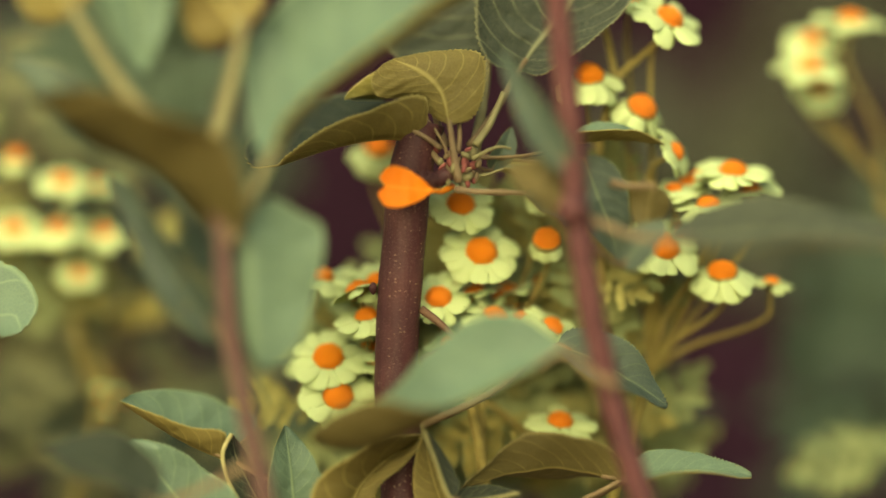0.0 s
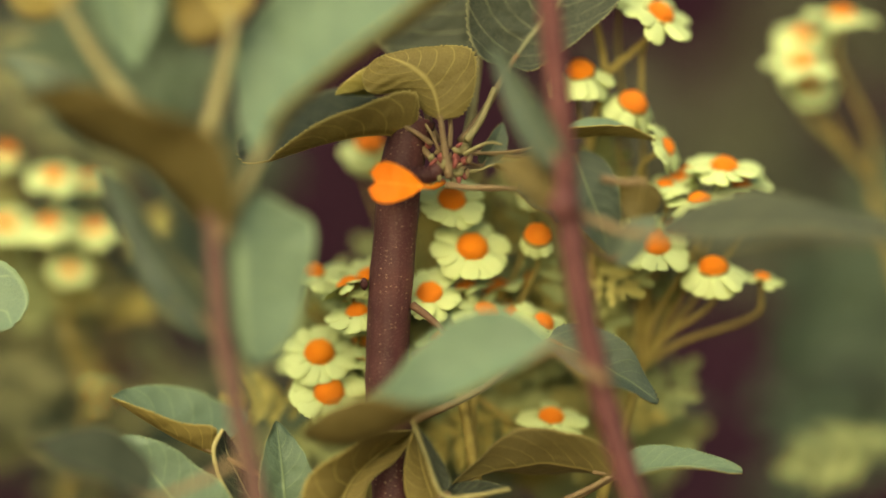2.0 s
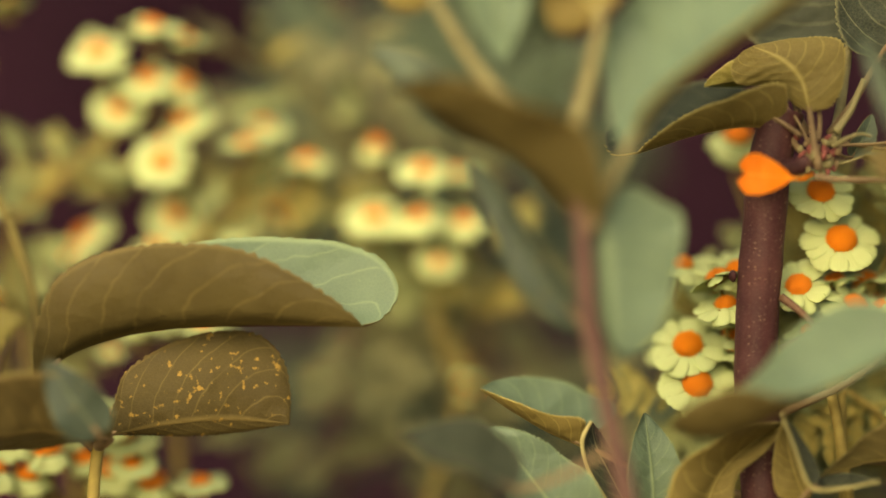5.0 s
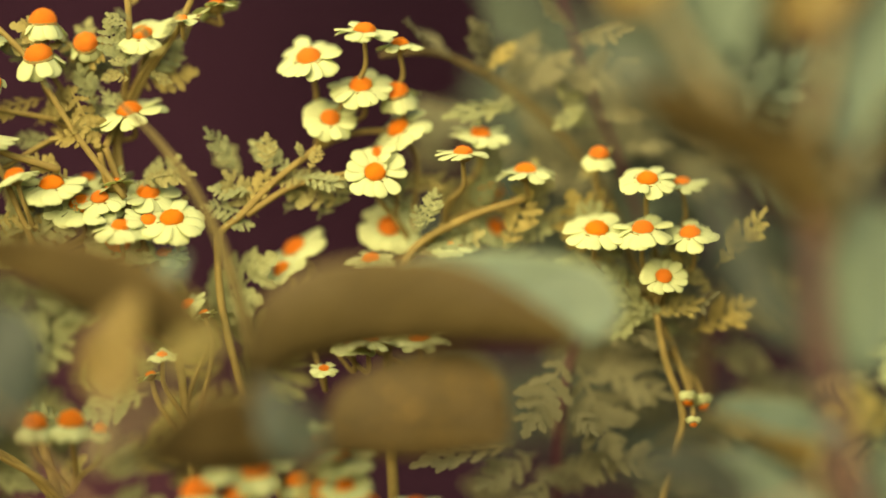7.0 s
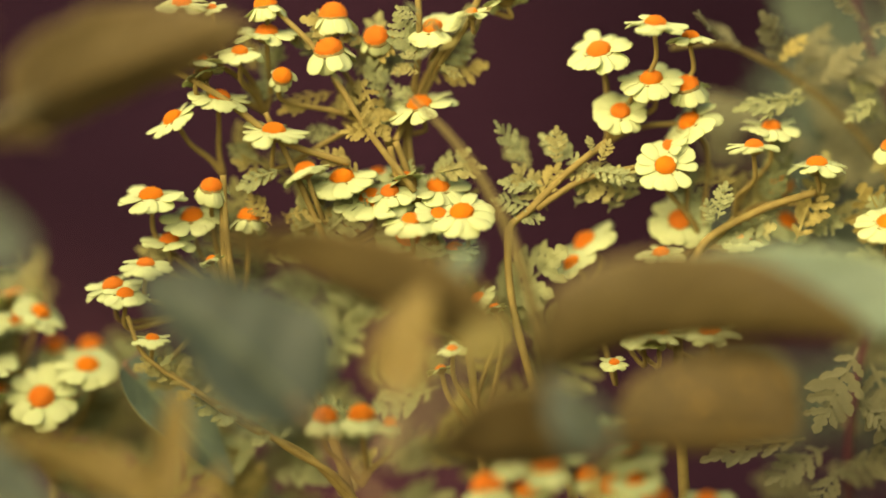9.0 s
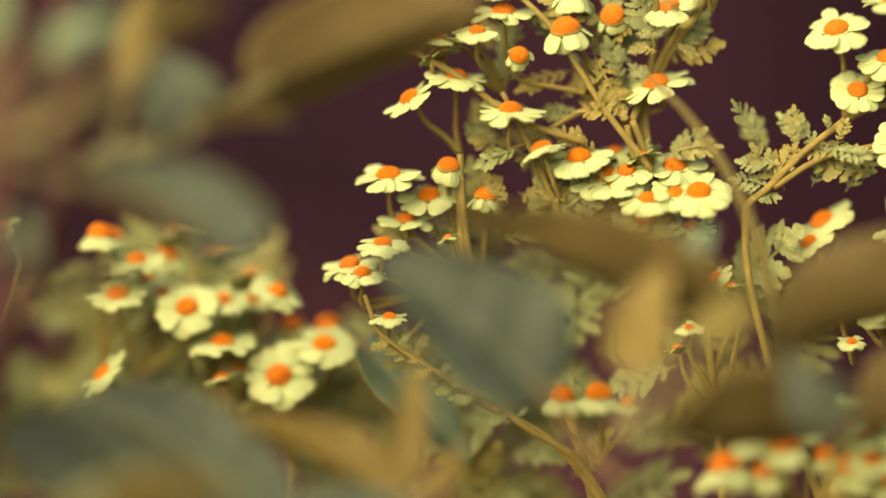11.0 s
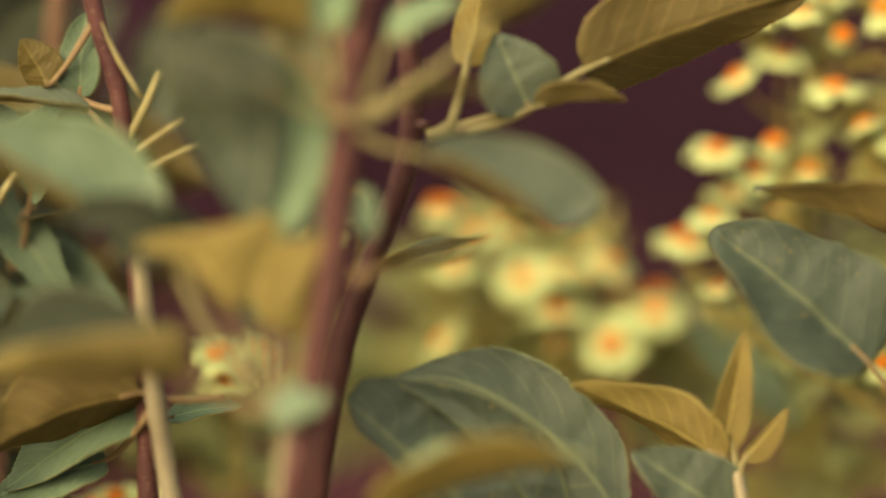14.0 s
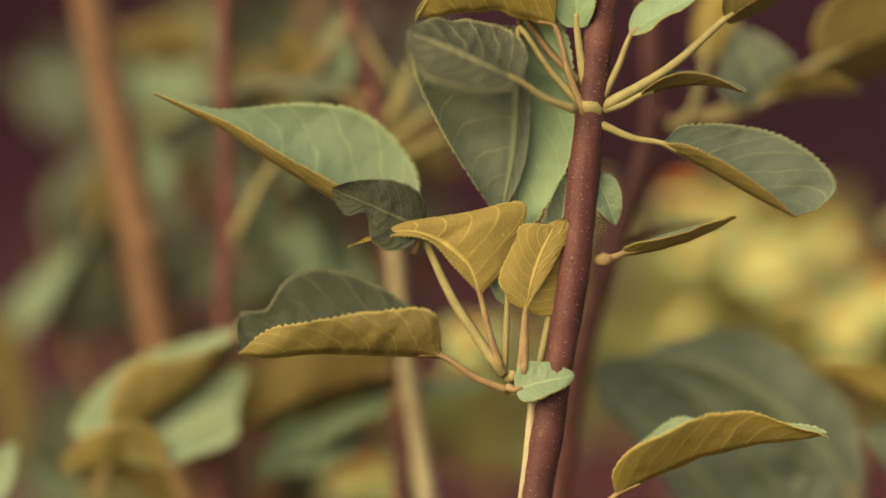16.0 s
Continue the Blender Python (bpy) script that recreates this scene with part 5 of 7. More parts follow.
leaf(pale_shoot, (-0.4534, 1.2669, 0.4804), (-0.4824, 1.2582, 0.4698), 0.0194, (0, -0.8, 0.6), 0.3, 0.05, (-0.4376, 1.2559, 0.4932), (COOL, SAGE[1]))
folded(pale_shoot, [(-0.4782, 1.2386, 0.5113), (-0.4870, 1.2341, 0.4972), (-0.5000, 1.2298, 0.4866), (-0.5112, 1.2261, 0.4795)], [(-0.4796, 1.2338, 0.5074), (-0.4913, 1.2285, 0.5027), (-0.5045, 1.2242, 0.5008), (-0.5111, 1.2234, 0.4897)], [(-0.4864, 1.2388, 0.5091), (-0.5043, 1.2344, 0.5029), (-0.5166, 1.2303, 0.4947), (-0.5229, 1.2267, 0.4818)], (-0.4398, 1.2522, 0.5143), (SAGE[0], DARK[1]))
folded(pale_shoot, [(-0.5103, 1.2264, 0.4795), (-0.5005, 1.2310, 0.4789), (-0.4889, 1.2348, 0.4835), (-0.4789, 1.2381, 0.4891)], [(-0.5034, 1.2301, 0.4797), (-0.4938, 1.2348, 0.4936), (-0.4777, 1.2401, 0.4991)], [(-0.5052, 1.2265, 0.4750), (-0.4980, 1.2289, 0.4729), (-0.4884, 1.2334, 0.4760), (-0.4793, 1.2364, 0.4802)], (-0.5168, 1.2270, 0.4644), SAGE)
leaf(pale_shoot, (-0.4962, 1.2296, 0.4730), (-0.5242, 1.2201, 0.4703), 0.0254, (0, 0.6, 0.7), 0.5, 0.10, (-0.4914, 1.2340, 0.4625), DARK)
leaf(pale_shoot, (-0.5441, 1.2147, 0.4626), (-0.5356, 1.2178, 0.4793), 0.0120, FRONT, 0.4, 0.05, (-0.5475, 1.2148, 0.4473), SAGE)

thin_shoot = thing("apple_shoot", (-0.4920, 1.2400, -0.1055), "thin reddish-purple apple shoot", "shoot", "apple shoots")
stem(thin_shoot, [(-0.4865, 1.2501, 0.6101), (-0.4879, 1.2494, 0.5861), (-0.4867, 1.2495, 0.5620), (-0.4866, 1.2492, 0.5335), (-0.4882, 1.2484, 0.5034), (-0.4890, 1.2477, 0.4658), (-0.4920, 1.2400, -0.1055)], 0.0020, 0.0036, BARK_RED)
knob(thin_shoot, (-0.4867, 1.2494, 0.5560), 0.0023, (0.0003, 0, 0.0008), BARK_RED, "node")
knob(thin_shoot, (-0.4879, 1.2485, 0.5109), 0.0023, (0.0003, 0, 0.0008), BARK_RED, "node")
stub_shoot = thing("apple_shoot", (-0.4271, 1.2591, -0.1055), "dark apple shoot with short leaf stubs", "shoot", "apple shoots")
stem(stub_shoot, [(-0.4561, 1.2576, 0.6101), (-0.4517, 1.2587, 0.5920), (-0.4476, 1.2597, 0.5785), (-0.4458, 1.2601, 0.5650), (-0.4434, 1.2605, 0.5380), (-0.4406, 1.2623, 0.4959), (-0.4271, 1.2591, -0.1055)], 0.0024, 0.0040, BARK)
leaf(stub_shoot, (-0.4553, 1.2589, 0.5725), (-0.4863, 1.2498, 0.5743), 0.0120, (0, -0.35, 0.9), 0.6, 0.05, (-0.4461, 1.2600, 0.5650), DARK)
leaf(stub_shoot, (-0.4659, 1.2573, 0.5793), (-0.4731, 1.2553, 0.5914), 0.0135, BACK, 0.4, 0.05, (-0.4541, 1.2580, 0.5950), (DARK[0], DEEP[1]))
leaf(stub_shoot, (-0.4589, 1.2622, 0.5764), (-0.4575, 1.2629, 0.5983), 0.0135, FRONT, 0.4, 0.05, (-0.4476, 1.2597, 0.5725), (COOL, SAGE[1]))
stem(stub_shoot, [(-0.4537, 1.2568, 0.6010), (-0.4486, 1.2581, 0.5890), (-0.4406, 1.2589, 0.5758)], 0.0009, 0.0007, STALK_PALE, "leaf_stub", steps=4)
stem(stub_shoot, [(-0.4363, 1.2602, 0.5827), (-0.4395, 1.2592, 0.5740), (-0.4455, 1.2602, 0.5635)], 0.0010, 0.0013, STALK_PALE, "leaf_stub", steps=4)
stem(stub_shoot, [(-0.4304, 1.2618, 0.5702), (-0.4358, 1.2601, 0.5662), (-0.4452, 1.2602, 0.5598)], 0.0008, 0.0011, STALK_PALE, "leaf_stub", steps=4)
stem(stub_shoot, [(-0.4265, 1.2629, 0.5635), (-0.4329, 1.2609, 0.5605), (-0.4449, 1.2602, 0.5545)], 0.0008, 0.0011, STALK_PALE, "leaf_stub", steps=4)
stem(stub_shoot, [(-0.4727, 1.2506, 0.5560), (-0.4773, 1.2492, 0.5485), (-0.4866, 1.2492, 0.5320)], 0.0010, 0.0013, STALK_PALE, "leaf_stub", steps=4)
tan_shoot = thing("apple_shoot", (-0.4657, 1.2648, -0.1294), "thick tan-brown apple stem", "shoot", "apple shoots")
stem(tan_shoot, [(-0.5313, 1.2529, 0.6129), (-0.5246, 1.2547, 0.5772), (-0.5178, 1.2566, 0.5461), (-0.5122, 1.2580, 0.5150), (-0.5048, 1.2601, 0.4840), (-0.4991, 1.2617, 0.4607), (-0.4885, 1.2644, 0.3986), (-0.4657, 1.2648, -0.1294)], 0.0052, 0.0075, BARK_TAN)
knob(tan_shoot, (-0.5147, 1.2574, 0.5337), 0.0058, (0.0, 0, 0.0012), BARK_TAN, "node")
knob(tan_shoot, (-0.5216, 1.2556, 0.5655), 0.0055, (0.0006, 0, 0.001), BARK_TAN, "node")

# ---- feverfew: white daisies with orange discs ----
feverfew = thing("feverfew", (0.0175, 1.3474, -0.0804), "feverfew with white daisies and orange discs behind the sapling", "flowering plant", "feverfew plants")
fork = (0.0069, 1.3619, 0.5106)
daisy(feverfew, (0.0070, 1.3682, 0.5336), 0.0090, "M", fork)
daisy(feverfew, (0.0185, 1.3682, 0.5336), 0.0084, "U", fork)
daisy(feverfew, (-0.0243, 1.3682, 0.5364), 0.0087, "M", fork)
daisy(feverfew, (-0.0365, 1.3682, 0.5181), 0.0070, "M", fork)
daisy(feverfew, (0.0047, 1.3502, 0.5619), 0.0101, "G", fork)
daisy(feverfew, (0.0102, 1.3490, 0.5491), 0.0114, "G", fork)
daisy(feverfew, (0.0277, 1.3485, 0.5524), 0.0099, "B", fork)
daisy(feverfew, (-0.0011, 1.3469, 0.5369), 0.0095, "G", fork)
daisy(feverfew, (0.0139, 1.3490, 0.5317), 0.0109, "R", fork)
daisy(feverfew, (0.0292, 1.3472, 0.5294), 0.0091, "R", fork)
daisy(feverfew, (-0.0327, 1.3564, 0.5426), 0.0106, "U", fork)
daisy(feverfew, (-0.0172, 1.3519, 0.5412), 0.0106, "M", fork)
daisy(feverfew, (-0.0204, 1.3469, 0.5321), 0.0097, "M", fork)
daisy(feverfew, (-0.0305, 1.3500, 0.5210), 0.0109, "G", fork)
daisy(feverfew, (-0.0280, 1.3474, 0.5107), 0.0112, "G", fork)
daisy(feverfew, (-0.0190, 1.3555, 0.5241), 0.0088, "M", fork)
daisy(feverfew, (0.0024, 1.3518, 0.5245), 0.0085, "M", fork)
daisy(feverfew, (0.0084, 1.3541, 0.5381), 0.0081, "S", fork)
daisy(feverfew, (0.0313, 1.3511, 0.5039), 0.0106, "M", fork)
daisy(feverfew, (0.0247, 1.3723, 0.5410), 0.0075, "B", fork)
daisy(feverfew, (0.0185, 1.3682, 0.5250), 0.0075, "M", fork)
daisy(feverfew, (0.0079, 1.3560, 0.5352), 0.0105, "U", fork)
daisy(feverfew, (0.0167, 1.3600, 0.5376), 0.0095, "S", fork)
daisy(feverfew, (0.0215, 1.3539, 0.5310), 0.0090, "U", fork)
daisy(feverfew, (-0.0178, 1.3540, 0.5397), 0.0098, "M", fork)
daisy(feverfew, (-0.0187, 1.3540, 0.5304), 0.0095, "M", fork)
daisy(feverfew, (-0.0178, 1.3540, 0.5205), 0.0095, "M", fork)
fork = (0.0101, 1.3605, 0.5115)
daisy(feverfew, (-0.0174, 1.3766, 0.5774), 0.0105, "H", fork)
daisy(feverfew, (-0.0226, 1.3486, 0.5389), 0.0088, "S", fork)
daisy(feverfew, (-0.0224, 1.3544, 0.5219), 0.0067, "F", fork)
daisy(feverfew, (0.0259, 1.3535, 0.5642), 0.0067, "D", fork)
fork = (0.0558, 1.3661, 0.5166)
daisy(feverfew, (0.0388, 1.3529, 0.5962), 0.0108, "H", fork)
daisy(feverfew, (0.0531, 1.3529, 0.5877), 0.0106, "K", fork)
daisy(feverfew, (0.0605, 1.3529, 0.6117), 0.0118, "R", fork)
daisy(feverfew, (0.0500, 1.3579, 0.6175), 0.0095, "M", fork)
daisy(feverfew, (0.0622, 1.3519, 0.5761), 0.0078, "E", fork)
daisy(feverfew, (0.0617, 1.3526, 0.5660), 0.0072, "U", fork)
daisy(feverfew, (0.0708, 1.3499, 0.5617), 0.0098, "U", fork)
daisy(feverfew, (0.0824, 1.3579, 0.5656), 0.0090, "U", fork)
daisy(feverfew, (0.0690, 1.3619, 0.5687), 0.0085, "S", fork)
daisy(feverfew, (0.0776, 1.3544, 0.5708), 0.0115, "U", fork)
daisy(feverfew, (0.0654, 1.3595, 0.5676), 0.0072, "U", fork)
daisy(feverfew, (0.0591, 1.3499, 0.5503), 0.0108, "G", fork)
daisy(feverfew, (0.0745, 1.3518, 0.5438), 0.0104, "H", fork)
daisy(feverfew, (0.0881, 1.3586, 0.5411), 0.0064, "U", fork)
daisy(feverfew, (0.0354, 1.4027, 0.5353), 0.0081, "S", fork)
daisy(feverfew, (0.0627, 1.3640, 0.5551), 0.0069, "M", fork)
daisy(feverfew, (0.0516, 1.3766, 0.5455), 0.0060, "S", fork)
stem(feverfew, [(0.0069, 1.3454, 0.5111), (0.0099, 1.3454, 0.4961), (0.0175, 1.3474, 0.4359), (0.0175, 1.3474, -0.0804)], 0.0014, 0.0026, GREEN)
stem(feverfew, [(0.0552, 1.3515, 0.5170), (0.0491, 1.3494, 0.4959), (0.0324, 1.3474, 0.4359), (0.0175, 1.3474, -0.0804)], 0.0014, 0.0026, GREEN)
stem(feverfew, [(0.0101, 1.3502, 0.5118), (0.0108, 1.3502, 0.4817), (0.0175, 1.3474, 0.4208)], 0.0012, 0.0020, GREEN)
stem(feverfew, [(0.0419, 1.3559, 0.6147), (0.0442, 1.3559, 0.6056), (0.0457, 1.3559, 0.5951), (0.0430, 1.3559, 0.5829), (0.0412, 1.3560, 0.5678), (0.0427, 1.3560, 0.5391)], 0.0009, 0.0014, GREEN)
stem(feverfew, [(0.0586, 1.3569, 0.6064), (0.0518, 1.3569, 0.6004), (0.0469, 1.3569, 0.5958), (0.0450, 1.3569, 0.5875)], 0.0008, 0.0012, GREEN)
foliage(feverfew, (-0.0006, 1.3619, 0.5517), (0.0480, 1.3619, 0.4863), 0.03, 44, 0.028, 1)
foliage(feverfew, (-0.0022, 1.3830, 0.5224), (0.0450, 1.3830, 0.4792), 0.03, 46, 0.030, 50)
foliage(feverfew, (0.0221, 1.3598, 0.5517), (0.0520, 1.3598, 0.5228), 0.015, 26, 0.024, 51)
foliage(feverfew, (-0.0432, 1.3619, 0.5319), (-0.0006, 1.3619, 0.4832), 0.03, 16, 0.028, 2)

edge_feverfew = thing("feverfew", (0.1439, 1.4074, -0.1032), "feverfew with a drooping pair of white daisies", "flowering plant", "feverfew plants")
fork = (0.1215, 1.4029, 0.5674)
daisy(edge_feverfew, (0.1018, 1.3951, 0.6074), 0.0093, "M", fork)
daisy(edge_feverfew, (0.1004, 1.3868, 0.6000), 0.0105, "M", fork)
daisy(edge_feverfew, (0.1117, 1.3880, 0.6127), 0.0108, "U", fork)
daisy(edge_feverfew, (0.1036, 1.3943, 0.5945), 0.0086, "F", fork)
stem(edge_feverfew, [(0.1219, 1.4074, 0.5674), (0.1344, 1.4074, 0.5093), (0.1439, 1.4074, -0.1032)], 0.0012, 0.0024, GREEN)
fern(edge_feverfew, (0.1309, 1.4029, 0.4977), (0.0941, 1.4029, 0.4883))
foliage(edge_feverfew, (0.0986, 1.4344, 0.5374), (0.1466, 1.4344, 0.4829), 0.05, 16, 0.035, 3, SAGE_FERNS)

bush = thing("feverfew", (-0.2470, 1.3760, -0.0731), "bushy feverfew covered in white daisies with orange discs", "flowering plant", "feverfew plants")
fork = (-0.2565, 1.3862, 0.5812)
daisy(bush, (-0.2756, 1.3667, 0.5942), 0.0067, "B", fork)
daisy(bush, (-0.2644, 1.3733, 0.6014), 0.0100, "D", fork)
daisy(bush, (-0.2784, 1.3694, 0.5798), 0.0097, "U", fork)
fork = (-0.2832, 1.3817, 0.5850)
daisy(bush, (-0.2813, 1.3741, 0.6060), 0.0096, "U", fork)
daisy(bush, (-0.2866, 1.3651, 0.6006), 0.0069, "U", fork)
daisy(bush, (-0.2982, 1.3659, 0.5988), 0.0082, "U", fork)
daisy(bush, (-0.3017, 1.3622, 0.6134), 0.0082, "U", fork)
daisy(bush, (-0.2941, 1.3643, 0.6123), 0.0043, "U", fork)
daisy(bush, (-0.2977, 1.3703, 0.5952), 0.0066, "S", fork)
fork = (-0.2698, 1.3840, 0.6015)
daisy(bush, (-0.2813, 1.3724, 0.6131), 0.0075, "T", fork)
fork = (-0.2505, 1.3872, 0.5759)
daisy(bush, (-0.2640, 1.3775, 0.6105), 0.0090, "T", fork)
daisy(bush, (-0.2528, 1.3796, 0.6049), 0.0087, "B", fork)
daisy(bush, (-0.2417, 1.3824, 0.5869), 0.0106, "M", fork)
daisy(bush, (-0.2452, 1.3792, 0.5671), 0.0064, "S", fork)
fork = (-0.2398, 1.3891, 0.5970)
daisy(bush, (-0.2378, 1.3800, 0.6073), 0.0087, "M", fork)
fork = (-0.2267, 1.3913, 0.6121)
daisy(bush, (-0.2192, 1.3870, 0.6148), 0.0066, "S", fork)
daisy(bush, (-0.2269, 1.3782, 0.6112), 0.0051, "U", fork)
stem(bush, [(-0.2427, 1.3818, 0.5638), (-0.2460, 1.3858, 0.5759), (-0.2394, 1.3869, 0.5939), (-0.2295, 1.3819, 0.6072), (-0.2228, 1.3808, 0.6205)], 0.00102, 0.00082, GREEN)
stem(bush, [(-0.2427, 1.3818, 0.5638), (-0.2454, 1.3859, 0.5804), (-0.2426, 1.3841, 0.5969), (-0.2409, 1.3777, 0.6086), (-0.2419, 1.3776, 0.6235)], 0.00102, 0.00082, GREEN)
fern(bush, (-0.2401, 1.3757, 0.5995), (-0.2460, 1.3747, 0.6003))
fern(bush, (-0.2401, 1.3757, 0.5951), (-0.2467, 1.3745, 0.5966))
fern(bush, (-0.2405, 1.3756, 0.6085), (-0.2467, 1.3745, 0.6130))
fern(bush, (-0.2360, 1.3786, 0.5974), (-0.2294, 1.3797, 0.5944))
fork = (-0.2943, 1.3798, 0.5684)
daisy(bush, (-0.3055, 1.3685, 0.5831), 0.0087, "L", fork)
daisy(bush, (-0.2935, 1.3709, 0.5888), 0.0090, "U", fork)
fork = (-0.2639, 1.3849, 0.5443)
daisy(bush, (-0.2700, 1.3692, 0.5694), 0.0076, "S", fork)
daisy(bush, (-0.2611, 1.3745, 0.5673), 0.0103, "M", fork)
daisy(bush, (-0.2533, 1.3776, 0.5618), 0.0114, "M", fork)
daisy(bush, (-0.2486, 1.3766, 0.5637), 0.0078, "M", fork)
daisy(bush, (-0.2539, 1.3880, 0.5690), 0.0069, "U", fork)
daisy(bush, (-0.2368, 1.3833, 0.5651), 0.0096, "M", fork)
daisy(bush, (-0.2420, 1.3722, 0.5562), 0.0082, "M", fork)
daisy(bush, (-0.2447, 1.3823, 0.5518), 0.0106, "F", fork)
daisy(bush, (-0.2351, 1.3759, 0.5575), 0.0079, "R", fork)
daisy(bush, (-0.2291, 1.3759, 0.5582), 0.0100, "M", fork)
daisy(bush, (-0.2325, 1.3845, 0.5488), 0.0072, "U", fork)
daisy(bush, (-0.2475, 1.3880, 0.5685), 0.0069, "S", fork)
fork = (-0.2906, 1.3804, 0.5307)
daisy(bush, (-0.3111, 1.3672, 0.5626), 0.0103, "U", fork)
daisy(bush, (-0.2949, 1.3676, 0.5651), 0.0075, "D", fork)
daisy(bush, (-0.3013, 1.3729, 0.5572), 0.0094, "M", fork)
daisy(bush, (-0.3071, 1.3714, 0.5509), 0.0084, "U", fork)
daisy(bush, (-0.2861, 1.3735, 0.5567), 0.0075, "T", fork)
daisy(bush, (-0.3111, 1.3607, 0.5446), 0.0075, "U", fork)
daisy(bush, (-0.3215, 1.3673, 0.5389), 0.0090, "M", fork)
daisy(bush, (-0.3169, 1.3619, 0.5367), 0.0073, "M", fork)
daisy(bush, (-0.2941, 1.3639, 0.5458), 0.0039, "S", fork)
daisy(bush, (-0.3094, 1.3611, 0.5250), 0.0058, "U", fork)
fork = (-0.2543, 1.3665, 0.4864)
daisy(bush, (-0.2618, 1.3561, 0.5044), 0.0076, "T", fork)
daisy(bush, (-0.2526, 1.3575, 0.5049), 0.0085, "T", fork)
daisy(bush, (-0.2450, 1.3570, 0.5029), 0.0051, "T", fork)
fork = (-0.1989, 1.3673, 0.4721)
daisy(bush, (-0.2078, 1.3521, 0.4857), 0.0087, "T", fork)
daisy(bush, (-0.1936, 1.3616, 0.4893), 0.0075, "T", fork)
daisy(bush, (-0.1805, 1.3571, 0.4889), 0.0078, "M", fork)
daisy(bush, (-0.2121, 1.3512, 0.4945), 0.0093, "T", fork)
daisy(bush, (-0.2029, 1.3521, 0.4922), 0.0099, "T", fork)
daisy(bush, (-0.1974, 1.3618, 0.4964), 0.0061, "D", fork)
daisy(bush, (-0.2176, 1.3486, 0.4867), 0.0111, "T", fork)
daisy(bush, (-0.1864, 1.3630, 0.4863), 0.0105, "T", fork)
daisy(bush, (-0.1760, 1.3621, 0.4837), 0.0105, "D", fork)
daisy(bush, (-0.1626, 1.3615, 0.4837), 0.0090, "U", fork)
daisy(bush, (-0.1860, 1.3543, 0.5007), 0.0079, "F", fork)
daisy(bush, (-0.1829, 1.3610, 0.4961), 0.0105, "M", fork)
daisy(bush, (-0.1869, 1.3619, 0.5001), 0.0074, "M", fork)
daisy(bush, (-0.1835, 1.3656, 0.4941), 0.0078, "F", fork)
stem(bush, [(-0.2475, 1.3788, 0.5772), (-0.2427, 1.3818, 0.5638), (-0.2345, 1.3832, 0.5428), (-0.2283, 1.3820, 0.5218), (-0.2235, 1.3806, 0.4651), (-0.2470, 1.3760, -0.0731)], 0.00094, 0.00252, GREEN)
stem(bush, [(-0.2405, 1.3603, 0.5889), (-0.2372, 1.3569, 0.5861), (-0.2291, 1.3534, 0.5787), (-0.2199, 1.3511, 0.5669), (-0.2131, 1.3504, 0.5546)], 0.00045, 0.00145, OLIVE)
stem(bush, [(-0.2131, 1.3504, 0.5546), (-0.2085, 1.3503, 0.5415), (-0.2058, 1.3508, 0.5298), (-0.2028, 1.3554, 0.5005), (-0.2470, 1.3700, -0.0731)], 0.00145, 0.0024, OLIVE)
stem(bush, [(-0.3090, 1.3661, 0.5981), (-0.2942, 1.3686, 0.5899), (-0.2765, 1.3716, 0.5772), (-0.2589, 1.3746, 0.5712)], 0.00085, 0.00098, GREEN)
stem(bush, [(-0.2932, 1.3710, 0.5653), (-0.2888, 1.3717, 0.5308), (-0.2677, 1.3731, 0.5099), (-0.2471, 1.3765, 0.4352)], 0.00085, 0.00180, GREEN)
stem(bush, [(-0.2810, 1.3709, 0.5847), (-0.2736, 1.3721, 0.5697), (-0.2637, 1.3760, 0.5458)], 0.00075, 0.00090, GREEN)
stem(bush, [(-0.2485, 1.3764, 0.5757), (-0.2467, 1.3789, 0.5668), (-0.2423, 1.3797, 0.5608)], 0.00085, 0.00090, GREEN)
stem(bush, [(-0.2920, 1.3690, 0.5682), (-0.2913, 1.3691, 0.5548), (-0.2888, 1.3717, 0.5308)], 0.00085, 0.00090, GREEN)
stem(bush, [(-0.2780, 1.3714, 0.6116), (-0.2677, 1.3732, 0.6011), (-0.2544, 1.3754, 0.5802), (-0.2419, 1.3775, 0.5637)], 0.00075, 0.00090, GREEN)
stem(bush, [(-0.2268, 1.3824, 0.6102), (-0.2379, 1.3849, 0.5984), (-0.2451, 1.3859, 0.5849), (-0.2475, 1.3788, 0.5772)], 0.00085, 0.00098, GREEN)
stem(bush, [(-0.2630, 1.3806, 0.5443), (-0.2508, 1.3804, 0.5353), (-0.2390, 1.3824, 0.5308), (-0.2290, 1.3819, 0.5248)], 0.00065, 0.00108, GREEN)
stem(bush, [(-0.3050, 1.3623, 0.5160), (-0.2860, 1.3655, 0.5026), (-0.2669, 1.3688, 0.4922), (-0.2467, 1.3744, 0.4652)], 0.00075, 0.00108, GREEN)
fern(bush, (-0.2765, 1.3716, 0.5697), (-0.2891, 1.3695, 0.5652))
fern(bush, (-0.2563, 1.3773, 0.5683), (-0.2681, 1.3753, 0.5757))
fern(bush, (-0.2559, 1.3752, 0.5921), (-0.2485, 1.3764, 0.5772))
fern(bush, (-0.2412, 1.3777, 0.5966), (-0.2471, 1.3767, 0.6116))
fern(bush, (-0.2430, 1.3796, 0.5982), (-0.2489, 1.3786, 0.5952))
fern(bush, (-0.2386, 1.3803, 0.5683), (-0.2238, 1.3828, 0.5713))
fern(bush, (-0.2489, 1.3786, 0.5802), (-0.2622, 1.3763, 0.5802))
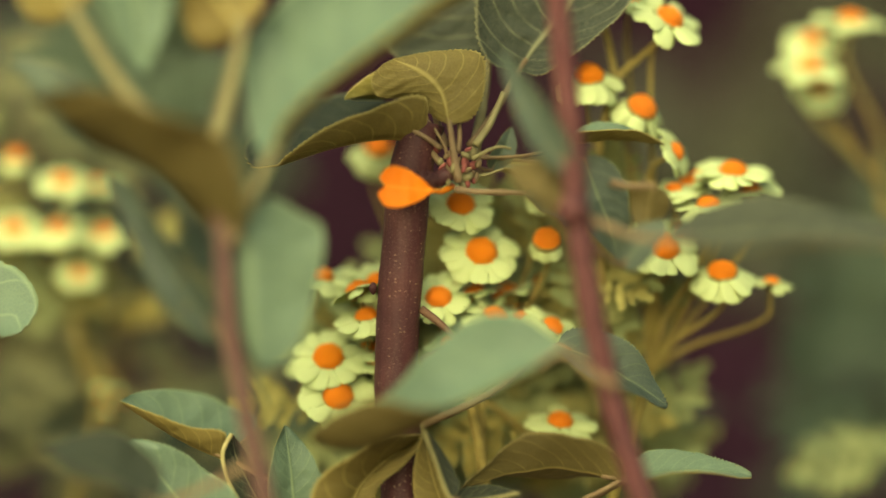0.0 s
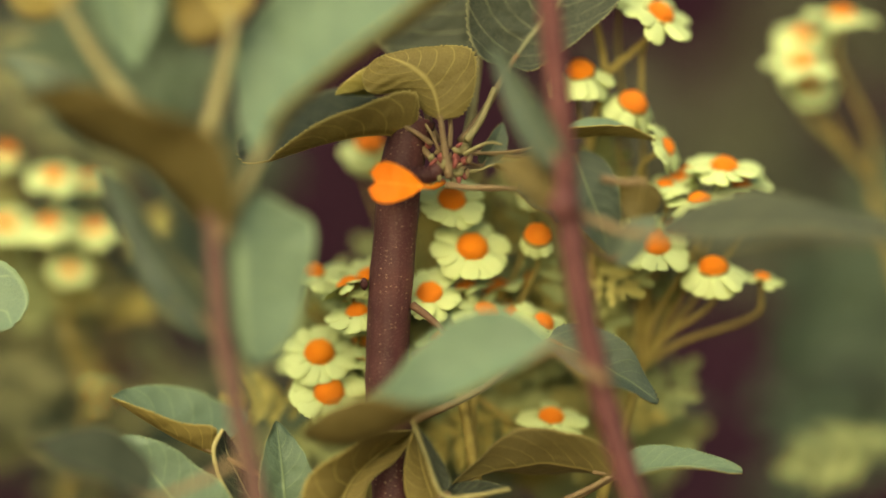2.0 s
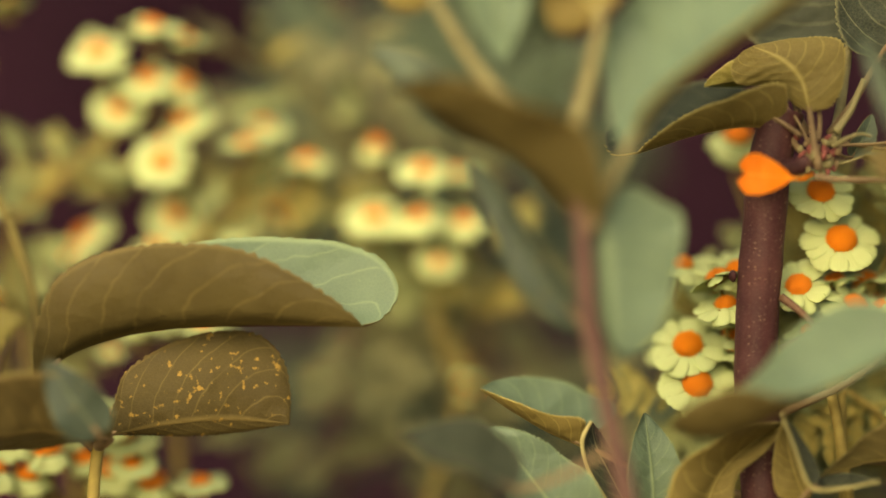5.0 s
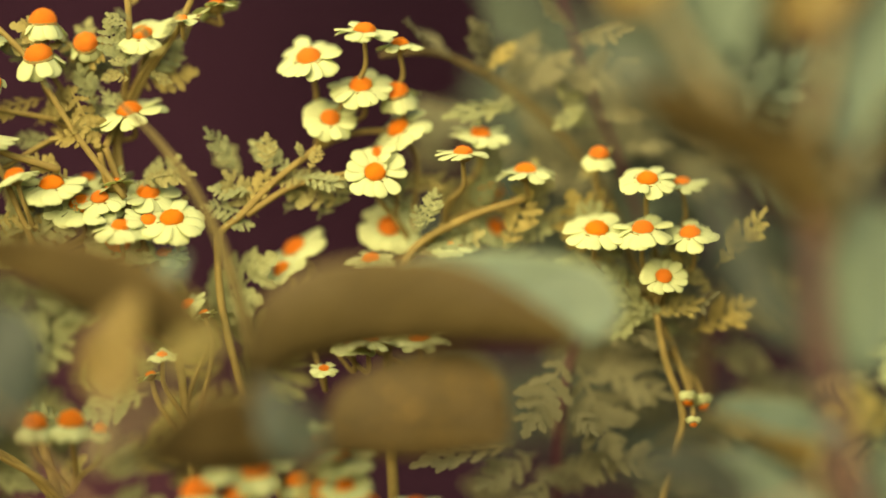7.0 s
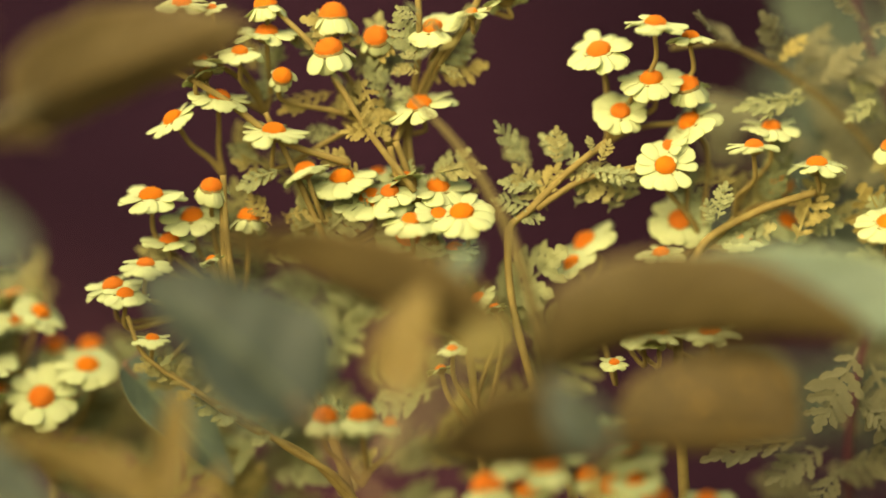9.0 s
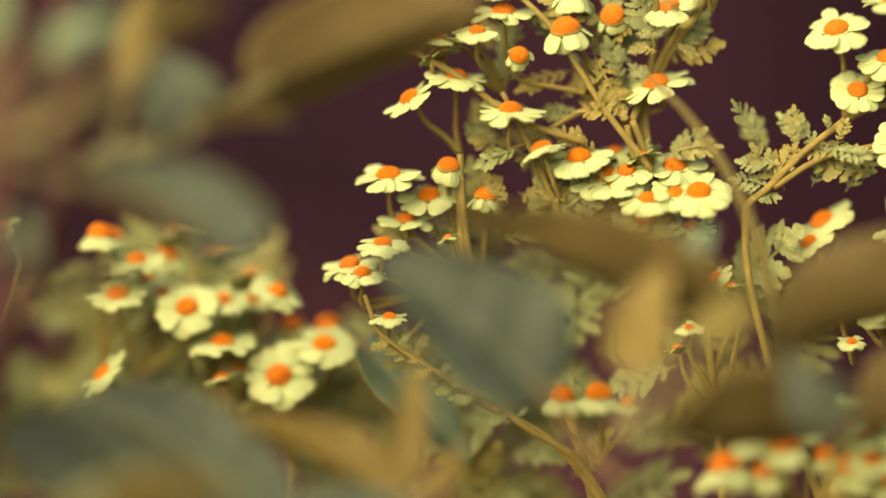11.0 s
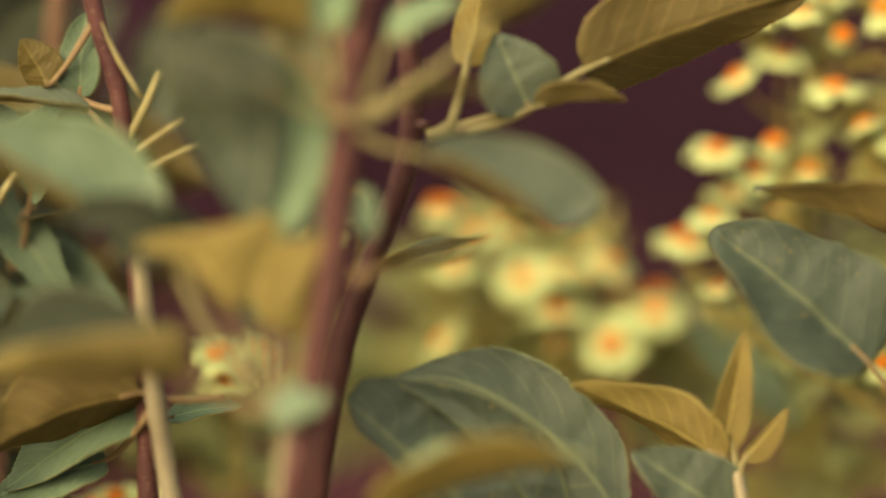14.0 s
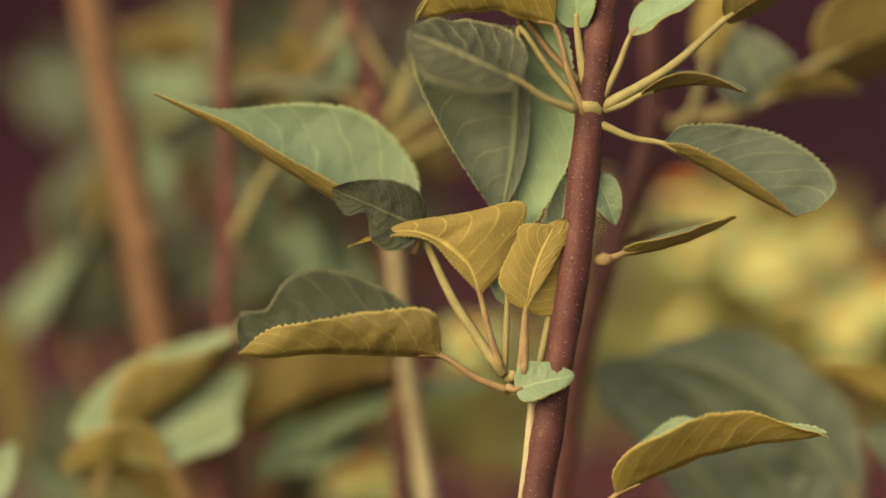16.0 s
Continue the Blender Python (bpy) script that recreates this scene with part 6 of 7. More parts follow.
fern(bush, (-0.2755, 1.3740, 0.5578), (-0.2622, 1.3763, 0.5593))
fern(bush, (-0.2799, 1.3733, 0.5548), (-0.2858, 1.3723, 0.5638))
fern(bush, (-0.2405, 1.3822, 0.5638), (-0.2286, 1.3842, 0.5758))
fern(bush, (-0.2555, 1.3729, 0.5010), (-0.2673, 1.3709, 0.5100))
fern(bush, (-0.3006, 1.3631, 0.5130), (-0.3124, 1.3611, 0.5205))
fern(bush, (-0.2874, 1.3653, 0.5026), (-0.2992, 1.3633, 0.5101))
fern(bush, (-0.3087, 1.3585, 0.5190), (-0.3128, 1.3537, 0.5168))
fern(bush, (-0.3070, 1.3588, 0.5179), (-0.3028, 1.3564, 0.5210), wide=0.8)
fern(bush, (-0.3029, 1.3595, 0.5149), (-0.2985, 1.3562, 0.5203))
fern(bush, (-0.3011, 1.3598, 0.5137), (-0.3029, 1.3564, 0.5137), wide=0.8)
fern(bush, (-0.2977, 1.3603, 0.5116), (-0.3018, 1.3556, 0.5094))
fern(bush, (-0.2960, 1.3606, 0.5104), (-0.2919, 1.3583, 0.5135), wide=0.8)
fern(bush, (-0.2919, 1.3613, 0.5083), (-0.2875, 1.3580, 0.5138))
fern(bush, (-0.2901, 1.3616, 0.5072), (-0.2919, 1.3583, 0.5072), wide=0.8)
fern(bush, (-0.2867, 1.3622, 0.5049), (-0.2909, 1.3574, 0.5027))
fern(bush, (-0.2850, 1.3625, 0.5037), (-0.2809, 1.3601, 0.5069), wide=0.8)
fern(bush, (-0.2816, 1.3631, 0.5024), (-0.2773, 1.3597, 0.5079))
fern(bush, (-0.2799, 1.3634, 0.5012), (-0.2817, 1.3600, 0.5013), wide=0.8)
fern(bush, (-0.2779, 1.3637, 0.4997), (-0.2821, 1.3589, 0.4975))
fern(bush, (-0.2762, 1.3640, 0.4985), (-0.2721, 1.3616, 0.5017), wide=0.8)
fern(bush, (-0.2385, 1.3644, 0.6139), (-0.2349, 1.3610, 0.6181), wide=0.75)
fern(bush, (-0.2377, 1.3646, 0.6102), (-0.2413, 1.3599, 0.6132), wide=0.75)
fern(bush, (-0.2381, 1.3645, 0.6065), (-0.2333, 1.3612, 0.6093), wide=0.75)
fern(bush, (-0.2388, 1.3644, 0.6023), (-0.2425, 1.3597, 0.6040), wide=0.75)
fern(bush, (-0.2396, 1.3642, 0.5983), (-0.2351, 1.3609, 0.6014), wide=0.75)
fern(bush, (-0.2308, 1.3657, 0.6050), (-0.2258, 1.3625, 0.6100), wide=0.75)
fern(bush, (-0.2283, 1.3662, 0.6094), (-0.2236, 1.3629, 0.6130), wide=0.75)
fern(bush, (-0.2337, 1.3652, 0.6009), (-0.2281, 1.3621, 0.6037), wide=0.75)
fern(bush, (-0.2315, 1.3656, 0.6035), (-0.2341, 1.3611, 0.6078), wide=0.75)
fern(bush, (-0.2447, 1.3634, 0.5917), (-0.2477, 1.3588, 0.5948), wide=0.75)
fern(bush, (-0.2461, 1.3631, 0.5880), (-0.2413, 1.3599, 0.5905), wide=0.75)
fern(bush, (-0.2575, 1.3612, 0.5917), (-0.2600, 1.3567, 0.5945), wide=0.75)
fern(bush, (-0.2520, 1.3621, 0.5821), (-0.2477, 1.3588, 0.5849), wide=0.75)
stem(bush, [(-0.3160, 1.3603, 0.5309), (-0.3114, 1.3600, 0.5208), (-0.2979, 1.3613, 0.5113), (-0.2855, 1.3634, 0.5041), (-0.2725, 1.3666, 0.4952), (-0.2609, 1.3696, 0.4877), (-0.2471, 1.3770, 0.4650)], 0.0006, 0.0010, GREEN)
leaf(bush, (-0.3211, 1.3785, 0.5176), (-0.2925, 1.3842, 0.4855), 0.0194, (0.35, -0.8, 0.45), 0.5, 0.03, (-0.3169, 1.3838, 0.5213), SAGE, "broad folded sage-green leaf")
foliage(bush, (-0.2882, 1.3763, 0.6059), (-0.2370, 1.3850, 0.5518), 0.01, 32, 0.014, 40)
foliage(bush, (-0.3075, 1.3730, 0.5608), (-0.2690, 1.3796, 0.5443), 0.01, 10, 0.016, 41)
foliage(bush, (-0.3045, 1.3803, 0.5427), (-0.2196, 1.3946, 0.4793), 0.03, 40, 0.026, 4)

side_bush = thing("feverfew", (-0.1662, 1.3920, -0.0741), "feverfew spray with white daisies and cut leaves", "flowering plant", "feverfew plants")
fork = (-0.1933, 1.3970, 0.5774)
daisy(side_bush, (-0.1787, 1.3836, 0.6081), 0.0091, "U", fork)
daisy(side_bush, (-0.1701, 1.3893, 0.6047), 0.0073, "U", fork)
daisy(side_bush, (-0.1943, 1.3877, 0.6012), 0.0102, "M", fork)
daisy(side_bush, (-0.1806, 1.3900, 0.5936), 0.0096, "M", fork)
daisy(side_bush, (-0.1716, 1.3931, 0.5920), 0.0088, "D", fork)
daisy(side_bush, (-0.1890, 1.3912, 0.5851), 0.0082, "F", fork)
fork = (-0.1690, 1.4033, 0.5488)
daisy(side_bush, (-0.1712, 1.3957, 0.5824), 0.0096, "L", fork)
daisy(side_bush, (-0.1768, 1.3921, 0.5754), 0.0078, "L", fork)
daisy(side_bush, (-0.1764, 1.3871, 0.5706), 0.0088, "F", fork)
daisy(side_bush, (-0.1744, 1.4016, 0.5563), 0.0095, "F", fork)
daisy(side_bush, (-0.1485, 1.4162, 0.5655), 0.0080, "B", fork)
daisy(side_bush, (-0.1469, 1.4124, 0.5560), 0.0085, "R", fork)
daisy(side_bush, (-0.1570, 1.3975, 0.5512), 0.0076, "U", fork)
daisy(side_bush, (-0.1785, 1.3943, 0.5473), 0.0072, "U", fork)
fork = (-0.1601, 1.4048, 0.5571)
daisy(side_bush, (-0.1498, 1.4005, 0.5810), 0.0081, "U", fork)
daisy(side_bush, (-0.1532, 1.3895, 0.5758), 0.0078, "U", fork)
daisy(side_bush, (-0.1373, 1.3972, 0.5711), 0.0090, "U", fork)
stem(side_bush, [(-0.1591, 1.3960, 0.5570), (-0.1628, 1.3954, 0.5525), (-0.1680, 1.3945, 0.5480)], 0.00085, 0.00090, GREEN)
fork = (-0.1967, 1.3941, 0.5307)
daisy(side_bush, (-0.1997, 1.3994, 0.5506), 0.0100, "L", fork)
daisy(side_bush, (-0.2024, 1.3938, 0.5448), 0.0075, "L", fork)
daisy(side_bush, (-0.1818, 1.3845, 0.5250), 0.0069, "U", fork)
daisy(side_bush, (-0.1774, 1.3827, 0.5264), 0.0078, "U", fork)
daisy(side_bush, (-0.1649, 1.3889, 0.5268), 0.0090, "U", fork)
daisy(side_bush, (-0.1898, 1.3849, 0.5186), 0.0044, "M", fork)
fork = (-0.2253, 1.3828, 0.4963)
daisy(side_bush, (-0.2261, 1.3829, 0.5353), 0.0066, "L", fork)
daisy(side_bush, (-0.2312, 1.3725, 0.5223), 0.0045, "U", fork)
daisy(side_bush, (-0.2358, 1.3815, 0.5166), 0.0042, "S", fork)
daisy(side_bush, (-0.2209, 1.3789, 0.5331), 0.0039, "S", fork)
fork = (-0.1032, 1.4100, 0.5327)
daisy(side_bush, (-0.1047, 1.3949, 0.5687), 0.0088, "M", fork)
daisy(side_bush, (-0.0960, 1.4038, 0.5679), 0.0070, "U", fork)
daisy(side_bush, (-0.1181, 1.3944, 0.5554), 0.0099, "M", fork)
daisy(side_bush, (-0.1058, 1.3936, 0.5556), 0.0091, "M", fork)
daisy(side_bush, (-0.0936, 1.3986, 0.5544), 0.0088, "M", fork)
daisy(side_bush, (-0.1004, 1.3960, 0.5430), 0.0070, "F", fork)
daisy(side_bush, (-0.1181, 1.4013, 0.5756), 0.0069, "D", fork)
daisy(side_bush, (-0.0943, 1.4007, 0.5096), 0.0042, "N", fork)
daisy(side_bush, (-0.0903, 1.4044, 0.5084), 0.0045, "N", fork)
daisy(side_bush, (-0.0925, 1.3964, 0.5038), 0.0031, "N", fork)
stem(side_bush, [(-0.1921, 1.3882, 0.5772), (-0.2032, 1.3863, 0.5683), (-0.2120, 1.3848, 0.5593), (-0.2179, 1.3838, 0.5533), (-0.2150, 1.3843, 0.5248), (-0.1884, 1.3887, 0.4350), (-0.1662, 1.3920, -0.0741)], 0.00094, 0.00234, GREEN)
stem(side_bush, [(-0.1840, 1.3896, 0.5705), (-0.1987, 1.3871, 0.5668), (-0.2106, 1.3851, 0.5593)], 0.00075, 0.00090, GREEN)
stem(side_bush, [(-0.1375, 1.3975, 0.5638), (-0.1530, 1.3949, 0.5585), (-0.1677, 1.3923, 0.5488), (-0.1736, 1.3913, 0.5248), (-0.1662, 1.3925, 0.4051)], 0.00094, 0.00198, GREEN)
stem(side_bush, [(-0.1026, 1.4011, 0.5328), (-0.1003, 1.4014, 0.5208), (-0.0959, 1.4020, 0.5028), (-0.1293, 1.3987, 0.3901), (-0.1662, 1.3920, -0.0741)], 0.00094, 0.00198, GREEN)
fern(side_bush, (-0.2051, 1.3838, 0.5712), (-0.2051, 1.3838, 0.5814))
fern(side_bush, (-0.2091, 1.3853, 0.5653), (-0.2209, 1.3833, 0.5668))
fern(side_bush, (-0.2106, 1.3851, 0.5593), (-0.2224, 1.3831, 0.5623))
fern(side_bush, (-0.2106, 1.3851, 0.5608), (-0.2047, 1.3861, 0.5720))
fern(side_bush, (-0.2179, 1.3838, 0.5578), (-0.2083, 1.3854, 0.5570))
fern(side_bush, (-0.1987, 1.3871, 0.5698), (-0.1884, 1.3888, 0.5683))
fern(side_bush, (-0.1940, 1.3857, 0.5667), (-0.1837, 1.3874, 0.5697))
fern(side_bush, (-0.1940, 1.3857, 0.5712), (-0.1911, 1.3862, 0.5779))
fern(side_bush, (-0.1955, 1.3854, 0.5742), (-0.1970, 1.3852, 0.5787))
fern(side_bush, (-0.1628, 1.3888, 0.5563), (-0.1606, 1.3891, 0.5667))
fern(side_bush, (-0.1643, 1.3885, 0.5548), (-0.1658, 1.3883, 0.5622))
fern(side_bush, (-0.1033, 1.4010, 0.5328), (-0.0899, 1.4027, 0.5373))
fern(side_bush, (-0.1048, 1.4009, 0.5313), (-0.1167, 1.3993, 0.5463))
fern(side_bush, (-0.1048, 1.4009, 0.5358), (-0.1152, 1.3995, 0.5268))
fern(side_bush, (-0.1265, 1.4007, 0.5227), (-0.1376, 1.3911, 0.5008), wide=1.0, kinds=GREY_FERNS)
fern(side_bush, (-0.1239, 1.4051, 0.5184), (-0.1121, 1.3996, 0.4946), wide=1.1, kinds=GREY_FERNS)
fern(side_bush, (-0.1220, 1.4094, 0.5198), (-0.0976, 1.4067, 0.5109), wide=0.9, kinds=GREY_FERNS)
fern(side_bush, (-0.0975, 1.4047, 0.5245), (-0.1189, 1.4088, 0.5304), wide=0.8, kinds=GREY_FERNS)
fern(side_bush, (-0.1410, 1.4028, 0.4981), (-0.1665, 1.3872, 0.4948), wide=0.6, kinds=GREY_FERNS)
fern(side_bush, (-0.1354, 1.4076, 0.4957), (-0.1507, 1.3944, 0.4871), wide=0.9, kinds=GREY_FERNS)
fern(side_bush, (-0.1213, 1.4014, 0.4960), (-0.0976, 1.4066, 0.4929), wide=0.8, kinds=GREY_FERNS)
fern(side_bush, (-0.1097, 1.4070, 0.5184), (-0.0919, 1.4125, 0.5229), wide=0.8, kinds=GREY_FERNS)
fern(side_bush, (-0.0995, 1.4125, 0.5304), (-0.0866, 1.3981, 0.5396), wide=0.8, kinds=GREY_FERNS)
fern(side_bush, (-0.1138, 1.4025, 0.5305), (-0.0988, 1.4015, 0.5246), wide=0.8, kinds=GREY_FERNS)
fern(side_bush, (-0.0858, 1.4103, 0.4868), (-0.1080, 1.4052, 0.4929), wide=0.8, kinds=GREY_FERNS)
fern(side_bush, (-0.0830, 1.4147, 0.5002), (-0.0979, 1.4116, 0.4881), wide=0.8, kinds=GREY_FERNS)
fern(side_bush, (-0.1272, 1.4006, 0.5095), (-0.1176, 1.3938, 0.5008), wide=0.8, kinds=GREY_FERNS)
fern(side_bush, (-0.1306, 1.4042, 0.4913), (-0.1388, 1.3960, 0.4796), wide=0.8, kinds=GREY_FERNS)
stem(side_bush, [(-0.1252, 1.4211, 0.5302), (-0.1283, 1.4207, 0.5165), (-0.1305, 1.4203, 0.4997), (-0.1316, 1.4242, 0.4782)], 0.0009, 0.0013, BARK_RED)
stem(side_bush, [(-0.1029, 1.4282, 0.5393), (-0.1015, 1.4304, 0.5256), (-0.0954, 1.4312, 0.5087), (-0.0933, 1.4345, 0.4779)], 0.0008, 0.0012, BARK_RED)
# upper right spray, a little further back
stem(side_bush, [(-0.1773, 1.4040, 0.6024), (-0.1636, 1.4079, 0.6034), (-0.1525, 1.4114, 0.5989), (-0.1445, 1.4145, 0.5941), (-0.1349, 1.4178, 0.5863), (-0.1252, 1.4211, 0.5757), (-0.1178, 1.4241, 0.5638), (-0.1097, 1.4273, 0.5439)], 0.0007, 0.0012, OLIVE)
stem(side_bush, [(-0.1311, 1.4265, 0.6205), (-0.1258, 1.4272, 0.6036), (-0.1212, 1.4278, 0.5899), (-0.1167, 1.4284, 0.5791), (-0.1092, 1.4314, 0.5577)], 0.0006, 0.0010, BARK_RED)
fern(side_bush, (-0.1390, 1.4052, 0.5890), (-0.1590, 1.3944, 0.5869), wide=0.6, kinds=FERNS)
fern(side_bush, (-0.1386, 1.4092, 0.5921), (-0.1260, 1.4039, 0.6036), wide=0.9, kinds=GREY_FERNS)
fern(side_bush, (-0.1345, 1.4138, 0.5941), (-0.1085, 1.4113, 0.6011), wide=0.8, kinds=GREY_FERNS)
fern(side_bush, (-0.1308, 1.4063, 0.5953), (-0.1201, 1.4148, 0.5831), wide=0.9, kinds=FERNS)
fern(side_bush, (-0.1266, 1.4109, 0.6060), (-0.1092, 1.4012, 0.6100), wide=0.8, kinds=GREY_FERNS)
fern(side_bush, (-0.1477, 1.4121, 0.5965), (-0.1511, 1.4005, 0.6115), wide=0.9, kinds=GREY_FERNS)
fern(side_bush, (-0.1487, 1.4038, 0.5980), (-0.1411, 1.4069, 0.6063), wide=0.8, kinds=FERNS)
fern(side_bush, (-0.1581, 1.4066, 0.6018), (-0.1678, 1.4083, 0.6101), wide=0.6, kinds=GREY_FERNS)
fern(side_bush, (-0.1643, 1.4098, 0.6035), (-0.1679, 1.3932, 0.6124), wide=0.7, kinds=GREY_FERNS)
fern(side_bush, (-0.1218, 1.4075, 0.5893), (-0.1308, 1.4032, 0.5826), wide=0.8, kinds=FERNS)
fern(side_bush, (-0.1197, 1.4118, 0.5861), (-0.1052, 1.4118, 0.5875), wide=0.8, kinds=GREY_FERNS)
fern(side_bush, (-0.1450, 1.4124, 0.5944), (-0.1359, 1.4127, 0.6092), wide=0.8, kinds=GREY_FERNS)
fern(side_bush, (-0.1412, 1.4049, 0.5923), (-0.1523, 1.3953, 0.5830), wide=0.5, kinds=FERNS)
fern(side_bush, (-0.1259, 1.4110, 0.6091), (-0.1335, 1.4029, 0.6178), wide=0.8, kinds=GREY_FERNS)
fern(side_bush, (-0.1134, 1.4167, 0.5774), (-0.0992, 1.4126, 0.5794), wide=0.7, kinds=GREY_FERNS)
fern(side_bush, (-0.1143, 1.4085, 0.5778), (-0.1254, 1.4140, 0.5698), wide=0.7, kinds=FERNS)
foliage(side_bush, (-0.2212, 1.3855, 0.5743), (-0.1857, 1.3915, 0.5578), 0.006, 9, 0.014, 42)
foliage(side_bush, (-0.1697, 1.3965, 0.5698), (-0.1327, 1.4028, 0.5488), 0.01, 12, 0.016, 43)
foliage(side_bush, (-0.1169, 1.4015, 0.5478), (-0.0871, 1.4053, 0.5237), 0.01, 12, 0.018, 44)
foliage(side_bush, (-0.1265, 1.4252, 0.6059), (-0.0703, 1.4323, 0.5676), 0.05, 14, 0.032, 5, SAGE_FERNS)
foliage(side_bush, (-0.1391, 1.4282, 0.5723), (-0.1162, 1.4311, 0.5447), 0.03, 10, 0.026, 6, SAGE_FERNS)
foliage(side_bush, (-0.1444, 1.4048, 0.5266), (-0.0605, 1.4154, 0.4814), 0.03, 10, 0.022, 7, GREY_FERNS)
foliage(side_bush, (-0.1614, 1.4351, 0.6002), (-0.0993, 1.4430, 0.5631), 0.02, 15, 0.022, 45, GREY_FERNS)
foliage(side_bush, (-0.1358, 1.4182, 0.5325), (-0.0663, 1.4271, 0.4837), 0.02, 18, 0.024, 46, GREY_FERNS)

far_bush = thing("feverfew", (-0.3625, 1.3751, -0.1005), "feverfew cluster of white daisies further back", "flowering plant", "feverfew plants")
fork = (-0.3926, 1.3774, 0.5094)
daisy(far_bush, (-0.3903, 1.3665, 0.5467), 0.0082, "T", fork)
daisy(far_bush, (-0.3897, 1.3760, 0.5460), 0.0072, "T", fork)
daisy(far_bush, (-0.3807, 1.3689, 0.5399), 0.0085, "M", fork)
daisy(far_bush, (-0.3773, 1.3885, 0.5417), 0.0079, "D", fork)
fork = (-0.3822, 1.3799, 0.5063)
daisy(far_bush, (-0.3858, 1.3675, 0.5311), 0.0093, "M", fork)
daisy(far_bush, (-0.3777, 1.3812, 0.5309), 0.0079, "M", fork)
daisy(far_bush, (-0.3670, 1.3698, 0.5273), 0.0093, "F", fork)
daisy(far_bush, (-0.3882, 1.3621, 0.5096), 0.0085, "L", fork)
daisy(far_bush, (-0.3821, 1.3825, 0.5355), 0.0076, "M", fork)
daisy(far_bush, (-0.3671, 1.3861, 0.5217), 0.0066, "S", fork)
fork = (-0.3612, 1.3850, 0.4910)
daisy(far_bush, (-0.3590, 1.3764, 0.5292), 0.0082, "M", fork)
daisy(far_bush, (-0.3538, 1.3871, 0.5291), 0.0076, "M", fork)
daisy(far_bush, (-0.3439, 1.3778, 0.5316), 0.0082, "R", fork)
daisy(far_bush, (-0.3736, 1.3894, 0.5482), 0.0088, "S", fork)
daisy(far_bush, (-0.3637, 1.3942, 0.5424), 0.0093, "S", fork)
daisy(far_bush, (-0.3544, 1.3893, 0.5355), 0.0076, "S", fork)
daisy(far_bush, (-0.3578, 1.3720, 0.5179), 0.0102, "U", fork)
daisy(far_bush, (-0.3572, 1.3698, 0.5081), 0.0063, "S", fork)
daisy(far_bush, (-0.3565, 1.3839, 0.5107), 0.0055, "M", fork)
daisy(far_bush, (-0.3620, 1.3969, 0.5238), 0.0072, "M", fork)
fork = (-0.3433, 1.3893, 0.4848)
daisy(far_bush, (-0.3425, 1.3734, 0.5090), 0.0109, "F", fork)
daisy(far_bush, (-0.3440, 1.3894, 0.5153), 0.0066, "M", fork)
daisy(far_bush, (-0.3312, 1.3785, 0.5174), 0.0096, "M", fork)
daisy(far_bush, (-0.3338, 1.3919, 0.5223), 0.0082, "D", fork)
daisy(far_bush, (-0.3447, 1.3964, 0.5222), 0.0076, "D", fork)
daisy(far_bush, (-0.3349, 1.4083, 0.5077), 0.0076, "S", fork)
daisy(far_bush, (-0.3563, 1.4030, 0.5152), 0.0072, "M", fork)
daisy(far_bush, (-0.3405, 1.3973, 0.5092), 0.0069, "M", fork)
fork = (-0.4366, 1.3612, 0.4744)
daisy(far_bush, (-0.4221, 1.3561, 0.5391), 0.0069, "U", fork)
daisy(far_bush, (-0.4149, 1.3561, 0.5485), 0.0060, "L", fork)
daisy(far_bush, (-0.4359, 1.3443, 0.5065), 0.0069, "R", fork)
daisy(far_bush, (-0.4489, 1.3426, 0.4962), 0.0075, "S", fork)
fork = (-0.4669, 1.3394, 0.4447)
daisy(far_bush, (-0.4669, 1.3226, 0.4664), 0.0084, "T", fork)
daisy(far_bush, (-0.4771, 1.3256, 0.4660), 0.0060, "S", fork)
stem(far_bush, [(-0.3926, 1.3774, 0.5094), (-0.3911, 1.3776, 0.4910), (-0.3785, 1.3780, 0.4389), (-0.3625, 1.3751, -0.1005)], 0.0014, 0.0028, GREEN)
stem(far_bush, [(-0.3822, 1.3799, 0.5063), (-0.3792, 1.3805, 0.4848), (-0.3725, 1.3795, 0.4389), (-0.3625, 1.3751, -0.1005)], 0.0014, 0.0028, GREEN)
stem(far_bush, [(-0.3612, 1.3850, 0.4910), (-0.3606, 1.3824, 0.4389), (-0.3625, 1.3751, -0.1005)], 0.0014, 0.0028, GREEN)
stem(far_bush, [(-0.3433, 1.3893, 0.4848), (-0.3487, 1.3853, 0.4389), (-0.3625, 1.3751, -0.1005)], 0.0014, 0.0028, GREEN)
stem(far_bush, [(-0.4338, 1.3526, 0.4749), (-0.4143, 1.3616, 0.4073), (-0.3625, 1.3751, -0.1005)], 0.0016, 0.0030, GREEN)
stem(far_bush, [(-0.4640, 1.3310, 0.4453), (-0.4550, 1.3488, 0.3480), (-0.3625, 1.3751, -0.1005)], 0.0016, 0.0030, GREEN)
fork = (-0.4639, 1.3135, 0.4458)
daisy(far_bush, (-0.4673, 1.2969, 0.4658), 0.0105, "M", fork)
daisy(far_bush, (-0.4581, 1.2999, 0.4645), 0.0100, "T", fork)
daisy(far_bush, (-0.4542, 1.3012, 0.4680), 0.0090, "U", fork)
daisy(far_bush, (-0.4620, 1.2987, 0.4687), 0.0085, "M", fork)
fork = (-0.4365, 1.3229, 0.4820)
daisy(far_bush, (-0.4371, 1.3125, 0.5072), 0.0105, "U", fork)
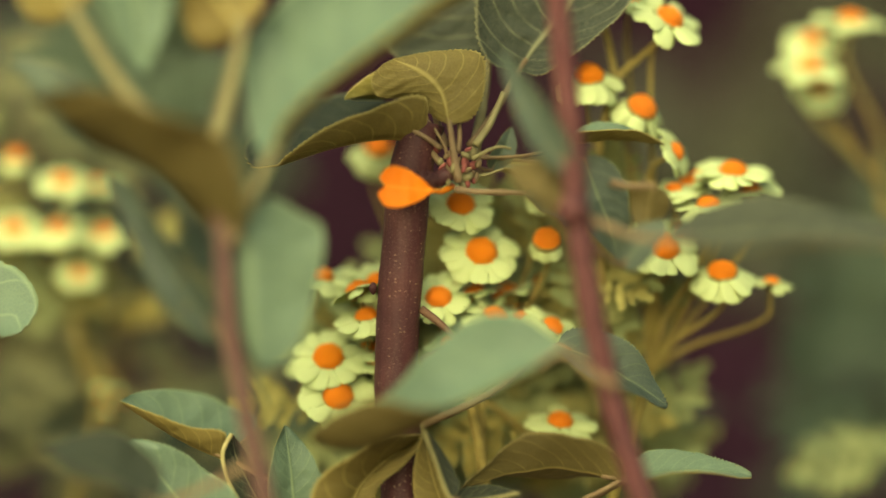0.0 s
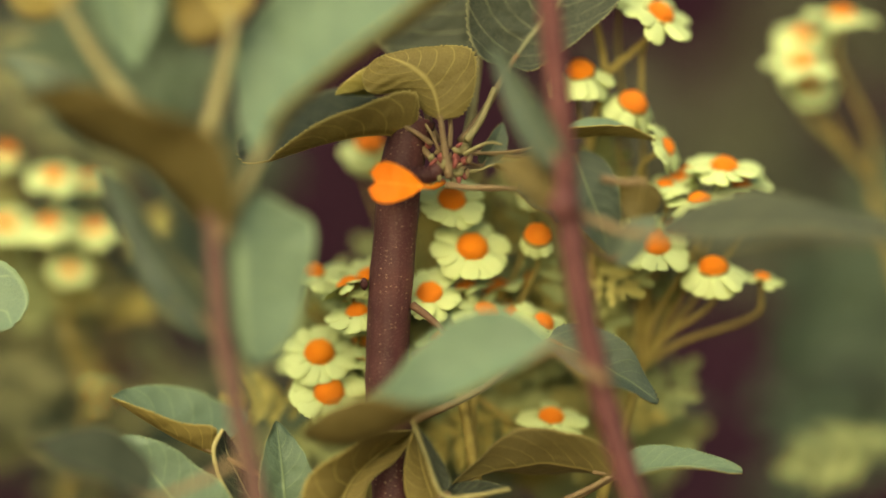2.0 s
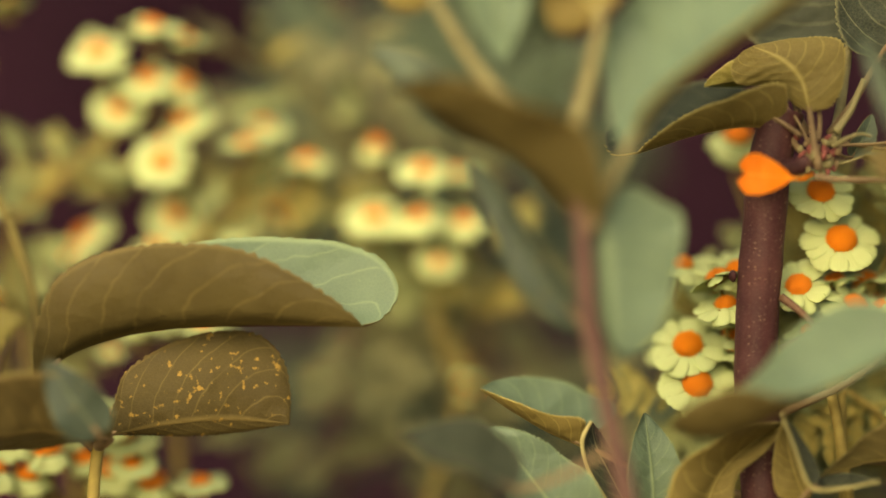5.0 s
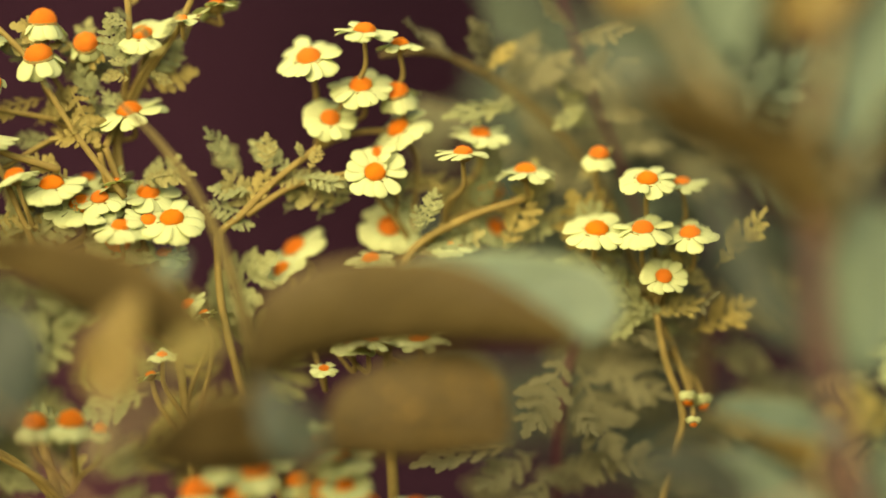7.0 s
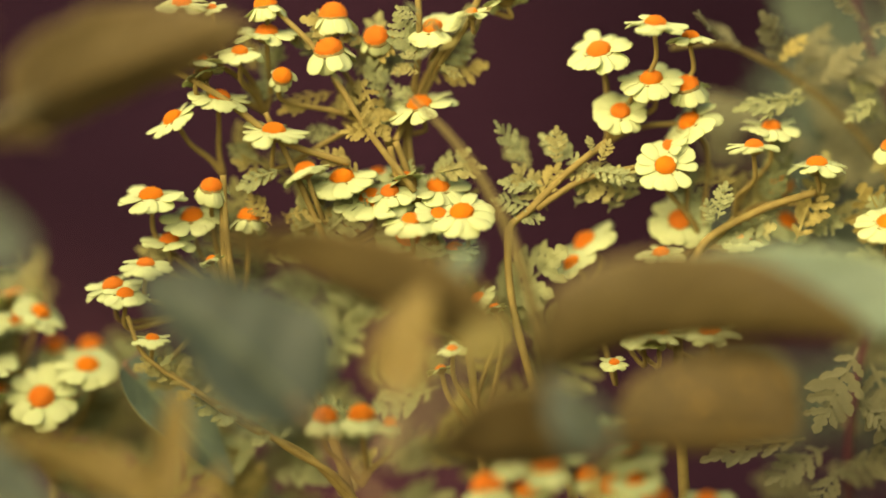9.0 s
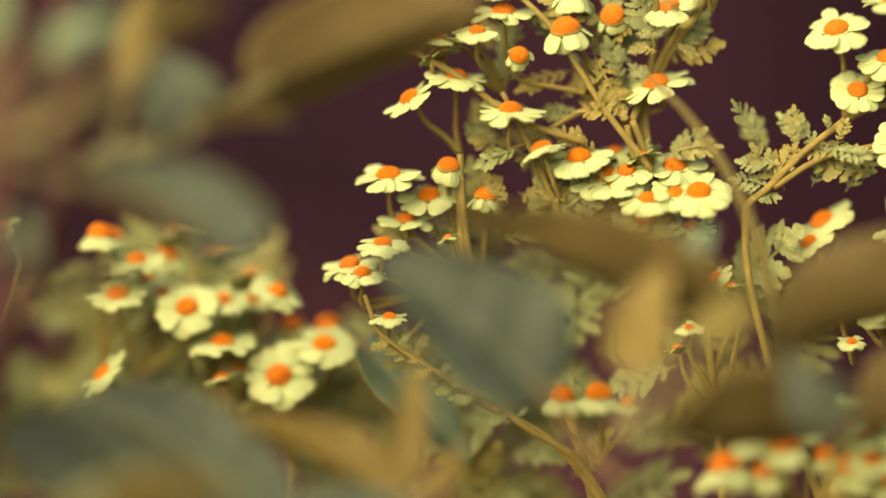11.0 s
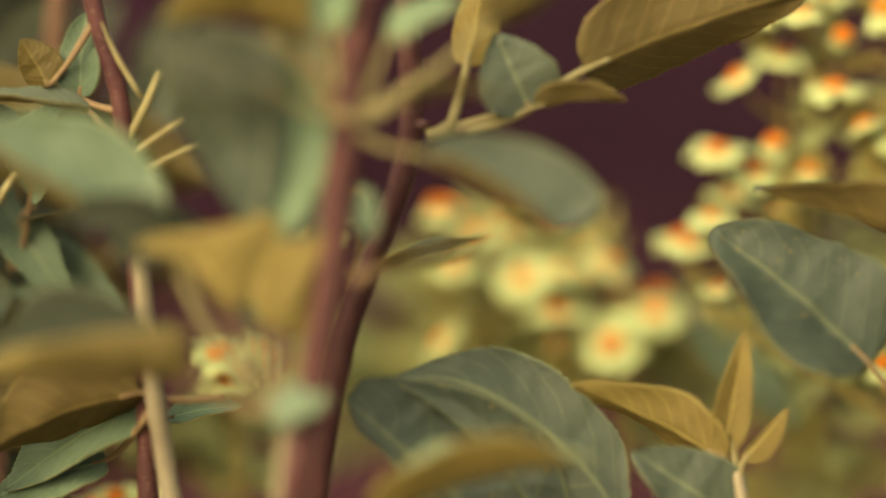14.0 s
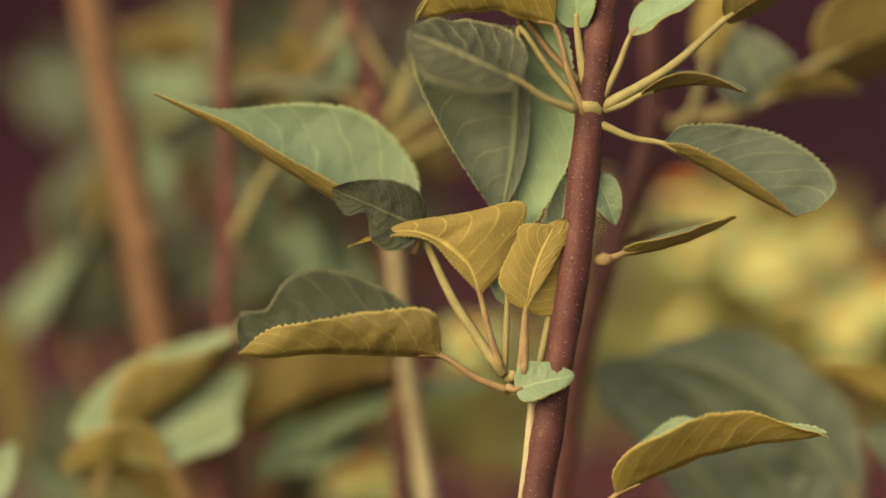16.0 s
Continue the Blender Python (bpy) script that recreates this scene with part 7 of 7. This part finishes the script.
daisy(far_bush, (-0.4353, 1.3130, 0.5000), 0.0090, "M", fork)
stem(far_bush, [(-0.4639, 1.3135, 0.4458), (-0.4516, 1.3172, 0.4193), (-0.3625, 1.3751, 0.2000)], 0.0010, 0.0018, GREEN)
stem(far_bush, [(-0.4365, 1.3229, 0.4820), (-0.4318, 1.3240, 0.4514), (-0.3625, 1.3751, 0.2500)], 0.0010, 0.0018, GREEN)
foliage(far_bush, (-0.4504, 1.3289, 0.4871), (-0.4273, 1.3362, 0.4685), 0.02, 10, 0.028, 61)
foliage(far_bush, (-0.4079, 1.3830, 0.5265), (-0.3686, 1.3924, 0.4706), 0.04, 26, 0.030, 8)
foliage(far_bush, (-0.4232, 1.3853, 0.5271), (-0.3730, 1.3994, 0.4750), 0.05, 26, 0.034, 60)
foliage(far_bush, (-0.3729, 1.3844, 0.5019), (-0.2662, 1.4014, 0.4684), 0.04, 26, 0.030, 9)

# ---- soft green growth behind ----
back_growth = thing("feverfew", (-0.0959, 1.4721, -0.1332), "leafy green feverfew growth without flowers, far back", "leafy plant", "feverfew plants")
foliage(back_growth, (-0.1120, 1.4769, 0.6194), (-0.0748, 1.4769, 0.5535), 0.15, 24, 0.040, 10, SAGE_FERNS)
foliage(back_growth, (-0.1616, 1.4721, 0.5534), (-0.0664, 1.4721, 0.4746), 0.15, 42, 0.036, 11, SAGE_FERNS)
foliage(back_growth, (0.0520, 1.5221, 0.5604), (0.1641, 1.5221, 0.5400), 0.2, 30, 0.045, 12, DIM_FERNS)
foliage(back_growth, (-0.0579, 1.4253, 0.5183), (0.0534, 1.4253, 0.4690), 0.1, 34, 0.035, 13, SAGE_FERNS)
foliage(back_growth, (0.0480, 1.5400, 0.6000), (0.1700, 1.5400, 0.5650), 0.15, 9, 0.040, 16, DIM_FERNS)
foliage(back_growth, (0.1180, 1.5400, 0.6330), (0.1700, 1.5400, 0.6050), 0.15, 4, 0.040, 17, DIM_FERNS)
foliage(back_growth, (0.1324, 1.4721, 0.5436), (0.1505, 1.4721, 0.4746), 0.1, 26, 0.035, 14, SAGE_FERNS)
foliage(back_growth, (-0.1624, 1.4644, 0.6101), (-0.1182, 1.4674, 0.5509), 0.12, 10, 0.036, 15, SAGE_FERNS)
stem(back_growth, [(-0.0967, 1.4843, 0.5402), (-0.0963, 1.4769, 0.4579), (-0.0959, 1.4721, -0.1332)], 0.0020, 0.0040, GREEN)

back_sapling = thing("apple_sapling", (-0.5213, 1.2951, -0.1362), "blurred leafy apple sapling behind the others", "sapling", "apple saplings")
stem(back_sapling, [(-0.4849, 1.3180, 0.6118), (-0.4893, 1.3157, 0.5540), (-0.4966, 1.3123, 0.4898), (-0.5213, 1.2951, -0.1362)], 0.0030, 0.0060, BARK_TAN)
leaf(back_sapling, (-0.5312, 1.3139, 0.5680), (-0.5228, 1.3172, 0.6008), 0.0260, FRONT, 0.3, 0.05, (-0.5358, 1.3121, 0.5492), SAGE)
rng = random.Random(21)
top, low = Vector((-0.5702, 1.2659, 0.5919)), Vector((-0.4661, 1.3826, 0.4573))
for k in range(90):
    p = Vector((rng.uniform(top.x, low.x), rng.uniform(top.y, low.y), rng.uniform(top.z, low.z)))
    q = p + Vector((rng.uniform(-1, 1), rng.uniform(-0.3, 0.3), rng.uniform(-0.8, 0.8))).normalized() * rng.uniform(0.025, 0.045)
    leaf(back_sapling, p, q, rng.uniform(0.014, 0.024), (rng.uniform(-0.5, 0.5), rng.choice((-0.9, -0.8, 0.9)), rng.uniform(0.0, 0.8)), 0.4, 0.06, p + Vector((rng.uniform(-0.01, 0.01), 0.01, -0.02)), rng.choice(((DARK[0], DEEP[1]), DEEP, DEEP, (COOL, DEEP[1]))), teeth=10)
